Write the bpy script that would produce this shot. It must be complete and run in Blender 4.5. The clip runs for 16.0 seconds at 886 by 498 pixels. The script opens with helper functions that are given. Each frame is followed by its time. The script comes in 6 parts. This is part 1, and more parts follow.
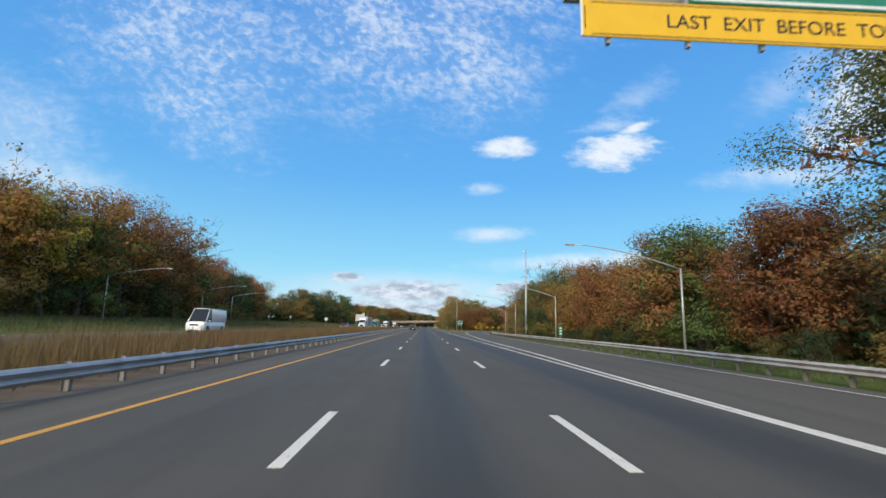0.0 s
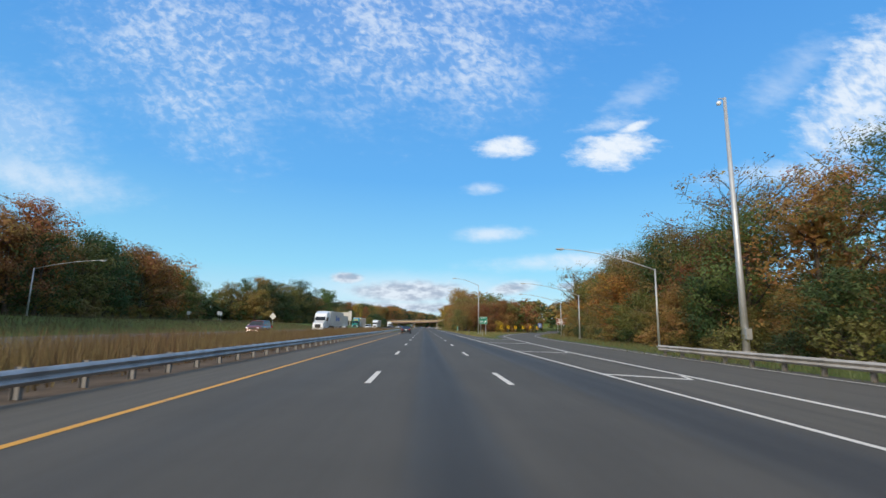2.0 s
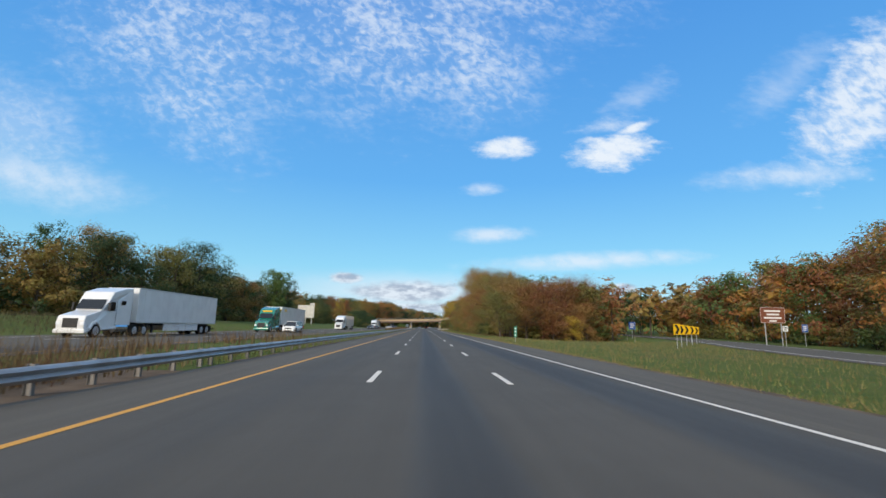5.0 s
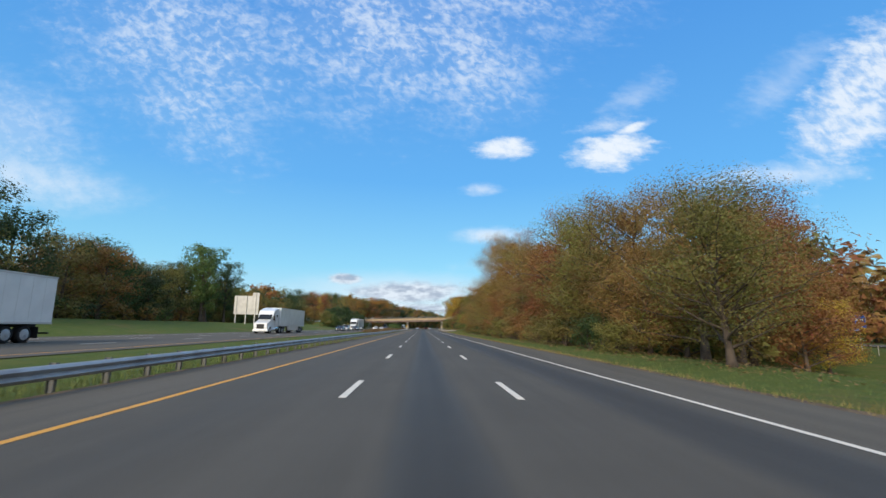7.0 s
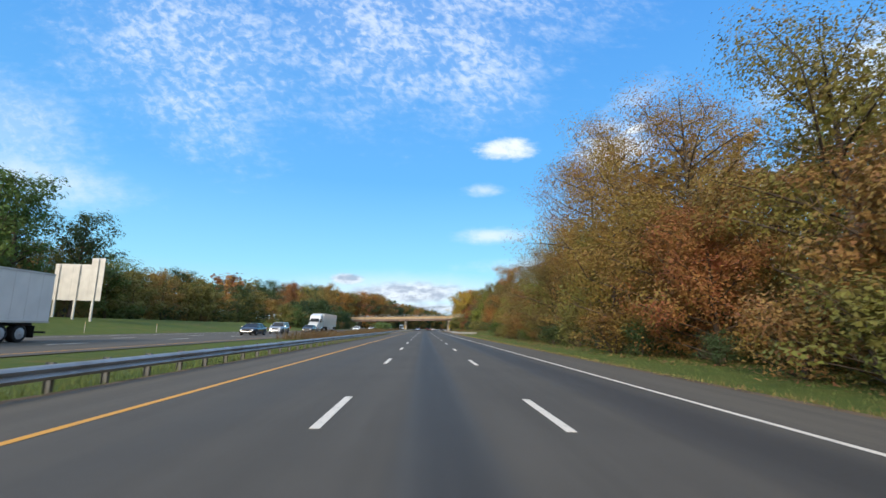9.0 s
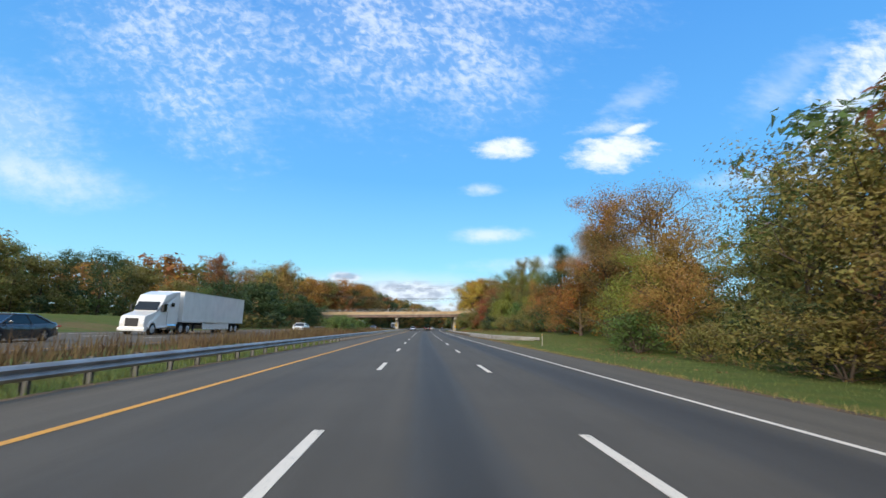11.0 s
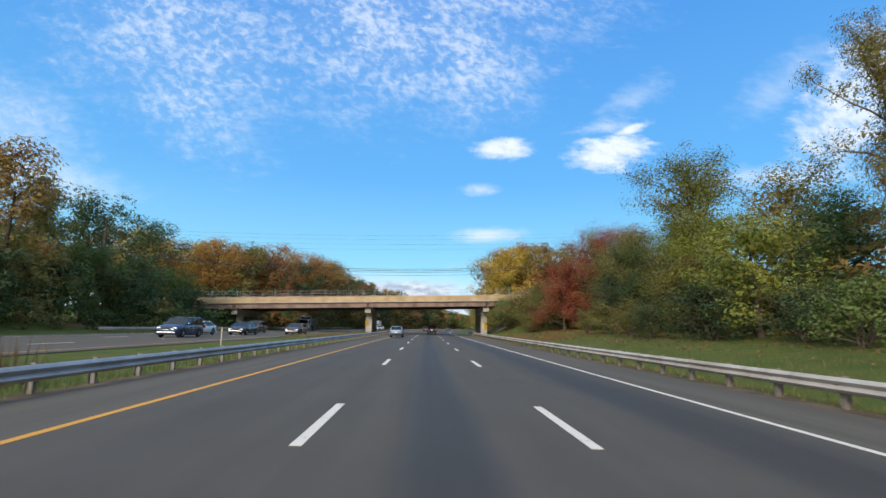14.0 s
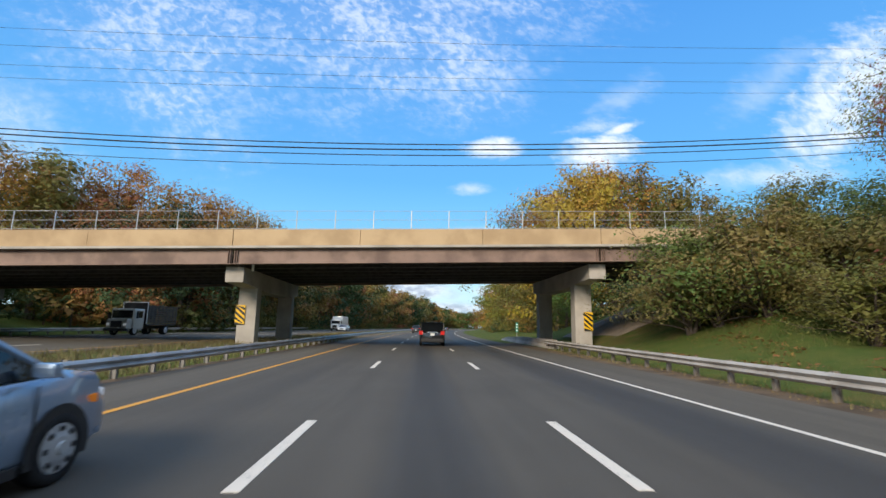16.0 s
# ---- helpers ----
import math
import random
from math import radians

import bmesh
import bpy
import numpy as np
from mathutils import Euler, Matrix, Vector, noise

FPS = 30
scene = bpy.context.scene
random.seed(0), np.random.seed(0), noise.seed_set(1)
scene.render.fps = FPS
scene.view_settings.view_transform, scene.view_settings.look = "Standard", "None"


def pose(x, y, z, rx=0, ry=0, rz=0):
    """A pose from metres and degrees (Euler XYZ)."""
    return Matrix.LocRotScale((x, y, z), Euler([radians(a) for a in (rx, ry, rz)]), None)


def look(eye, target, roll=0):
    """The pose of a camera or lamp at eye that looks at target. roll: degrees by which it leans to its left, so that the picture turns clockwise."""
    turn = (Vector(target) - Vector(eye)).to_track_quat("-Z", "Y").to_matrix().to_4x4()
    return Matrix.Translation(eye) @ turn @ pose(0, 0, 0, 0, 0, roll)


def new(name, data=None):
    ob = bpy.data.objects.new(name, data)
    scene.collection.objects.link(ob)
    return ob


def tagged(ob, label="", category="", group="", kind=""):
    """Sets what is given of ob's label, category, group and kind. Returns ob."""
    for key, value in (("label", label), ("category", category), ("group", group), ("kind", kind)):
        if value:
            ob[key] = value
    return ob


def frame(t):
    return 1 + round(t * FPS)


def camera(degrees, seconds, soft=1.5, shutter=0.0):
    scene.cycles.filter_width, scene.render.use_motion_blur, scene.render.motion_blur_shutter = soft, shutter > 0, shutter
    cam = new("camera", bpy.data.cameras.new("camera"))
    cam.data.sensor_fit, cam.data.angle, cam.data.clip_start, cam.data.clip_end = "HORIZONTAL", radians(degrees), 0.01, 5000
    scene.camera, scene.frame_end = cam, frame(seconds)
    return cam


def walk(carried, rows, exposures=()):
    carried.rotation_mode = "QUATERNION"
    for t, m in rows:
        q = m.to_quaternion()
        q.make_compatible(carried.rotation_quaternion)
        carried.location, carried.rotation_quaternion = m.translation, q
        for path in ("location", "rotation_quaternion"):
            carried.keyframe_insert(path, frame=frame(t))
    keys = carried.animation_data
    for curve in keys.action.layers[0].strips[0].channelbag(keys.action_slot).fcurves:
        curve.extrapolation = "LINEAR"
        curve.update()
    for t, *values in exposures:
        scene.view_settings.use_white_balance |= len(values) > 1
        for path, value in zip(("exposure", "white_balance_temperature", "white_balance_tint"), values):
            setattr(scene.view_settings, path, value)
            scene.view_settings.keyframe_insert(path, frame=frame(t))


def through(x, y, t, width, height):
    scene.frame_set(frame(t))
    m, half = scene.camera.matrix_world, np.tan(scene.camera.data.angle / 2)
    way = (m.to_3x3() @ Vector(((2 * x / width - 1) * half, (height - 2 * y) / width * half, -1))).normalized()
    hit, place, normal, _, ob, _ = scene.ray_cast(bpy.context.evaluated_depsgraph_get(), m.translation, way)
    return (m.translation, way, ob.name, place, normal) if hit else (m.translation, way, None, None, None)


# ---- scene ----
# Road coordinates: o across (right of our lane's middle), s along, z up.
cam = camera(87.02, 16.0, soft=1.5, shutter=0.06)
EYE = 1.425
PATH = [(0.0, -0.255, 0.0, 9.467, -1.333, -2.371), (0.5, -0.243, 16.477, 9.428, -1.237, -2.327), (1.0, -0.263, 33.0, 9.455, -1.14, -2.287),
        (1.5, -0.278, 49.504, 9.467, -1.045, -2.282), (2.0, -0.307, 65.948, 9.477, -0.981, -2.308), (2.5, -0.342, 82.39, 9.532, -1.026, -2.355),
        (3.0, -0.363, 98.633, 9.619, -1.112, -2.376), (3.5, -0.39, 114.855, 9.61, -1.214, -2.382), (4.0, -0.402, 131.048, 9.58, -1.312, -2.363),
        (4.2, -0.402, 137.526, 9.567, -1.344, -2.364), (6.3, -0.181, 204.588, 9.496, -0.844, -2.531), (6.5, -0.157, 210.902, 9.523, -0.868, -2.525),
        (7.0, -0.104, 226.775, 9.59, -0.94, -2.511), (7.5, -0.099, 242.648, 9.617, -1.023, -2.426), (8.0, -0.115, 258.619, 9.633, -1.106, -2.343),
        (8.5, -0.145, 274.653, 9.653, -1.17, -2.296), (9.0, -0.195, 290.661, 9.663, -1.209, -2.312), (9.5, -0.257, 306.539, 9.67, -1.234, -2.382),
        (9.7, -0.278, 312.964, 9.665, -1.243, -2.414), (11.8, -0.366, 380.429, 9.519, -1.631, -2.735), (12.0, -0.339, 386.722, 9.529, -1.614, -2.75),
        (12.5, -0.262, 402.485, 9.554, -1.555, -2.807), (13.0, -0.164, 418.406, 9.574, -1.473, -2.845), (13.5, -0.063, 434.444, 9.588, -1.387, -2.816),
        (14.0, 0.055, 450.163, 9.579, -1.294, -2.84), (14.5, 0.222, 465.334, 9.571, -1.192, -2.961), (15.0, 0.422, 481.032, 9.563, -1.106, -3.195),
        (15.5, 0.665, 496.729, 9.504, -1.068, -3.539), (16.0, 0.929, 512.69, 9.505, -1.037, -3.929)]
walk(cam, [(t, pose(x, y, EYE, 90 + p, r, w)) for t, x, y, p, r, w in PATH],
     [(0.0, 0.06), (2.5, 0.05), (4.0, 0.03), (6.5, 0.05), (8.0, 0.15), (9.0, 0.27), (9.7, 0.3), (12.0, 0.22), (13.0, 0.18), (14.5, 0.22), (16.0, 0.28)])

# ---- sky and sun ----
SUN_AZ, SUN_EL = radians(-153), radians(27)     # azimuth from straight ahead, clockwise; elevation


class Nodes:
    """Short-hand for building node trees."""

    def __init__(self, tree):
        self.t = tree

    def n(self, kind, **inputs):
        node = self.t.nodes.new(kind)
        for key, value in inputs.items():
            self.put(node, key, value)
        return node

    def put(self, node, key, value):
        socket = node.inputs[int(key[1:])] if key[0] == "i" and key[1:].isdigit() else node.inputs[key.replace("_", " ")]
        if isinstance(value, bpy.types.NodeSocket):
            self.t.links.new(value, socket)
        else:
            socket.default_value = value

    def math(self, op, a, b=0.0, c=0.0, clamp=False):
        node = self.n("ShaderNodeMath", i0=a, i1=b, i2=c)
        node.operation, node.use_clamp = op, clamp
        return node.outputs[0]

    def ramp(self, value, lo, hi, a=0.0, b=1.0, smooth=True):
        node = self.n("ShaderNodeMapRange", Value=value, From_Min=lo, From_Max=hi, To_Min=a, To_Max=b)
        node.interpolation_type = "SMOOTHSTEP" if smooth else "LINEAR"
        return node.outputs[0]

    def mix(self, fac, a, b, mode="MIX"):
        node = self.t.nodes.new("ShaderNodeMix")
        node.data_type, node.blend_type = "RGBA", mode
        for key, value in ((0, fac), (6, a), (7, b)):
            if isinstance(value, bpy.types.NodeSocket):
                self.t.links.new(value, node.inputs[key])
            else:
                node.inputs[key].default_value = value
        return node.outputs[2]

    def noise(self, vector, scale, detail=4.0, rough=0.55, dist=0.0):
        node = self.n("ShaderNodeTexNoise", Scale=scale, Detail=detail, Roughness=rough, Distortion=dist)
        if vector is not None:
            self.t.links.new(vector, node.inputs["Vector"])
        return node.outputs["Fac"]


def build_world():
    world = bpy.data.worlds.new("sky")
    scene.world = world
    world.use_nodes = True
    world.node_tree.nodes.clear()
    k = Nodes(world.node_tree)
    sky = k.t.nodes.new("ShaderNodeTexSky")
    sky.sky_type, sky.sun_disc = "NISHITA", False
    sky.sun_elevation, sky.sun_rotation = SUN_EL, SUN_AZ
    sky.air_density, sky.dust_density, sky.ozone_density = 1.0, 0.3, 3.0
    tint = k.n("ShaderNodeHueSaturation", Saturation=1.5, Value=1.0, Color=sky.outputs[0]).outputs[0]
    d = k.n("ShaderNodeSeparateXYZ", Vector=k.n("ShaderNodeTexCoord").outputs["Generated"])
    x, y, z = d.outputs
    zc = k.math("MAXIMUM", z, 0.02)
    flat = k.n("ShaderNodeCombineXYZ", X=k.math("DIVIDE", x, zc), Y=k.math("DIVIDE", y, zc)).outputs[0]
    yc = k.math("MAXIMUM", y, 0.05)
    a, e = k.math("DIVIDE", x, yc), k.math("DIVIDE", z, yc)      # bearing and rise of what lies ahead
    ahead = k.ramp(y, 0.05, 0.3)
    front = k.n("ShaderNodeCombineXYZ", X=a, Y=k.math("MULTIPLY", e, 2.2)).outputs[0]
    wob = k.math("ADD", k.math("SUBTRACT", k.noise(front, 7.0, 6.0, 0.62), 0.5), k.math("MULTIPLY", k.math("SUBTRACT", k.noise(front, 26.0, 4.0, 0.6), 0.5), 0.7))

    def patch(ca, ce, ra, re, tilt=0.0, soft=0.55, ragged=1.9):
        da, de = k.math("SUBTRACT", a, ca), k.math("SUBTRACT", e, ce)
        c, s = math.cos(radians(tilt)), math.sin(radians(tilt))
        u = k.math("DIVIDE", k.math("ADD", k.math("MULTIPLY", da, c), k.math("MULTIPLY", de, s)), ra)
        v = k.math("DIVIDE", k.math("SUBTRACT", k.math("MULTIPLY", de, c), k.math("MULTIPLY", da, s)), re)
        r = k.math("SQRT", k.math("ADD", k.math("MULTIPLY", u, u), k.math("MULTIPLY", v, v)))
        r = k.math("ADD", r, k.math("MULTIPLY", wob, ragged))
        return k.ramp(r, 1.0 + soft * 0.4, 1.0 - soft)

    def most(*values):
        out = values[0]
        for value in values[1:]:
            out = k.math("MAXIMUM", out, value)
        return out

    # rippled high cloud, in small cells over a thin veil
    even = k.n("ShaderNodeCombineXYZ", X=k.math("ADD", a, k.math("MULTIPLY", e, 0.35)), Y=k.math("MULTIPLY", e, 1.15)).outputs[0]
    cell = k.noise(even, 42.0, 2.5, 0.62, 0.35)
    big = k.noise(flat, 2.6, 5.0, 0.6)
    broad = k.noise(even, 7.0, 3.0, 0.55)
    ripple = k.ramp(k.math("ADD", cell, k.math("MULTIPLY", k.math("SUBTRACT", broad, 0.5), 0.9)), 0.34, 0.78)
    sheet = most(patch(-0.10, 0.70, 0.38, 0.24, 0, 0.9, 1.2), patch(-0.55, 0.64, 0.32, 0.20, -18, 0.9, 1.2), patch(0.10, 0.62, 0.17, 0.17, 70, 0.8, 1.0),
                 patch(-0.55, 0.50, 0.22, 0.10, -38, 1.0, 1.2), patch(0.10, 0.85, 0.40, 0.20, 0, 0.9, 1.0), patch(-0.45, 0.90, 0.50, 0.22, 0, 0.9, 1.0))
    side = patch(-0.92, 0.43, 0.20, 0.10, -25, 1.0, 1.3)
    high = most(k.math("MULTIPLY", sheet, k.math("ADD", k.math("MULTIPLY", ripple, 0.54), 0.10)), k.math("MULTIPLY", side, k.math("ADD", k.math("MULTIPLY", ripple, 0.3), 0.25)))
    curd = k.ramp(k.math("ADD", k.noise(even, 24.0, 3.0, 0.6, 0.3), k.math("MULTIPLY", k.math("SUBTRACT", broad, 0.5), 0.5)), 0.30, 0.62, 0.35, 1.0)
    bright = k.math("MULTIPLY", most(patch(1.05, 0.58, 0.27, 0.11, 50, 0.7, 1.5), patch(0.99, 0.48, 0.14, 0.075, 15, 0.7, 1.5)), curd)
    veil = k.math("MULTIPLY", most(patch(0.86, 0.61, 0.15, 0.05, 38, 1.1, 1.6), patch(0.49, 0.545, 0.095, 0.032, 34, 1.2, 2.2)), k.ramp(broad, 0.3, 0.65, 0.12, 0.42))
    high = most(high, k.math("MULTIPLY", bright, 0.9), veil)
    # small single clouds and thin streaks
    fine = k.noise(even, 17.0, 5.0, 0.65)
    small = most(patch(0.172, 0.403, 0.066, 0.024, 6, 0.7, 1.7), patch(0.420, 0.407, 0.100, 0.042, 12, 0.6, 1.6), patch(0.48, 0.466, 0.055, 0.012, 22, 0.9, 1.8))
    thin = most(patch(0.82, 0.362, 0.19, 0.030, 5, 0.9, 1.2), 
                patch(-0.85, 0.30, 0.22, 0.055, -10, 1.0, 1.0), patch(0.125, 0.305, 0.04, 0.014, 4, 1.1, 1.8), patch(0.42, 0.47, 0.08, 0.02, 10, 1.1, 2.4))
    streak = most(patch(0.15, 0.203, 0.090, 0.018, 4, 0.9, 1.2), patch(0.36, 0.150, 0.24, 0.020, 4, 0.9, 0.9))
    small = most(k.math("MULTIPLY", small, k.ramp(fine, 0.28, 0.55, 0.5, 1.0)), k.math("MULTIPLY", most(k.math("MULTIPLY", thin, 0.62), k.math("MULTIPLY", streak, 0.72)), k.ramp(fine, 0.28, 0.6, 0.45, 1.0)))
    # low bank over the horizon
    low = most(patch(-0.03, 0.073, 0.13, 0.024, 2, 0.5, 0.9), patch(-0.168, 0.100, 0.036, 0.012, 0, 0.5, 0.9), patch(0.19, 0.085, 0.06, 0.016, 10, 0.7, 0.5),
               patch(0.0, 0.040, 0.35, 0.014, 0, 0.9, 0.5), patch(0.315, 0.092, 0.030, 0.010, 0, 0.6, 0.8), patch(0.435, 0.092, 0.032, 0.012, 0, 0.5, 0.8))
    mist = k.math("MULTIPLY", patch(-0.04, 0.075, 0.24, 0.040, 0, 1.0, 0.5), 0.55)
    rise = k.noise(k.n("ShaderNodeCombineXYZ", X=k.math("MULTIPLY", a, 15.0), Y=k.math("MULTIPLY", e, 34.0)).outputs[0], 1.6, 5.0)
    low = k.math("MULTIPLY", low, k.ramp(rise, 0.22, 0.45, 0.75, 1.0))
    # the same cloud behind and overhead, unseen, added to make skylight less blue
    rest = k.math("MULTIPLY", k.math("SUBTRACT", 1.0, ahead), k.ramp(big, 0.30, 0.62, 0.25, 0.85))
    rest = k.math("MAXIMUM", k.math("MULTIPLY", rest, k.ramp(z, 0.05, 0.25)), k.math("MULTIPLY", k.ramp(z, 0.70, 0.85), k.ramp(big, 0.35, 0.6, 0.35, 0.8)))
    cover = most(k.math("MULTIPLY", most(high, small, mist), ahead), rest)
    # clear blue, paler towards the horizon
    clear = k.mix(k.ramp(z, 0.60, 0.30, 0.0, 1.0, False), (0.60, 2.18, 5.35, 1), (1.04, 3.08, 5.9, 1))
    clear = k.mix(k.ramp(z, 0.30, 0.12, 0.0, 1.0, False), clear, (1.98, 4.45, 5.95, 1))
    clear = k.mix(k.ramp(z, 0.12, 0.0, 0.0, 1.0, False), clear, (3.6, 4.9, 5.7, 1))
    base = k.mix(0.85, tint, clear)
    grey = k.mix(k.ramp(rise, 0.35, 0.62), (2.3, 2.75, 3.6, 1), (5.0, 5.5, 6.1, 1))
    out = k.mix(cover, base, (5.3, 5.8, 6.4, 1))
    out = k.mix(k.math("MULTIPLY", k.math("MULTIPLY", low, ahead), 0.9), out, grey)
    bg = k.n("ShaderNodeBackground", Color=out, Strength=0.15)
    k.t.links.new(bg.outputs[0], k.n("ShaderNodeOutputWorld").inputs[0])


build_world()
sun = new("sun", bpy.data.lights.new("sun", "SUN"))
sun.data.energy, sun.data.angle, sun.data.color = 3.2, radians(18.0), (1.0, 0.87, 0.70)
sun_dir = Vector((math.sin(SUN_AZ) * math.cos(SUN_EL), math.cos(SUN_AZ) * math.cos(SUN_EL), math.sin(SUN_EL)))
sun.matrix_world = look(sun_dir * 100, (0, 0, 0))


# ---- materials ----
def material(name, colour, rough=0.7, metal=0.0, vary=0.12, scale=3.0, bump=0.0, bump_scale=40.0, spec=0.5, coat=0.0, colour2=None, fine=60.0):
    """A plain surface with stains at two scales."""
    m = bpy.data.materials.new(name)
    m.use_nodes = True
    m.node_tree.nodes.clear()
    k = Nodes(m.node_tree)
    where = k.n("ShaderNodeTexCoord").outputs["Object"]
    big, small = k.noise(where, scale, 5.0), k.noise(where, fine, 3.0)
    c2 = colour2 or [v * (1 - 2.2 * vary) for v in colour]
    mixed = k.mix(k.ramp(big, 0.35, 0.68), (*colour, 1), (*c2, 1))
    shade = k.ramp(small, 0.2, 0.8, 1 - vary, 1 + vary, False)
    mixed = k.mix(1.0, mixed, k.n("ShaderNodeCombineXYZ", X=shade, Y=shade, Z=shade).outputs[0], "MULTIPLY")
    b = k.n("ShaderNodeBsdfPrincipled", Base_Color=mixed, Metallic=metal, Roughness=k.ramp(big, 0.3, 0.7, max(rough - 0.08, 0.02), min(rough + 0.08, 1)))
    b.inputs["Specular IOR Level"].default_value = spec
    b.inputs["Coat Weight"].default_value = coat
    if bump:
        node = k.n("ShaderNodeBump", Strength=bump, Distance=0.02, Height=k.noise(where, bump_scale, 5.0))
        k.put(b, "Normal", node.outputs[0])
    k.t.links.new(b.outputs[0], k.n("ShaderNodeOutputMaterial").inputs[0])
    return m


def asphalt_material():
    """Worn asphalt: wheel tracks and a dark strip in each lane, by the distance across the road that the sheet's UVs hold."""
    m = bpy.data.materials.new("asphalt")
    m.use_nodes = True
    m.node_tree.nodes.clear()
    k = Nodes(m.node_tree)
    uv = k.n("ShaderNodeSeparateXYZ", Vector=k.n("ShaderNodeUVMap").outputs[0])
    o, s = uv.outputs[0], uv.outputs[1]
    where = k.n("ShaderNodeTexCoord").outputs["Object"]
    long = k.n("ShaderNodeCombineXYZ", X=o, Y=k.math("MULTIPLY", s, 0.04)).outputs[0]
    streak = k.noise(long, 1.7, 5.0, 0.6)
    grit = k.noise(where, 90.0, 2.0)
    blotch = k.noise(where, 0.35, 5.0, 0.6)
    mine = k.ramp(k.math("ABSOLUTE", k.math("SUBTRACT", o, 0.12)), 0.85, 0.12, 0.0, 0.72)
    outer = k.ramp(k.math("ABSOLUTE", k.math("SUBTRACT", o, 4.25)), 1.25, 0.25, 0.0, 0.66)
    inner = k.ramp(k.math("ABSOLUTE", k.math("ADD", o, 3.4)), 0.9, 0.15, 0.0, 0.16)
    drip = k.math("MAXIMUM", mine, k.math("MAXIMUM", outer, inner))
    oily = k.math("MULTIPLY", drip, k.ramp(streak, 0.25, 0.6, 0.75, 1.0))
    base = k.mix(k.ramp(k.math("ADD", k.math("MULTIPLY", streak, 0.6), k.math("MULTIPLY", blotch, 0.5)), 0.36, 0.72), (0.094, 0.084, 0.069, 1), (0.075, 0.067, 0.055, 1))
    inside = k.math("MULTIPLY", k.ramp(o, -5.2, -4.9), k.ramp(o, 5.75, 5.4))
    base = k.mix(k.math("MULTIPLY", oily, inside), base, (0.034, 0.0305, 0.027, 1))
    side = k.math("SUBTRACT", 1.0, inside)
    base = k.mix(k.math("MULTIPLY", side, 0.8), base, k.mix(k.ramp(streak, 0.35, 0.65), (0.118, 0.102, 0.078, 1), (0.094, 0.082, 0.063, 1)))
    seam = k.math("MULTIPLY", k.ramp(k.math("ABSOLUTE", k.math("SUBTRACT", o, 5.95)), 0.06, 0.0), 0.5)
    base = k.mix(k.math("MULTIPLY", seam, 0.4), base, (0.05, 0.04, 0.035, 1))
    shade = k.ramp(grit, 0.25, 0.75, 0.78, 1.22, False)
    base = k.mix(1.0, base, k.n("ShaderNodeCombineXYZ", X=shade, Y=shade, Z=shade).outputs[0], "MULTIPLY")
    b = k.n("ShaderNodeBsdfPrincipled", Base_Color=base, Roughness=k.ramp(oily, 0.0, 0.4, 0.86, 0.7))
    b.inputs["Specular IOR Level"].default_value = 0.35
    k.put(b, "Normal", k.n("ShaderNodeBump", Strength=0.35, Distance=0.012, Height=grit).outputs[0])
    k.t.links.new(b.outputs[0], k.n("ShaderNodeOutputMaterial").inputs[0])
    return m


def paint_material(name, colour):
    """Road paint, worn through in specks."""
    m = bpy.data.materials.new(name)
    m.use_nodes = True
    m.node_tree.nodes.clear()
    k = Nodes(m.node_tree)
    where = k.n("ShaderNodeTexCoord").outputs["Object"]
    wear = k.ramp(k.math("ADD", k.math("MULTIPLY", k.noise(where, 28.0, 4.0, 0.7), 0.6), k.math("MULTIPLY", k.noise(where, 2.5, 4.0), 0.4)), 0.52, 0.66)
    base = k.mix(k.math("MULTIPLY", wear, 0.6), (*colour, 1), (0.13, 0.13, 0.13, 1))
    b = k.n("ShaderNodeBsdfPrincipled", Base_Color=base, Roughness=0.65)
    k.t.links.new(b.outputs[0], k.n("ShaderNodeOutputMaterial").inputs[0])
    return m


def ground_material():
    """Mown grass, drier in patches, with a bare fringe of fallen leaves."""
    m = bpy.data.materials.new("grass_ground")
    m.use_nodes = True
    m.node_tree.nodes.clear()
    k = Nodes(m.node_tree)
    where = k.n("ShaderNodeTexCoord").outputs["Object"]
    big, mid, fine = k.noise(where, 0.06, 5.0, 0.6), k.noise(where, 0.8, 5.0, 0.65), k.noise(where, 22.0, 4.0, 0.7)
    green = k.mix(k.ramp(mid, 0.3, 0.7), (0.070, 0.112, 0.020, 1), (0.118, 0.132, 0.028, 1))
    dry = k.mix(k.ramp(mid, 0.35, 0.65), (0.215, 0.155, 0.060, 1), (0.155, 0.108, 0.044, 1))
    base = k.mix(k.ramp(k.math("ADD", big, k.math("MULTIPLY", mid, 0.35)), 0.72, 0.92), green, dry)
    shade = k.ramp(fine, 0.2, 0.8, 0.6, 1.4, False)
    base = k.mix(1.0, base, k.n("ShaderNodeCombineXYZ", X=shade, Y=shade, Z=shade).outputs[0], "MULTIPLY")
    b = k.n("ShaderNodeBsdfPrincipled", Base_Color=base, Roughness=0.95)
    b.inputs["Specular IOR Level"].default_value = 0.2
    k.put(b, "Normal", k.n("ShaderNodeBump", Strength=0.8, Distance=0.08, Height=fine).outputs[0])
    k.t.links.new(b.outputs[0], k.n("ShaderNodeOutputMaterial").inputs[0])
    return m


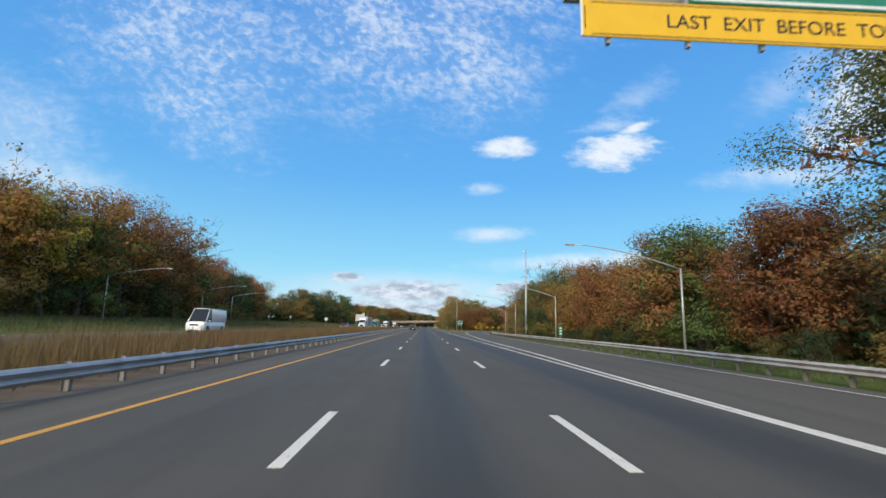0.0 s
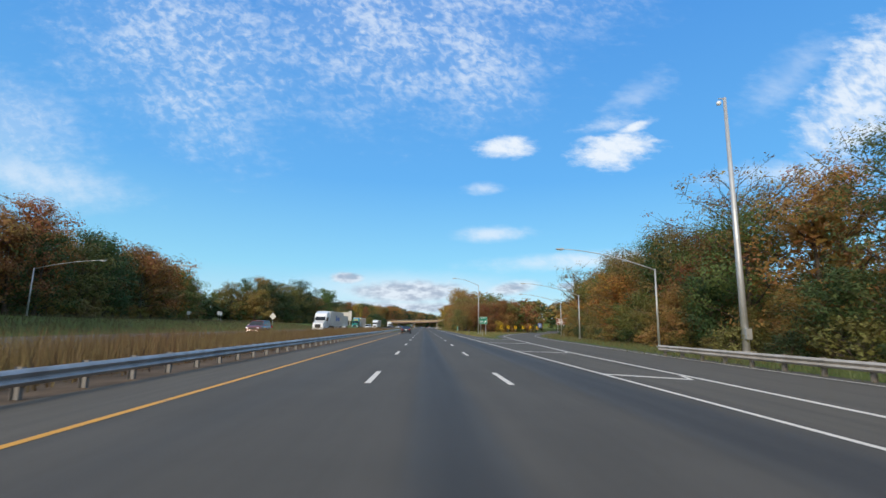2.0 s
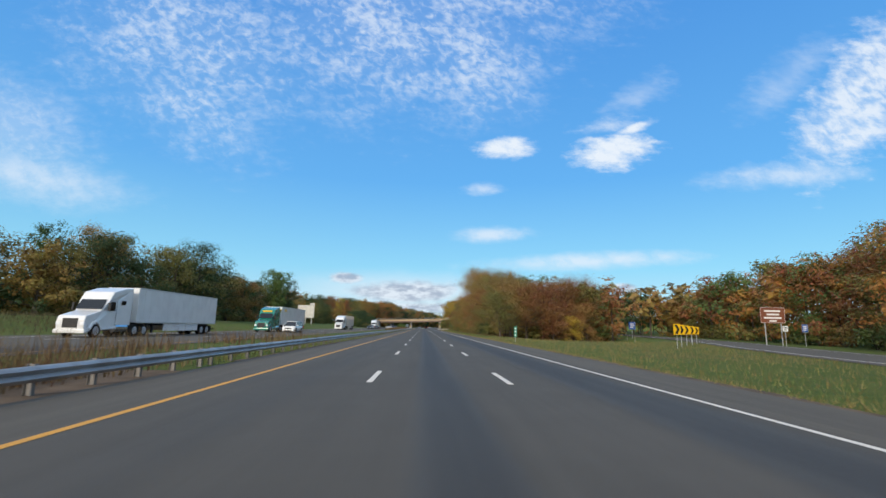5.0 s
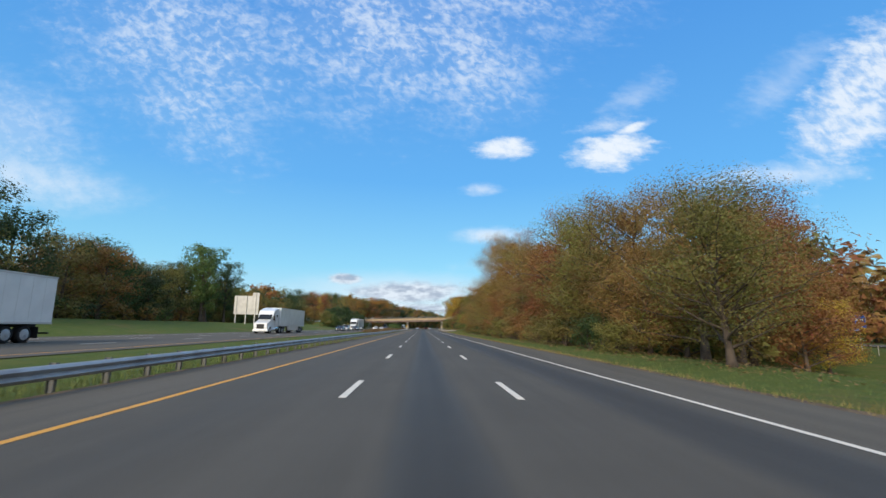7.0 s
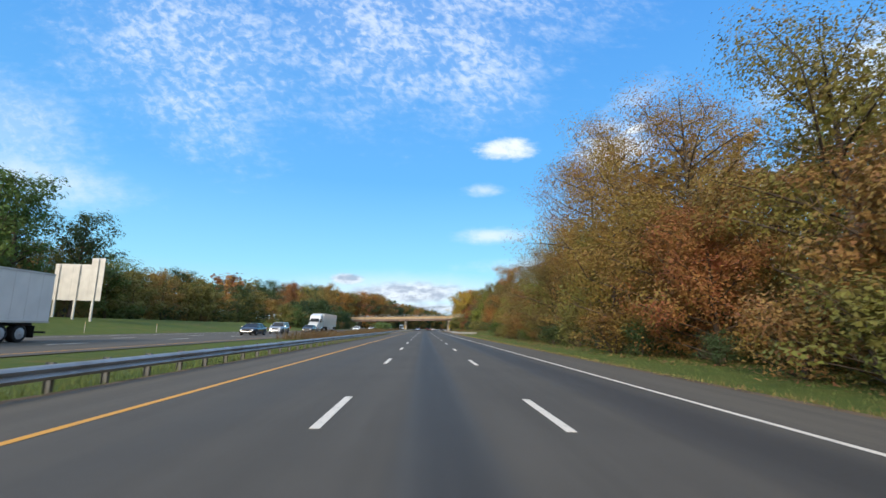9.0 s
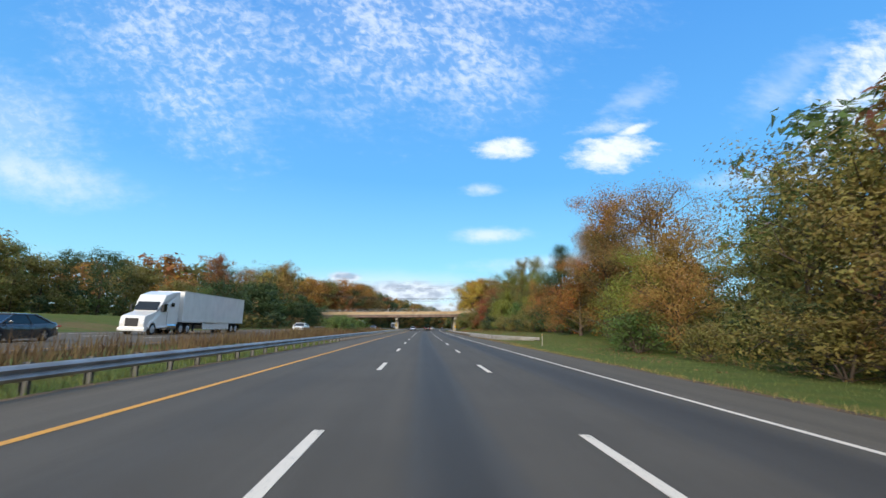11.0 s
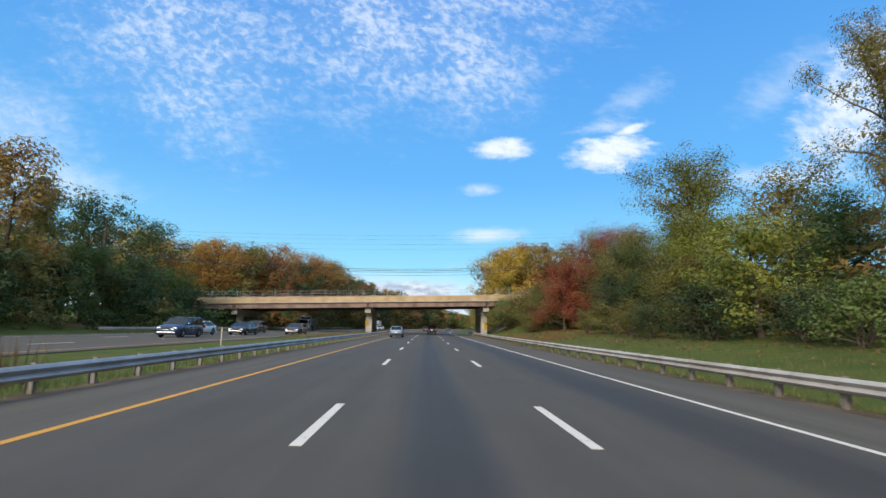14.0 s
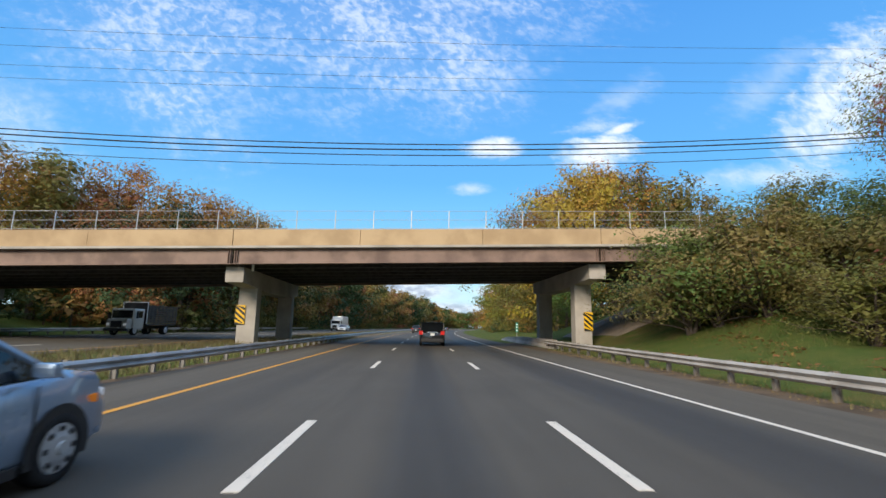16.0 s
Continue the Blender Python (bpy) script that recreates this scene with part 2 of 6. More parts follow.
def leaf_material(name, spread=0.15, through=0.30, ragged=True):
    """Leaves in the object's own colour, varied leaf by leaf."""
    m = bpy.data.materials.new(name)
    m.use_nodes = True
    m.node_tree.nodes.clear()
    k = Nodes(m.node_tree)
    info = k.n("ShaderNodeObjectInfo")
    r = k.n("ShaderNodeNewGeometry").outputs["Random Per Island"]
    where = k.n("ShaderNodeTexCoord").outputs["Object"]
    patchy = k.noise(where, 0.45, 3.0)
    own = info.outputs["Color"]
    hs = k.n("ShaderNodeHueSaturation", Color=own, Hue=k.ramp(k.math("ADD", k.math("MULTIPLY", r, 0.3), k.math("MULTIPLY", patchy, 1.0)), 0.25, 1.0, 0.455, 0.545, False),
             Saturation=1.0, Value=k.ramp(r, 0.0, 1.0, 1 - spread, 1 + spread * 1.3, False)).outputs[0]
    dif = k.n("ShaderNodeBsdfPrincipled", Base_Color=hs, Roughness=0.6)
    dif.inputs["Specular IOR Level"].default_value = 0.25
    tr = k.n("ShaderNodeBsdfTranslucent", Color=hs)
    mx = k.n("ShaderNodeMixShader", i0=through)
    k.t.links.new(dif.outputs[0], mx.inputs[1])
    k.t.links.new(tr.outputs[0], mx.inputs[2])
    # each spray of leaves is ragged, with gaps between its leaves
    gap = k.ramp(k.noise(where, 8.5, 2.0, 0.6), 0.405, 0.43, 0.0, 1.0)
    cut = k.n("ShaderNodeMixShader", i0=gap if ragged else 1.0)
    k.t.links.new(k.n("ShaderNodeBsdfTransparent").outputs[0], cut.inputs[1])
    k.t.links.new(mx.outputs[0], cut.inputs[2])
    k.t.links.new(cut.outputs[0], k.n("ShaderNodeOutputMaterial").inputs[0])
    return m


def glass_material(name, colour, rough=0.03):
    m = bpy.data.materials.new(name)
    m.use_nodes = True
    b = m.node_tree.nodes["Principled BSDF"]
    b.inputs["Base Color"].default_value = (*colour, 1)
    b.inputs["Roughness"].default_value = rough
    b.inputs["Specular IOR Level"].default_value = 0.5
    return m


def glow_material(name, colour, power):
    m = bpy.data.materials.new(name)
    m.use_nodes = True
    b = m.node_tree.nodes["Principled BSDF"]
    b.inputs["Base Color"].default_value = (*colour, 1)
    b.inputs["Roughness"].default_value = 0.2
    b.inputs["Emission Color"].default_value = (*colour, 1)
    b.inputs["Emission Strength"].default_value = power
    return m


ASPHALT = asphalt_material()
WHITE_PAINT, YELLOW_PAINT = paint_material("white_road_paint", (0.72, 0.655, 0.55)), paint_material("yellow_road_paint", (0.66, 0.31, 0.028))
GROUND = ground_material()
LEAF, REED = leaf_material("leaf"), leaf_material("dry_grass_blade", 0.4, 0.3, False)
BARK = material("bark", (0.115, 0.088, 0.068), 0.95, vary=0.25, scale=1.5, bump=0.8, bump_scale=9.0, spec=0.2)
GALV = material("galvanized_steel", (0.44, 0.43, 0.415), 0.50, 0.45, 0.12, 1.2, bump=0.05)
GALV_OLD = material("weathered_steel_rail", (0.50, 0.455, 0.395), 0.68, 0.15, 0.16, 0.9, bump=0.05, colour2=(0.35, 0.31, 0.26))
# darker copy of the post steel, with the shade put into its colour
GALV_POST = material("shaded_steel_post", (0.15, 0.148, 0.14), 0.6, 0.4, 0.12, 1.2)
POST_PALE = material("pale_steel_post", (0.24, 0.23, 0.215), 0.6, 0.3, 0.15, 1.2)
POLE = material("dull_aluminium", (0.52, 0.52, 0.51), 0.5, 0.5, 0.08, 0.8)
CONCRETE = material("pale_concrete", (0.46, 0.42, 0.37), 0.9, vary=0.10, scale=0.6, bump=0.3, bump_scale=14.0, spec=0.3, colour2=(0.34, 0.31, 0.27))
PARAPET = material("buff_concrete", (0.52, 0.375, 0.22), 0.9, vary=0.10, scale=0.5, bump=0.25, bump_scale=16.0, spec=0.3, colour2=(0.40, 0.28, 0.16))
GIRDER = material("brown_girder_paint", (0.26, 0.175, 0.135), 0.7, vary=0.12, scale=0.7, colour2=(0.15, 0.10, 0.08))
SLOPE = material("grey_brown_paving", (0.27, 0.22, 0.17), 0.9, vary=0.15, scale=0.8, bump=0.3)
UNDER = material("dark_steel", (0.10, 0.09, 0.085), 0.8, vary=0.15)
SOIL = material("bare_roadside_soil", (0.155, 0.108, 0.068), 0.95, vary=0.22, scale=0.9, bump=0.6, bump_scale=18.0, spec=0.2, colour2=(0.085, 0.062, 0.042))
WOOD_POST = material("grey_post_timber", (0.26, 0.22, 0.18), 0.9, vary=0.18, scale=2.0, bump=0.4)
SIGN_YELLOW = material("sign_yellow", (0.80, 0.47, 0.01), 0.45, vary=0.03)
SIGN_GREEN = material("sign_green", (0.012, 0.20, 0.12), 0.45, vary=0.03)
SIGN_BROWN = material("sign_brown", (0.20, 0.07, 0.035), 0.5, vary=0.04)
SIGN_BLUE = material("sign_blue", (0.02, 0.09, 0.36), 0.5, vary=0.04)
SIGN_WHITE = material("sign_white", (0.80, 0.80, 0.78), 0.5, vary=0.03)
SIGN_BLACK = material("sign_black", (0.015, 0.015, 0.015), 0.5, vary=0.05)
SIGN_BACK = material("bare_sign_back", (0.60, 0.58, 0.53), 0.5, 0.2, 0.07, 0.7)


# ---- making things ----
BEND = 0.0001356


def across(s):
    """How far the road has swung to the right at s."""
    out = BEND / 2 * max(0.0, min(s, 545.0) - 388.0) ** 2
    if s > 545.0:
        out += BEND * 157.0 * (s - 545.0) + 0.0008 / 2 * (min(s, 760.0) - 545.0) ** 2 + (0.0008 * 215.0 * (s - 760.0) if s > 760.0 else 0)
    return out


def heading(s):
    """The road's turn to the right at s, in radians."""
    return BEND * max(0.0, min(s, 545.0) - 388.0) + 0.0008 * max(0.0, min(s, 760.0) - 545.0)


def at(o, s, z=0.0):
    return Vector((o + across(s), s, z))


def at_pose(o, s, z=0.0, turn=0.0):
    """The pose of a thing on the road: its +y along the road, turned left by that many degrees."""
    return Matrix.Translation(at(o, s, z)) @ Matrix.Rotation(-heading(s) + radians(turn), 4, "Z")


def mesh_of(bm, name, mats, smooth=False):
    me = bpy.data.meshes.new(name)
    bm.to_mesh(me)
    bm.free()
    for m in mats if isinstance(mats, (list, tuple)) else [mats]:
        me.materials.append(m)
    if smooth:
        me.shade_smooth()
    return me


def raw_mesh(name, verts, faces, mats, smooth=False):
    me = bpy.data.meshes.new(name)
    me.from_pydata(verts, [], faces)
    for m in mats if isinstance(mats, (list, tuple)) else [mats]:
        me.materials.append(m)
    if smooth:
        me.shade_smooth()
    return me


def part(name, bm, mat, parent, label="", smooth=False, m=None):
    """Links a bmesh, or a mesh, as one mesh object under a thing or a part."""
    ob = new(name, bm if isinstance(bm, bpy.types.Mesh) else mesh_of(bm, name, mat, smooth))
    ob.parent = parent
    if m is not None:
        ob.matrix_basis = m
    return tagged(ob, label)


def thing(name, label, category, group="", kind="", m=None):
    ob = new(name)
    ob.empty_display_size = 0.3
    if m is not None:
        ob.matrix_basis = m
    return tagged(ob, label, category, group, kind)


def add_box(bm, lo, hi, bevel=0.0):
    m = Matrix.Translation([(a + b) / 2 for a, b in zip(lo, hi)]) @ Matrix.Diagonal([b - a for a, b in zip(lo, hi)] + [1])
    made = bmesh.ops.create_cube(bm, size=1.0, matrix=m)["verts"]
    if bevel:
        edges = list({e for v in made for e in v.link_edges})
        bmesh.ops.bevel(bm, geom=edges, offset=bevel, segments=2, affect="EDGES", profile=0.6)
    return bm


def box(lo, hi, bevel=0.0):
    return add_box(bmesh.new(), lo, hi, bevel)


def add_tube(bm, path, radii, sides=8, cap=True):
    """A tube along a path of points."""
    rings = []
    side = None
    for i, (p, r) in enumerate(zip(path, radii)):
        ahead = (Vector(path[min(i + 1, len(path) - 1)]) - Vector(path[max(i - 1, 0)])).normalized()
        if side is None:
            side = ahead.orthogonal().normalized()
        side = (side - ahead * side.dot(ahead)).normalized()
        up = ahead.cross(side)
        rings.append([bm.verts.new(Vector(p) + (side * math.cos(a) + up * math.sin(a)) * r) for a in [2 * math.pi * j / sides for j in range(sides)]])
    for a, b in zip(rings, rings[1:]):
        for j in range(sides):
            bm.faces.new((a[j], a[(j + 1) % sides], b[(j + 1) % sides], b[j]))
    if cap:
        bm.faces.new(rings[0][::-1])
        bm.faces.new(rings[-1])
    return bm


def tube(path, radii, sides=8, cap=True):
    return add_tube(bmesh.new(), path, radii, sides, cap)


def strip(name, rows, mat, uv=True):
    """A sheet along the road from rows of (s, z, o, o, ...)."""
    verts, faces, uvs = [], [], []
    n = len(rows[0]) - 2
    for s, z, *os in rows:
        for o in os:
            verts.append(at(o, s, z))
            uvs.append((o, s))
    for i in range(len(rows) - 1):
        for j in range(n - 1):
            a = i * n + j
            faces.append((a, a + 1, a + n + 1, a + n))
    me = raw_mesh(name, verts, faces, mat)
    layer = me.uv_layers.new(name="across")
    flat = [uvs[v] for f in faces for v in f]
    layer.data.foreach_set("uv", [c for p in flat for c in p])
    return me


def steps(a, b, d):
    n = max(1, round((b - a) / d))
    return [a + (b - a) * i / n for i in range(n + 1)]


def between(table, s):
    """Reads a table of (s, value) pairs, straight between them."""
    return float(np.interp(s, [p[0] for p in table], [p[1] for p in table]))


def letters(text, size, mat, parent, m, label=""):
    """Flat lettering in the built-in font, 3 mm thick, as a mesh."""
    cu = bpy.data.curves.new("lettering", "FONT")
    cu.body, cu.size, cu.extrude, cu.align_x, cu.align_y = text, size, 0.003, "CENTER", "CENTER"
    ob = new("lettering_curve", cu)
    me = bpy.data.meshes.new_from_object(ob.evaluated_get(bpy.context.evaluated_depsgraph_get()))
    bpy.data.objects.remove(ob)
    me.materials.clear()
    me.materials.append(mat)
    return part("lettering", me, mat, parent, label, m=m)


# ---- ground and roads ----
RAMP_LEFT = [(-60, 5.67), (9, 5.68), (13.3, 5.80), (19.6, 5.99), (26.2, 6.30), (60, 7.0), (80, 8.1), (95, 8.75), (127, 11.2), (147, 13.4), (175, 20.0), (195, 26.5), (213, 33.0), (225, 38.5), (240, 44.5), (260, 51.0), (280, 57.0), (304, 63.0), (400, 88.0)]
RAMP_RIGHT = [(-60, 10.2), (10, 10.75), (60, 11.6), (79, 12.5), (100, 13.9), (131, 16.6), (152, 20.0), (175, 26.0), (195, 33.0), (213, 40.0), (225, 45.5), (240, 51.5), (260, 58.0), (280, 64.0), (304, 70.0), (400, 96.0)]


def rise(o, s):
    """The lie of the land, off the roads."""
    z = -0.045
    # banks and the fill that carries the bridge
    for side, toe in ((1, 12.0), (-1, -40.0)):
        d = (o - toe) * side
        if d > 0:
            z = max(z, min(d * 0.42, 6.2 + 0.033 * o, 6.4 - (abs(s - 549.0) - 7.0) * 0.45) - 0.045)
    if o > 9.5 and 385 < s < 620:
        z = max(z, min(1.5, (o - 9.5) * 0.12) * min(1.0, (s - 385) / 30) - 0.045)
    if o < -9.5:
        z = max(z, -0.045 + 0.13 * min(1.0, (-9.5 - o) / 2.5))
    if o < -33.0:
        z = max(z, min(1.8, (-33.0 - o) * 0.10) + 0.06)
    if o < -80.0:
        z += min(4.5, (-80.0 - o) * 0.09)
    ramp_mid = (between(RAMP_LEFT, s) + between(RAMP_RIGHT, s)) / 2
    if s > 225 and 15 < o < ramp_mid - 6:
        z -= 1.5 * min(1.0, (o - 15) / 14) * min(1.0, (ramp_mid - 6 - o) / 9) * min(1.0, (s - 225) / 20) * max(0.0, min(1.0, (330 - s) / 40))
    return z


def build_ground():
    xs = [-4000, -1500, -600, -300, -200, -150, -120, -100, -85] + [float(v) for v in range(-72, 41, 3)] + [44, 50, 58, 66, 75, 90, 110, 150, 220, 400, 900, 2000, 4000]
    ys = [-3000, -800, -250, -120] + [float(v) for v in range(-80, 801, 5)] + [830, 880, 960, 1100, 1400, 2000, 3000, 4500]
    verts = []
    for y in ys:
        for x in xs:
            z = rise(x, y)
            on_ramp = between(RAMP_LEFT, y) - 5.0 < x < between(RAMP_RIGHT, y) + 5.0 and y < 410
            if (x < -36 or x > 12) and not on_ramp:
                z += 0.12 * noise.noise((x * 0.11, y * 0.11, 0))
            verts.append((x + (across(y) if y < 800 else across(800)), y, z))
    n = len(xs)
    faces = [(j * n + i, j * n + i + 1, (j + 1) * n + i + 1, (j + 1) * n + i) for j in range(len(ys) - 1) for i in range(n - 1)]
    ground = new("ground", raw_mesh("ground", verts, faces, GROUND, True))
    tagged(ground, "mown green and dry roadside grass ground", "ground", kind="structure")


build_ground()

main = new("road", strip("road", [(s, 0.0, -7.35, -5.0, -1.7, 1.97, 5.5, between([(-80, 8.1), (-20, 9.0), (120, 9.0), (150, 7.9), (900, 7.9)], s)) for s in steps(-80, 900, 10)], ASPHALT))
tagged(main, "grey worn asphalt motorway carriageway with three lanes", "road", kind="structure")
ramp = new("ramp_road", strip("ramp_road", [(s, -0.012, between(RAMP_LEFT, s) - (1.2 if s > 125 else max(0.0, between(RAMP_LEFT, s) - 5.0)), between(RAMP_RIGHT, s) + 1.0) for s in steps(-80, 400, 4)], ASPHALT))
tagged(ramp, "grey asphalt exit ramp curving away behind the trees", "road", kind="structure")
other = new("opposite_road", strip("opposite_road", [(s, 0.12, -32.0, -28.5, -24.8, -21.1, -17.4, -14.8) for s in steps(-80, 900, 10)], ASPHALT))
tagged(other, "grey asphalt carriageway of the oncoming traffic", "road", kind="structure")


def line(name, rows, mat, label, owner=None):
    ob = new(name, strip(name, rows, mat))
    ob.parent = owner
    return tagged(ob, label)


def along(s0, s1, o, width, z=0.005, d=8):
    return [(s, z, (o(s) if callable(o) else o) - width / 2, (o(s) if callable(o) else o) + width / 2) for s in steps(s0, s1, d)]


line("edge_line", along(-80, 900, -5.03, 0.15), YELLOW_PAINT, "solid yellow edge line", main)
line("edge_line", along(-80, 900, 5.52, 0.14), WHITE_PAINT, "solid white edge line", main)
line("ramp_edge_line", along(-80, 400, lambda s: between(RAMP_LEFT, s), 0.18, 0.006, 4), WHITE_PAINT, "solid white ramp edge line", ramp)
line("ramp_edge_line", along(-80, 400, lambda s: between(RAMP_RIGHT, s), 0.12, 0.006, 4), WHITE_PAINT, "thin white ramp edge line", ramp)
line("edge_line", along(-80, 900, -15.9, 0.15, 0.126), YELLOW_PAINT, "solid yellow edge line", other)
line("edge_line", along(-80, 900, -29.2, 0.15, 0.126), WHITE_PAINT, "solid white edge line", other)
dash_mesh = mesh_of(box((-0.075, -3.1, 0.0), (0.075, 0, 0.006)), "lane_dash", WHITE_PAINT)
wide_dash = mesh_of(box((-0.076, -3.1, 0.0), (0.076, 0, 0.006)), "lane_dash", WHITE_PAINT)
for o in (-1.693, 1.967):
    for i in range(-3, 60):
        s = -4.09 + 12.192 * i
        part("lane_dash", wide_dash, None, main, m=at_pose(o, s))
for o in (-20.3, -24.7):
    for i in range(0, 58):
        part("lane_dash", dash_mesh, None, other, m=at_pose(o, 3.0 + 12.192 * i, 0.122))
# bars across the painted gore
for s0, s1 in ((35.0, 34.6), (64.9, 64.0), (81.3, 80.0), (95.6, 94.5), (112.0, 110.0), (128.8, 125.6)):
    a, b = at(5.6, s0, 0.006), at(between(RAMP_LEFT, s1) - (1.6 if s1 > 100 else 0.4), s1, 0.006)
    v = Vector((0, 0.24 if s0 > 100 else 0.18, 0))
    part("gore_bar", raw_mesh("gore_bar", [a - v, b - v, b + v, a + v], [(0, 1, 2, 3)], WHITE_PAINT), None, main)
    if s0 > 70:
        c = at(between(RAMP_LEFT, s1 + 1.6), s1 + 1.6, 0.006)
        w = Vector((0, 0.75, 0))
        part("gore_bar", raw_mesh("gore_bar", [b - v, c - v, c + w * 0.4, b + v * 1.2], [(0, 1, 2, 3)], WHITE_PAINT), None, main)


# ---- guardrails ----
def w_beam(name, s0, s1, o, top, mat, owner, face, d=6.0):
    """A W-shaped steel beam along the road; face is the side that the beam bulges to."""
    prof = [(0.0, 0.0), (0.035, -0.025), (0.08, -0.075), (0.035, -0.125), (0.0, -0.155), (0.035, -0.185), (0.08, -0.235), (0.035, -0.285), (0.0, -0.31)]
    prof = prof + [(x - 0.012, z) for x, z in prof[::-1]]
    rows = steps(s0, s1, d)
    verts = [at((o(s) if callable(o) else o) + x * face, s, (top(s) if callable(top) else top) + z) for s in rows for x, z in prof]
    n = len(prof)
    faces = [(i * n + j, i * n + (j + 1) % n, (i + 1) * n + (j + 1) % n, (i + 1) * n + j) for i in range(len(rows) - 1) for j in range(n)]
    return part(name, raw_mesh(name, verts, faces, mat, False), None, owner)


def rail_run(label, s0, s1, o, top, mat, face, gap, post_mat, near, block=True):
    owner = thing("guardrail", label, "guardrail", "roadside guardrails")
    w_beam("beam", s0, s1, o, top, mat, owner, face)
    post = bmesh.new()
    for lo, hi in (((-0.075, -0.05, 0), (-0.067, 0.05, 1.0)), ((0.067, -0.05, 0), (0.075, 0.05, 1.0)), ((-0.067, -0.004, 0), (0.067, 0.004, 1.0))):
        add_box(post, lo, hi)
    me = mesh_of(post, "post", post_mat)
    bl = mesh_of(box((-0.06, -0.06, 0), (0.06, 0.06, 0.3), 0.006), "spacer_block", post_mat)
    rest = bmesh.new()
    count = 0
    for s in steps(s0 + 0.4, s1 - 0.4, gap):
        oo, tt = (o(s) if callable(o) else o), (top(s) if callable(top) else top)
        if near[0] <= s <= near[1] and count < 290:
            count += 1
            h = tt + 0.62
            part("post", me, None, owner, m=at_pose(oo - face * 0.17, s, -0.6) @ Matrix.Diagonal((1, 1, h, 1)))
            if block:
                part("spacer_block", bl, None, owner, m=at_pose(oo - face * 0.045, s, tt - 0.31))
        else:
            p = at(oo - face * 0.17, s, 0)
            add_box(rest, (p.x - 0.07, p.y - 0.05, -0.5), (p.x + 0.07, p.y + 0.05, tt + 0.02))
    if len(rest.verts):
        tagged(part("far_post", rest, post_mat, owner), kind="stuff")
    else:
        rest.free()
    return owner


OUTER_RAIL = [(407, 12.8), (413, 10.6), (420, 9.3), (440, 8.4), (475, 8.0), (520, 8.6), (548, 9.4)]


def left_rail(s):
    return between([(-80, -7.05), (12, -7.1), (80, -7.5), (125, -7.6), (900, -7.6)], s)


rail_run("blue-grey galvanized steel guardrail on pale posts beside dry grass", -30, 180, left_rail, 0.555, GALV, 1, 1.72, POST_PALE, (0, 180), False)
rail_run("blue-grey galvanized steel guardrail on dark posts beside green grass", 180, 394, left_rail, 0.555, GALV, 1, 1.72, GALV_POST, (180, 394), False)
rail_run("blue-grey galvanized steel guardrail on pale posts before the bridge", 394, 860, left_rail, 0.555, GALV, 1, 1.72, POST_PALE, (394, 560), False)
rail_run("weathered grey steel guardrail beside the exit ramp", -30, 93, lambda s: between([(-30, 11.6), (13, 12.1), (30, 12.9), (93, 13.3)], s), 0.60, GALV_OLD, -1, 1.8, WOOD_POST, (0, 93))
rail_run("weathered grey steel guardrail along the outer shoulder", 407, 548, lambda s: between(OUTER_RAIL, s), 0.62, GALV_OLD, -1, 1.8, WOOD_POST, (400, 548))

rail_run("weathered grey steel guardrail beyond the oncoming carriageway", 500, 640, lambda s: -33.4, 0.72, GALV_OLD, 1, 1.9, WOOD_POST, (500, 640))
rub = thing("guardrail", "weathered lower rub rail under the outer guardrail", "guardrail", "roadside guardrails")
w_beam("beam", 408, 441, lambda s: between(OUTER_RAIL, s), 0.33, GALV_OLD, rub, -1, 3.0)


# ---- soil along the rails ----
def soil_strip(s0, s1, inner, outer_, label):
    ob = new("verge_soil", strip("verge_soil", [(s, -0.012, *sorted((inner(s), outer_(s) + 0.25 * noise.noise((s * 0.3, 0.0, 0.0))))) for s in steps(s0, s1, 2.5)], SOIL))
    return tagged(ob, label, "verge", kind="structure")


soil_strip(-40, 178, lambda s: -7.3, lambda s: -9.4, "bare brown soil under the median guardrail")
soil_strip(182, 396, lambda s: -7.3, lambda s: -7.62, "narrow fringe of bare soil beside the shoulder")
soil_strip(398, 446, lambda s: -7.3, lambda s: -9.2, "bare brown soil under the median guardrail")
soil_strip(448, 600, lambda s: -7.3, lambda s: -7.9, "narrow fringe of bare soil beside the shoulder")
soil_strip(150, 402, lambda s: 7.85, lambda s: 8.3, "narrow fringe of bare soil beside the shoulder")
soil_strip(404, 560, lambda s: 7.85, lambda s: between(OUTER_RAIL, s) + 0.35, "leaf-strewn soil under the outer guardrail")

# ---- bridge ----
def deck_top(o):
    return 7.52 + 0.034 * o


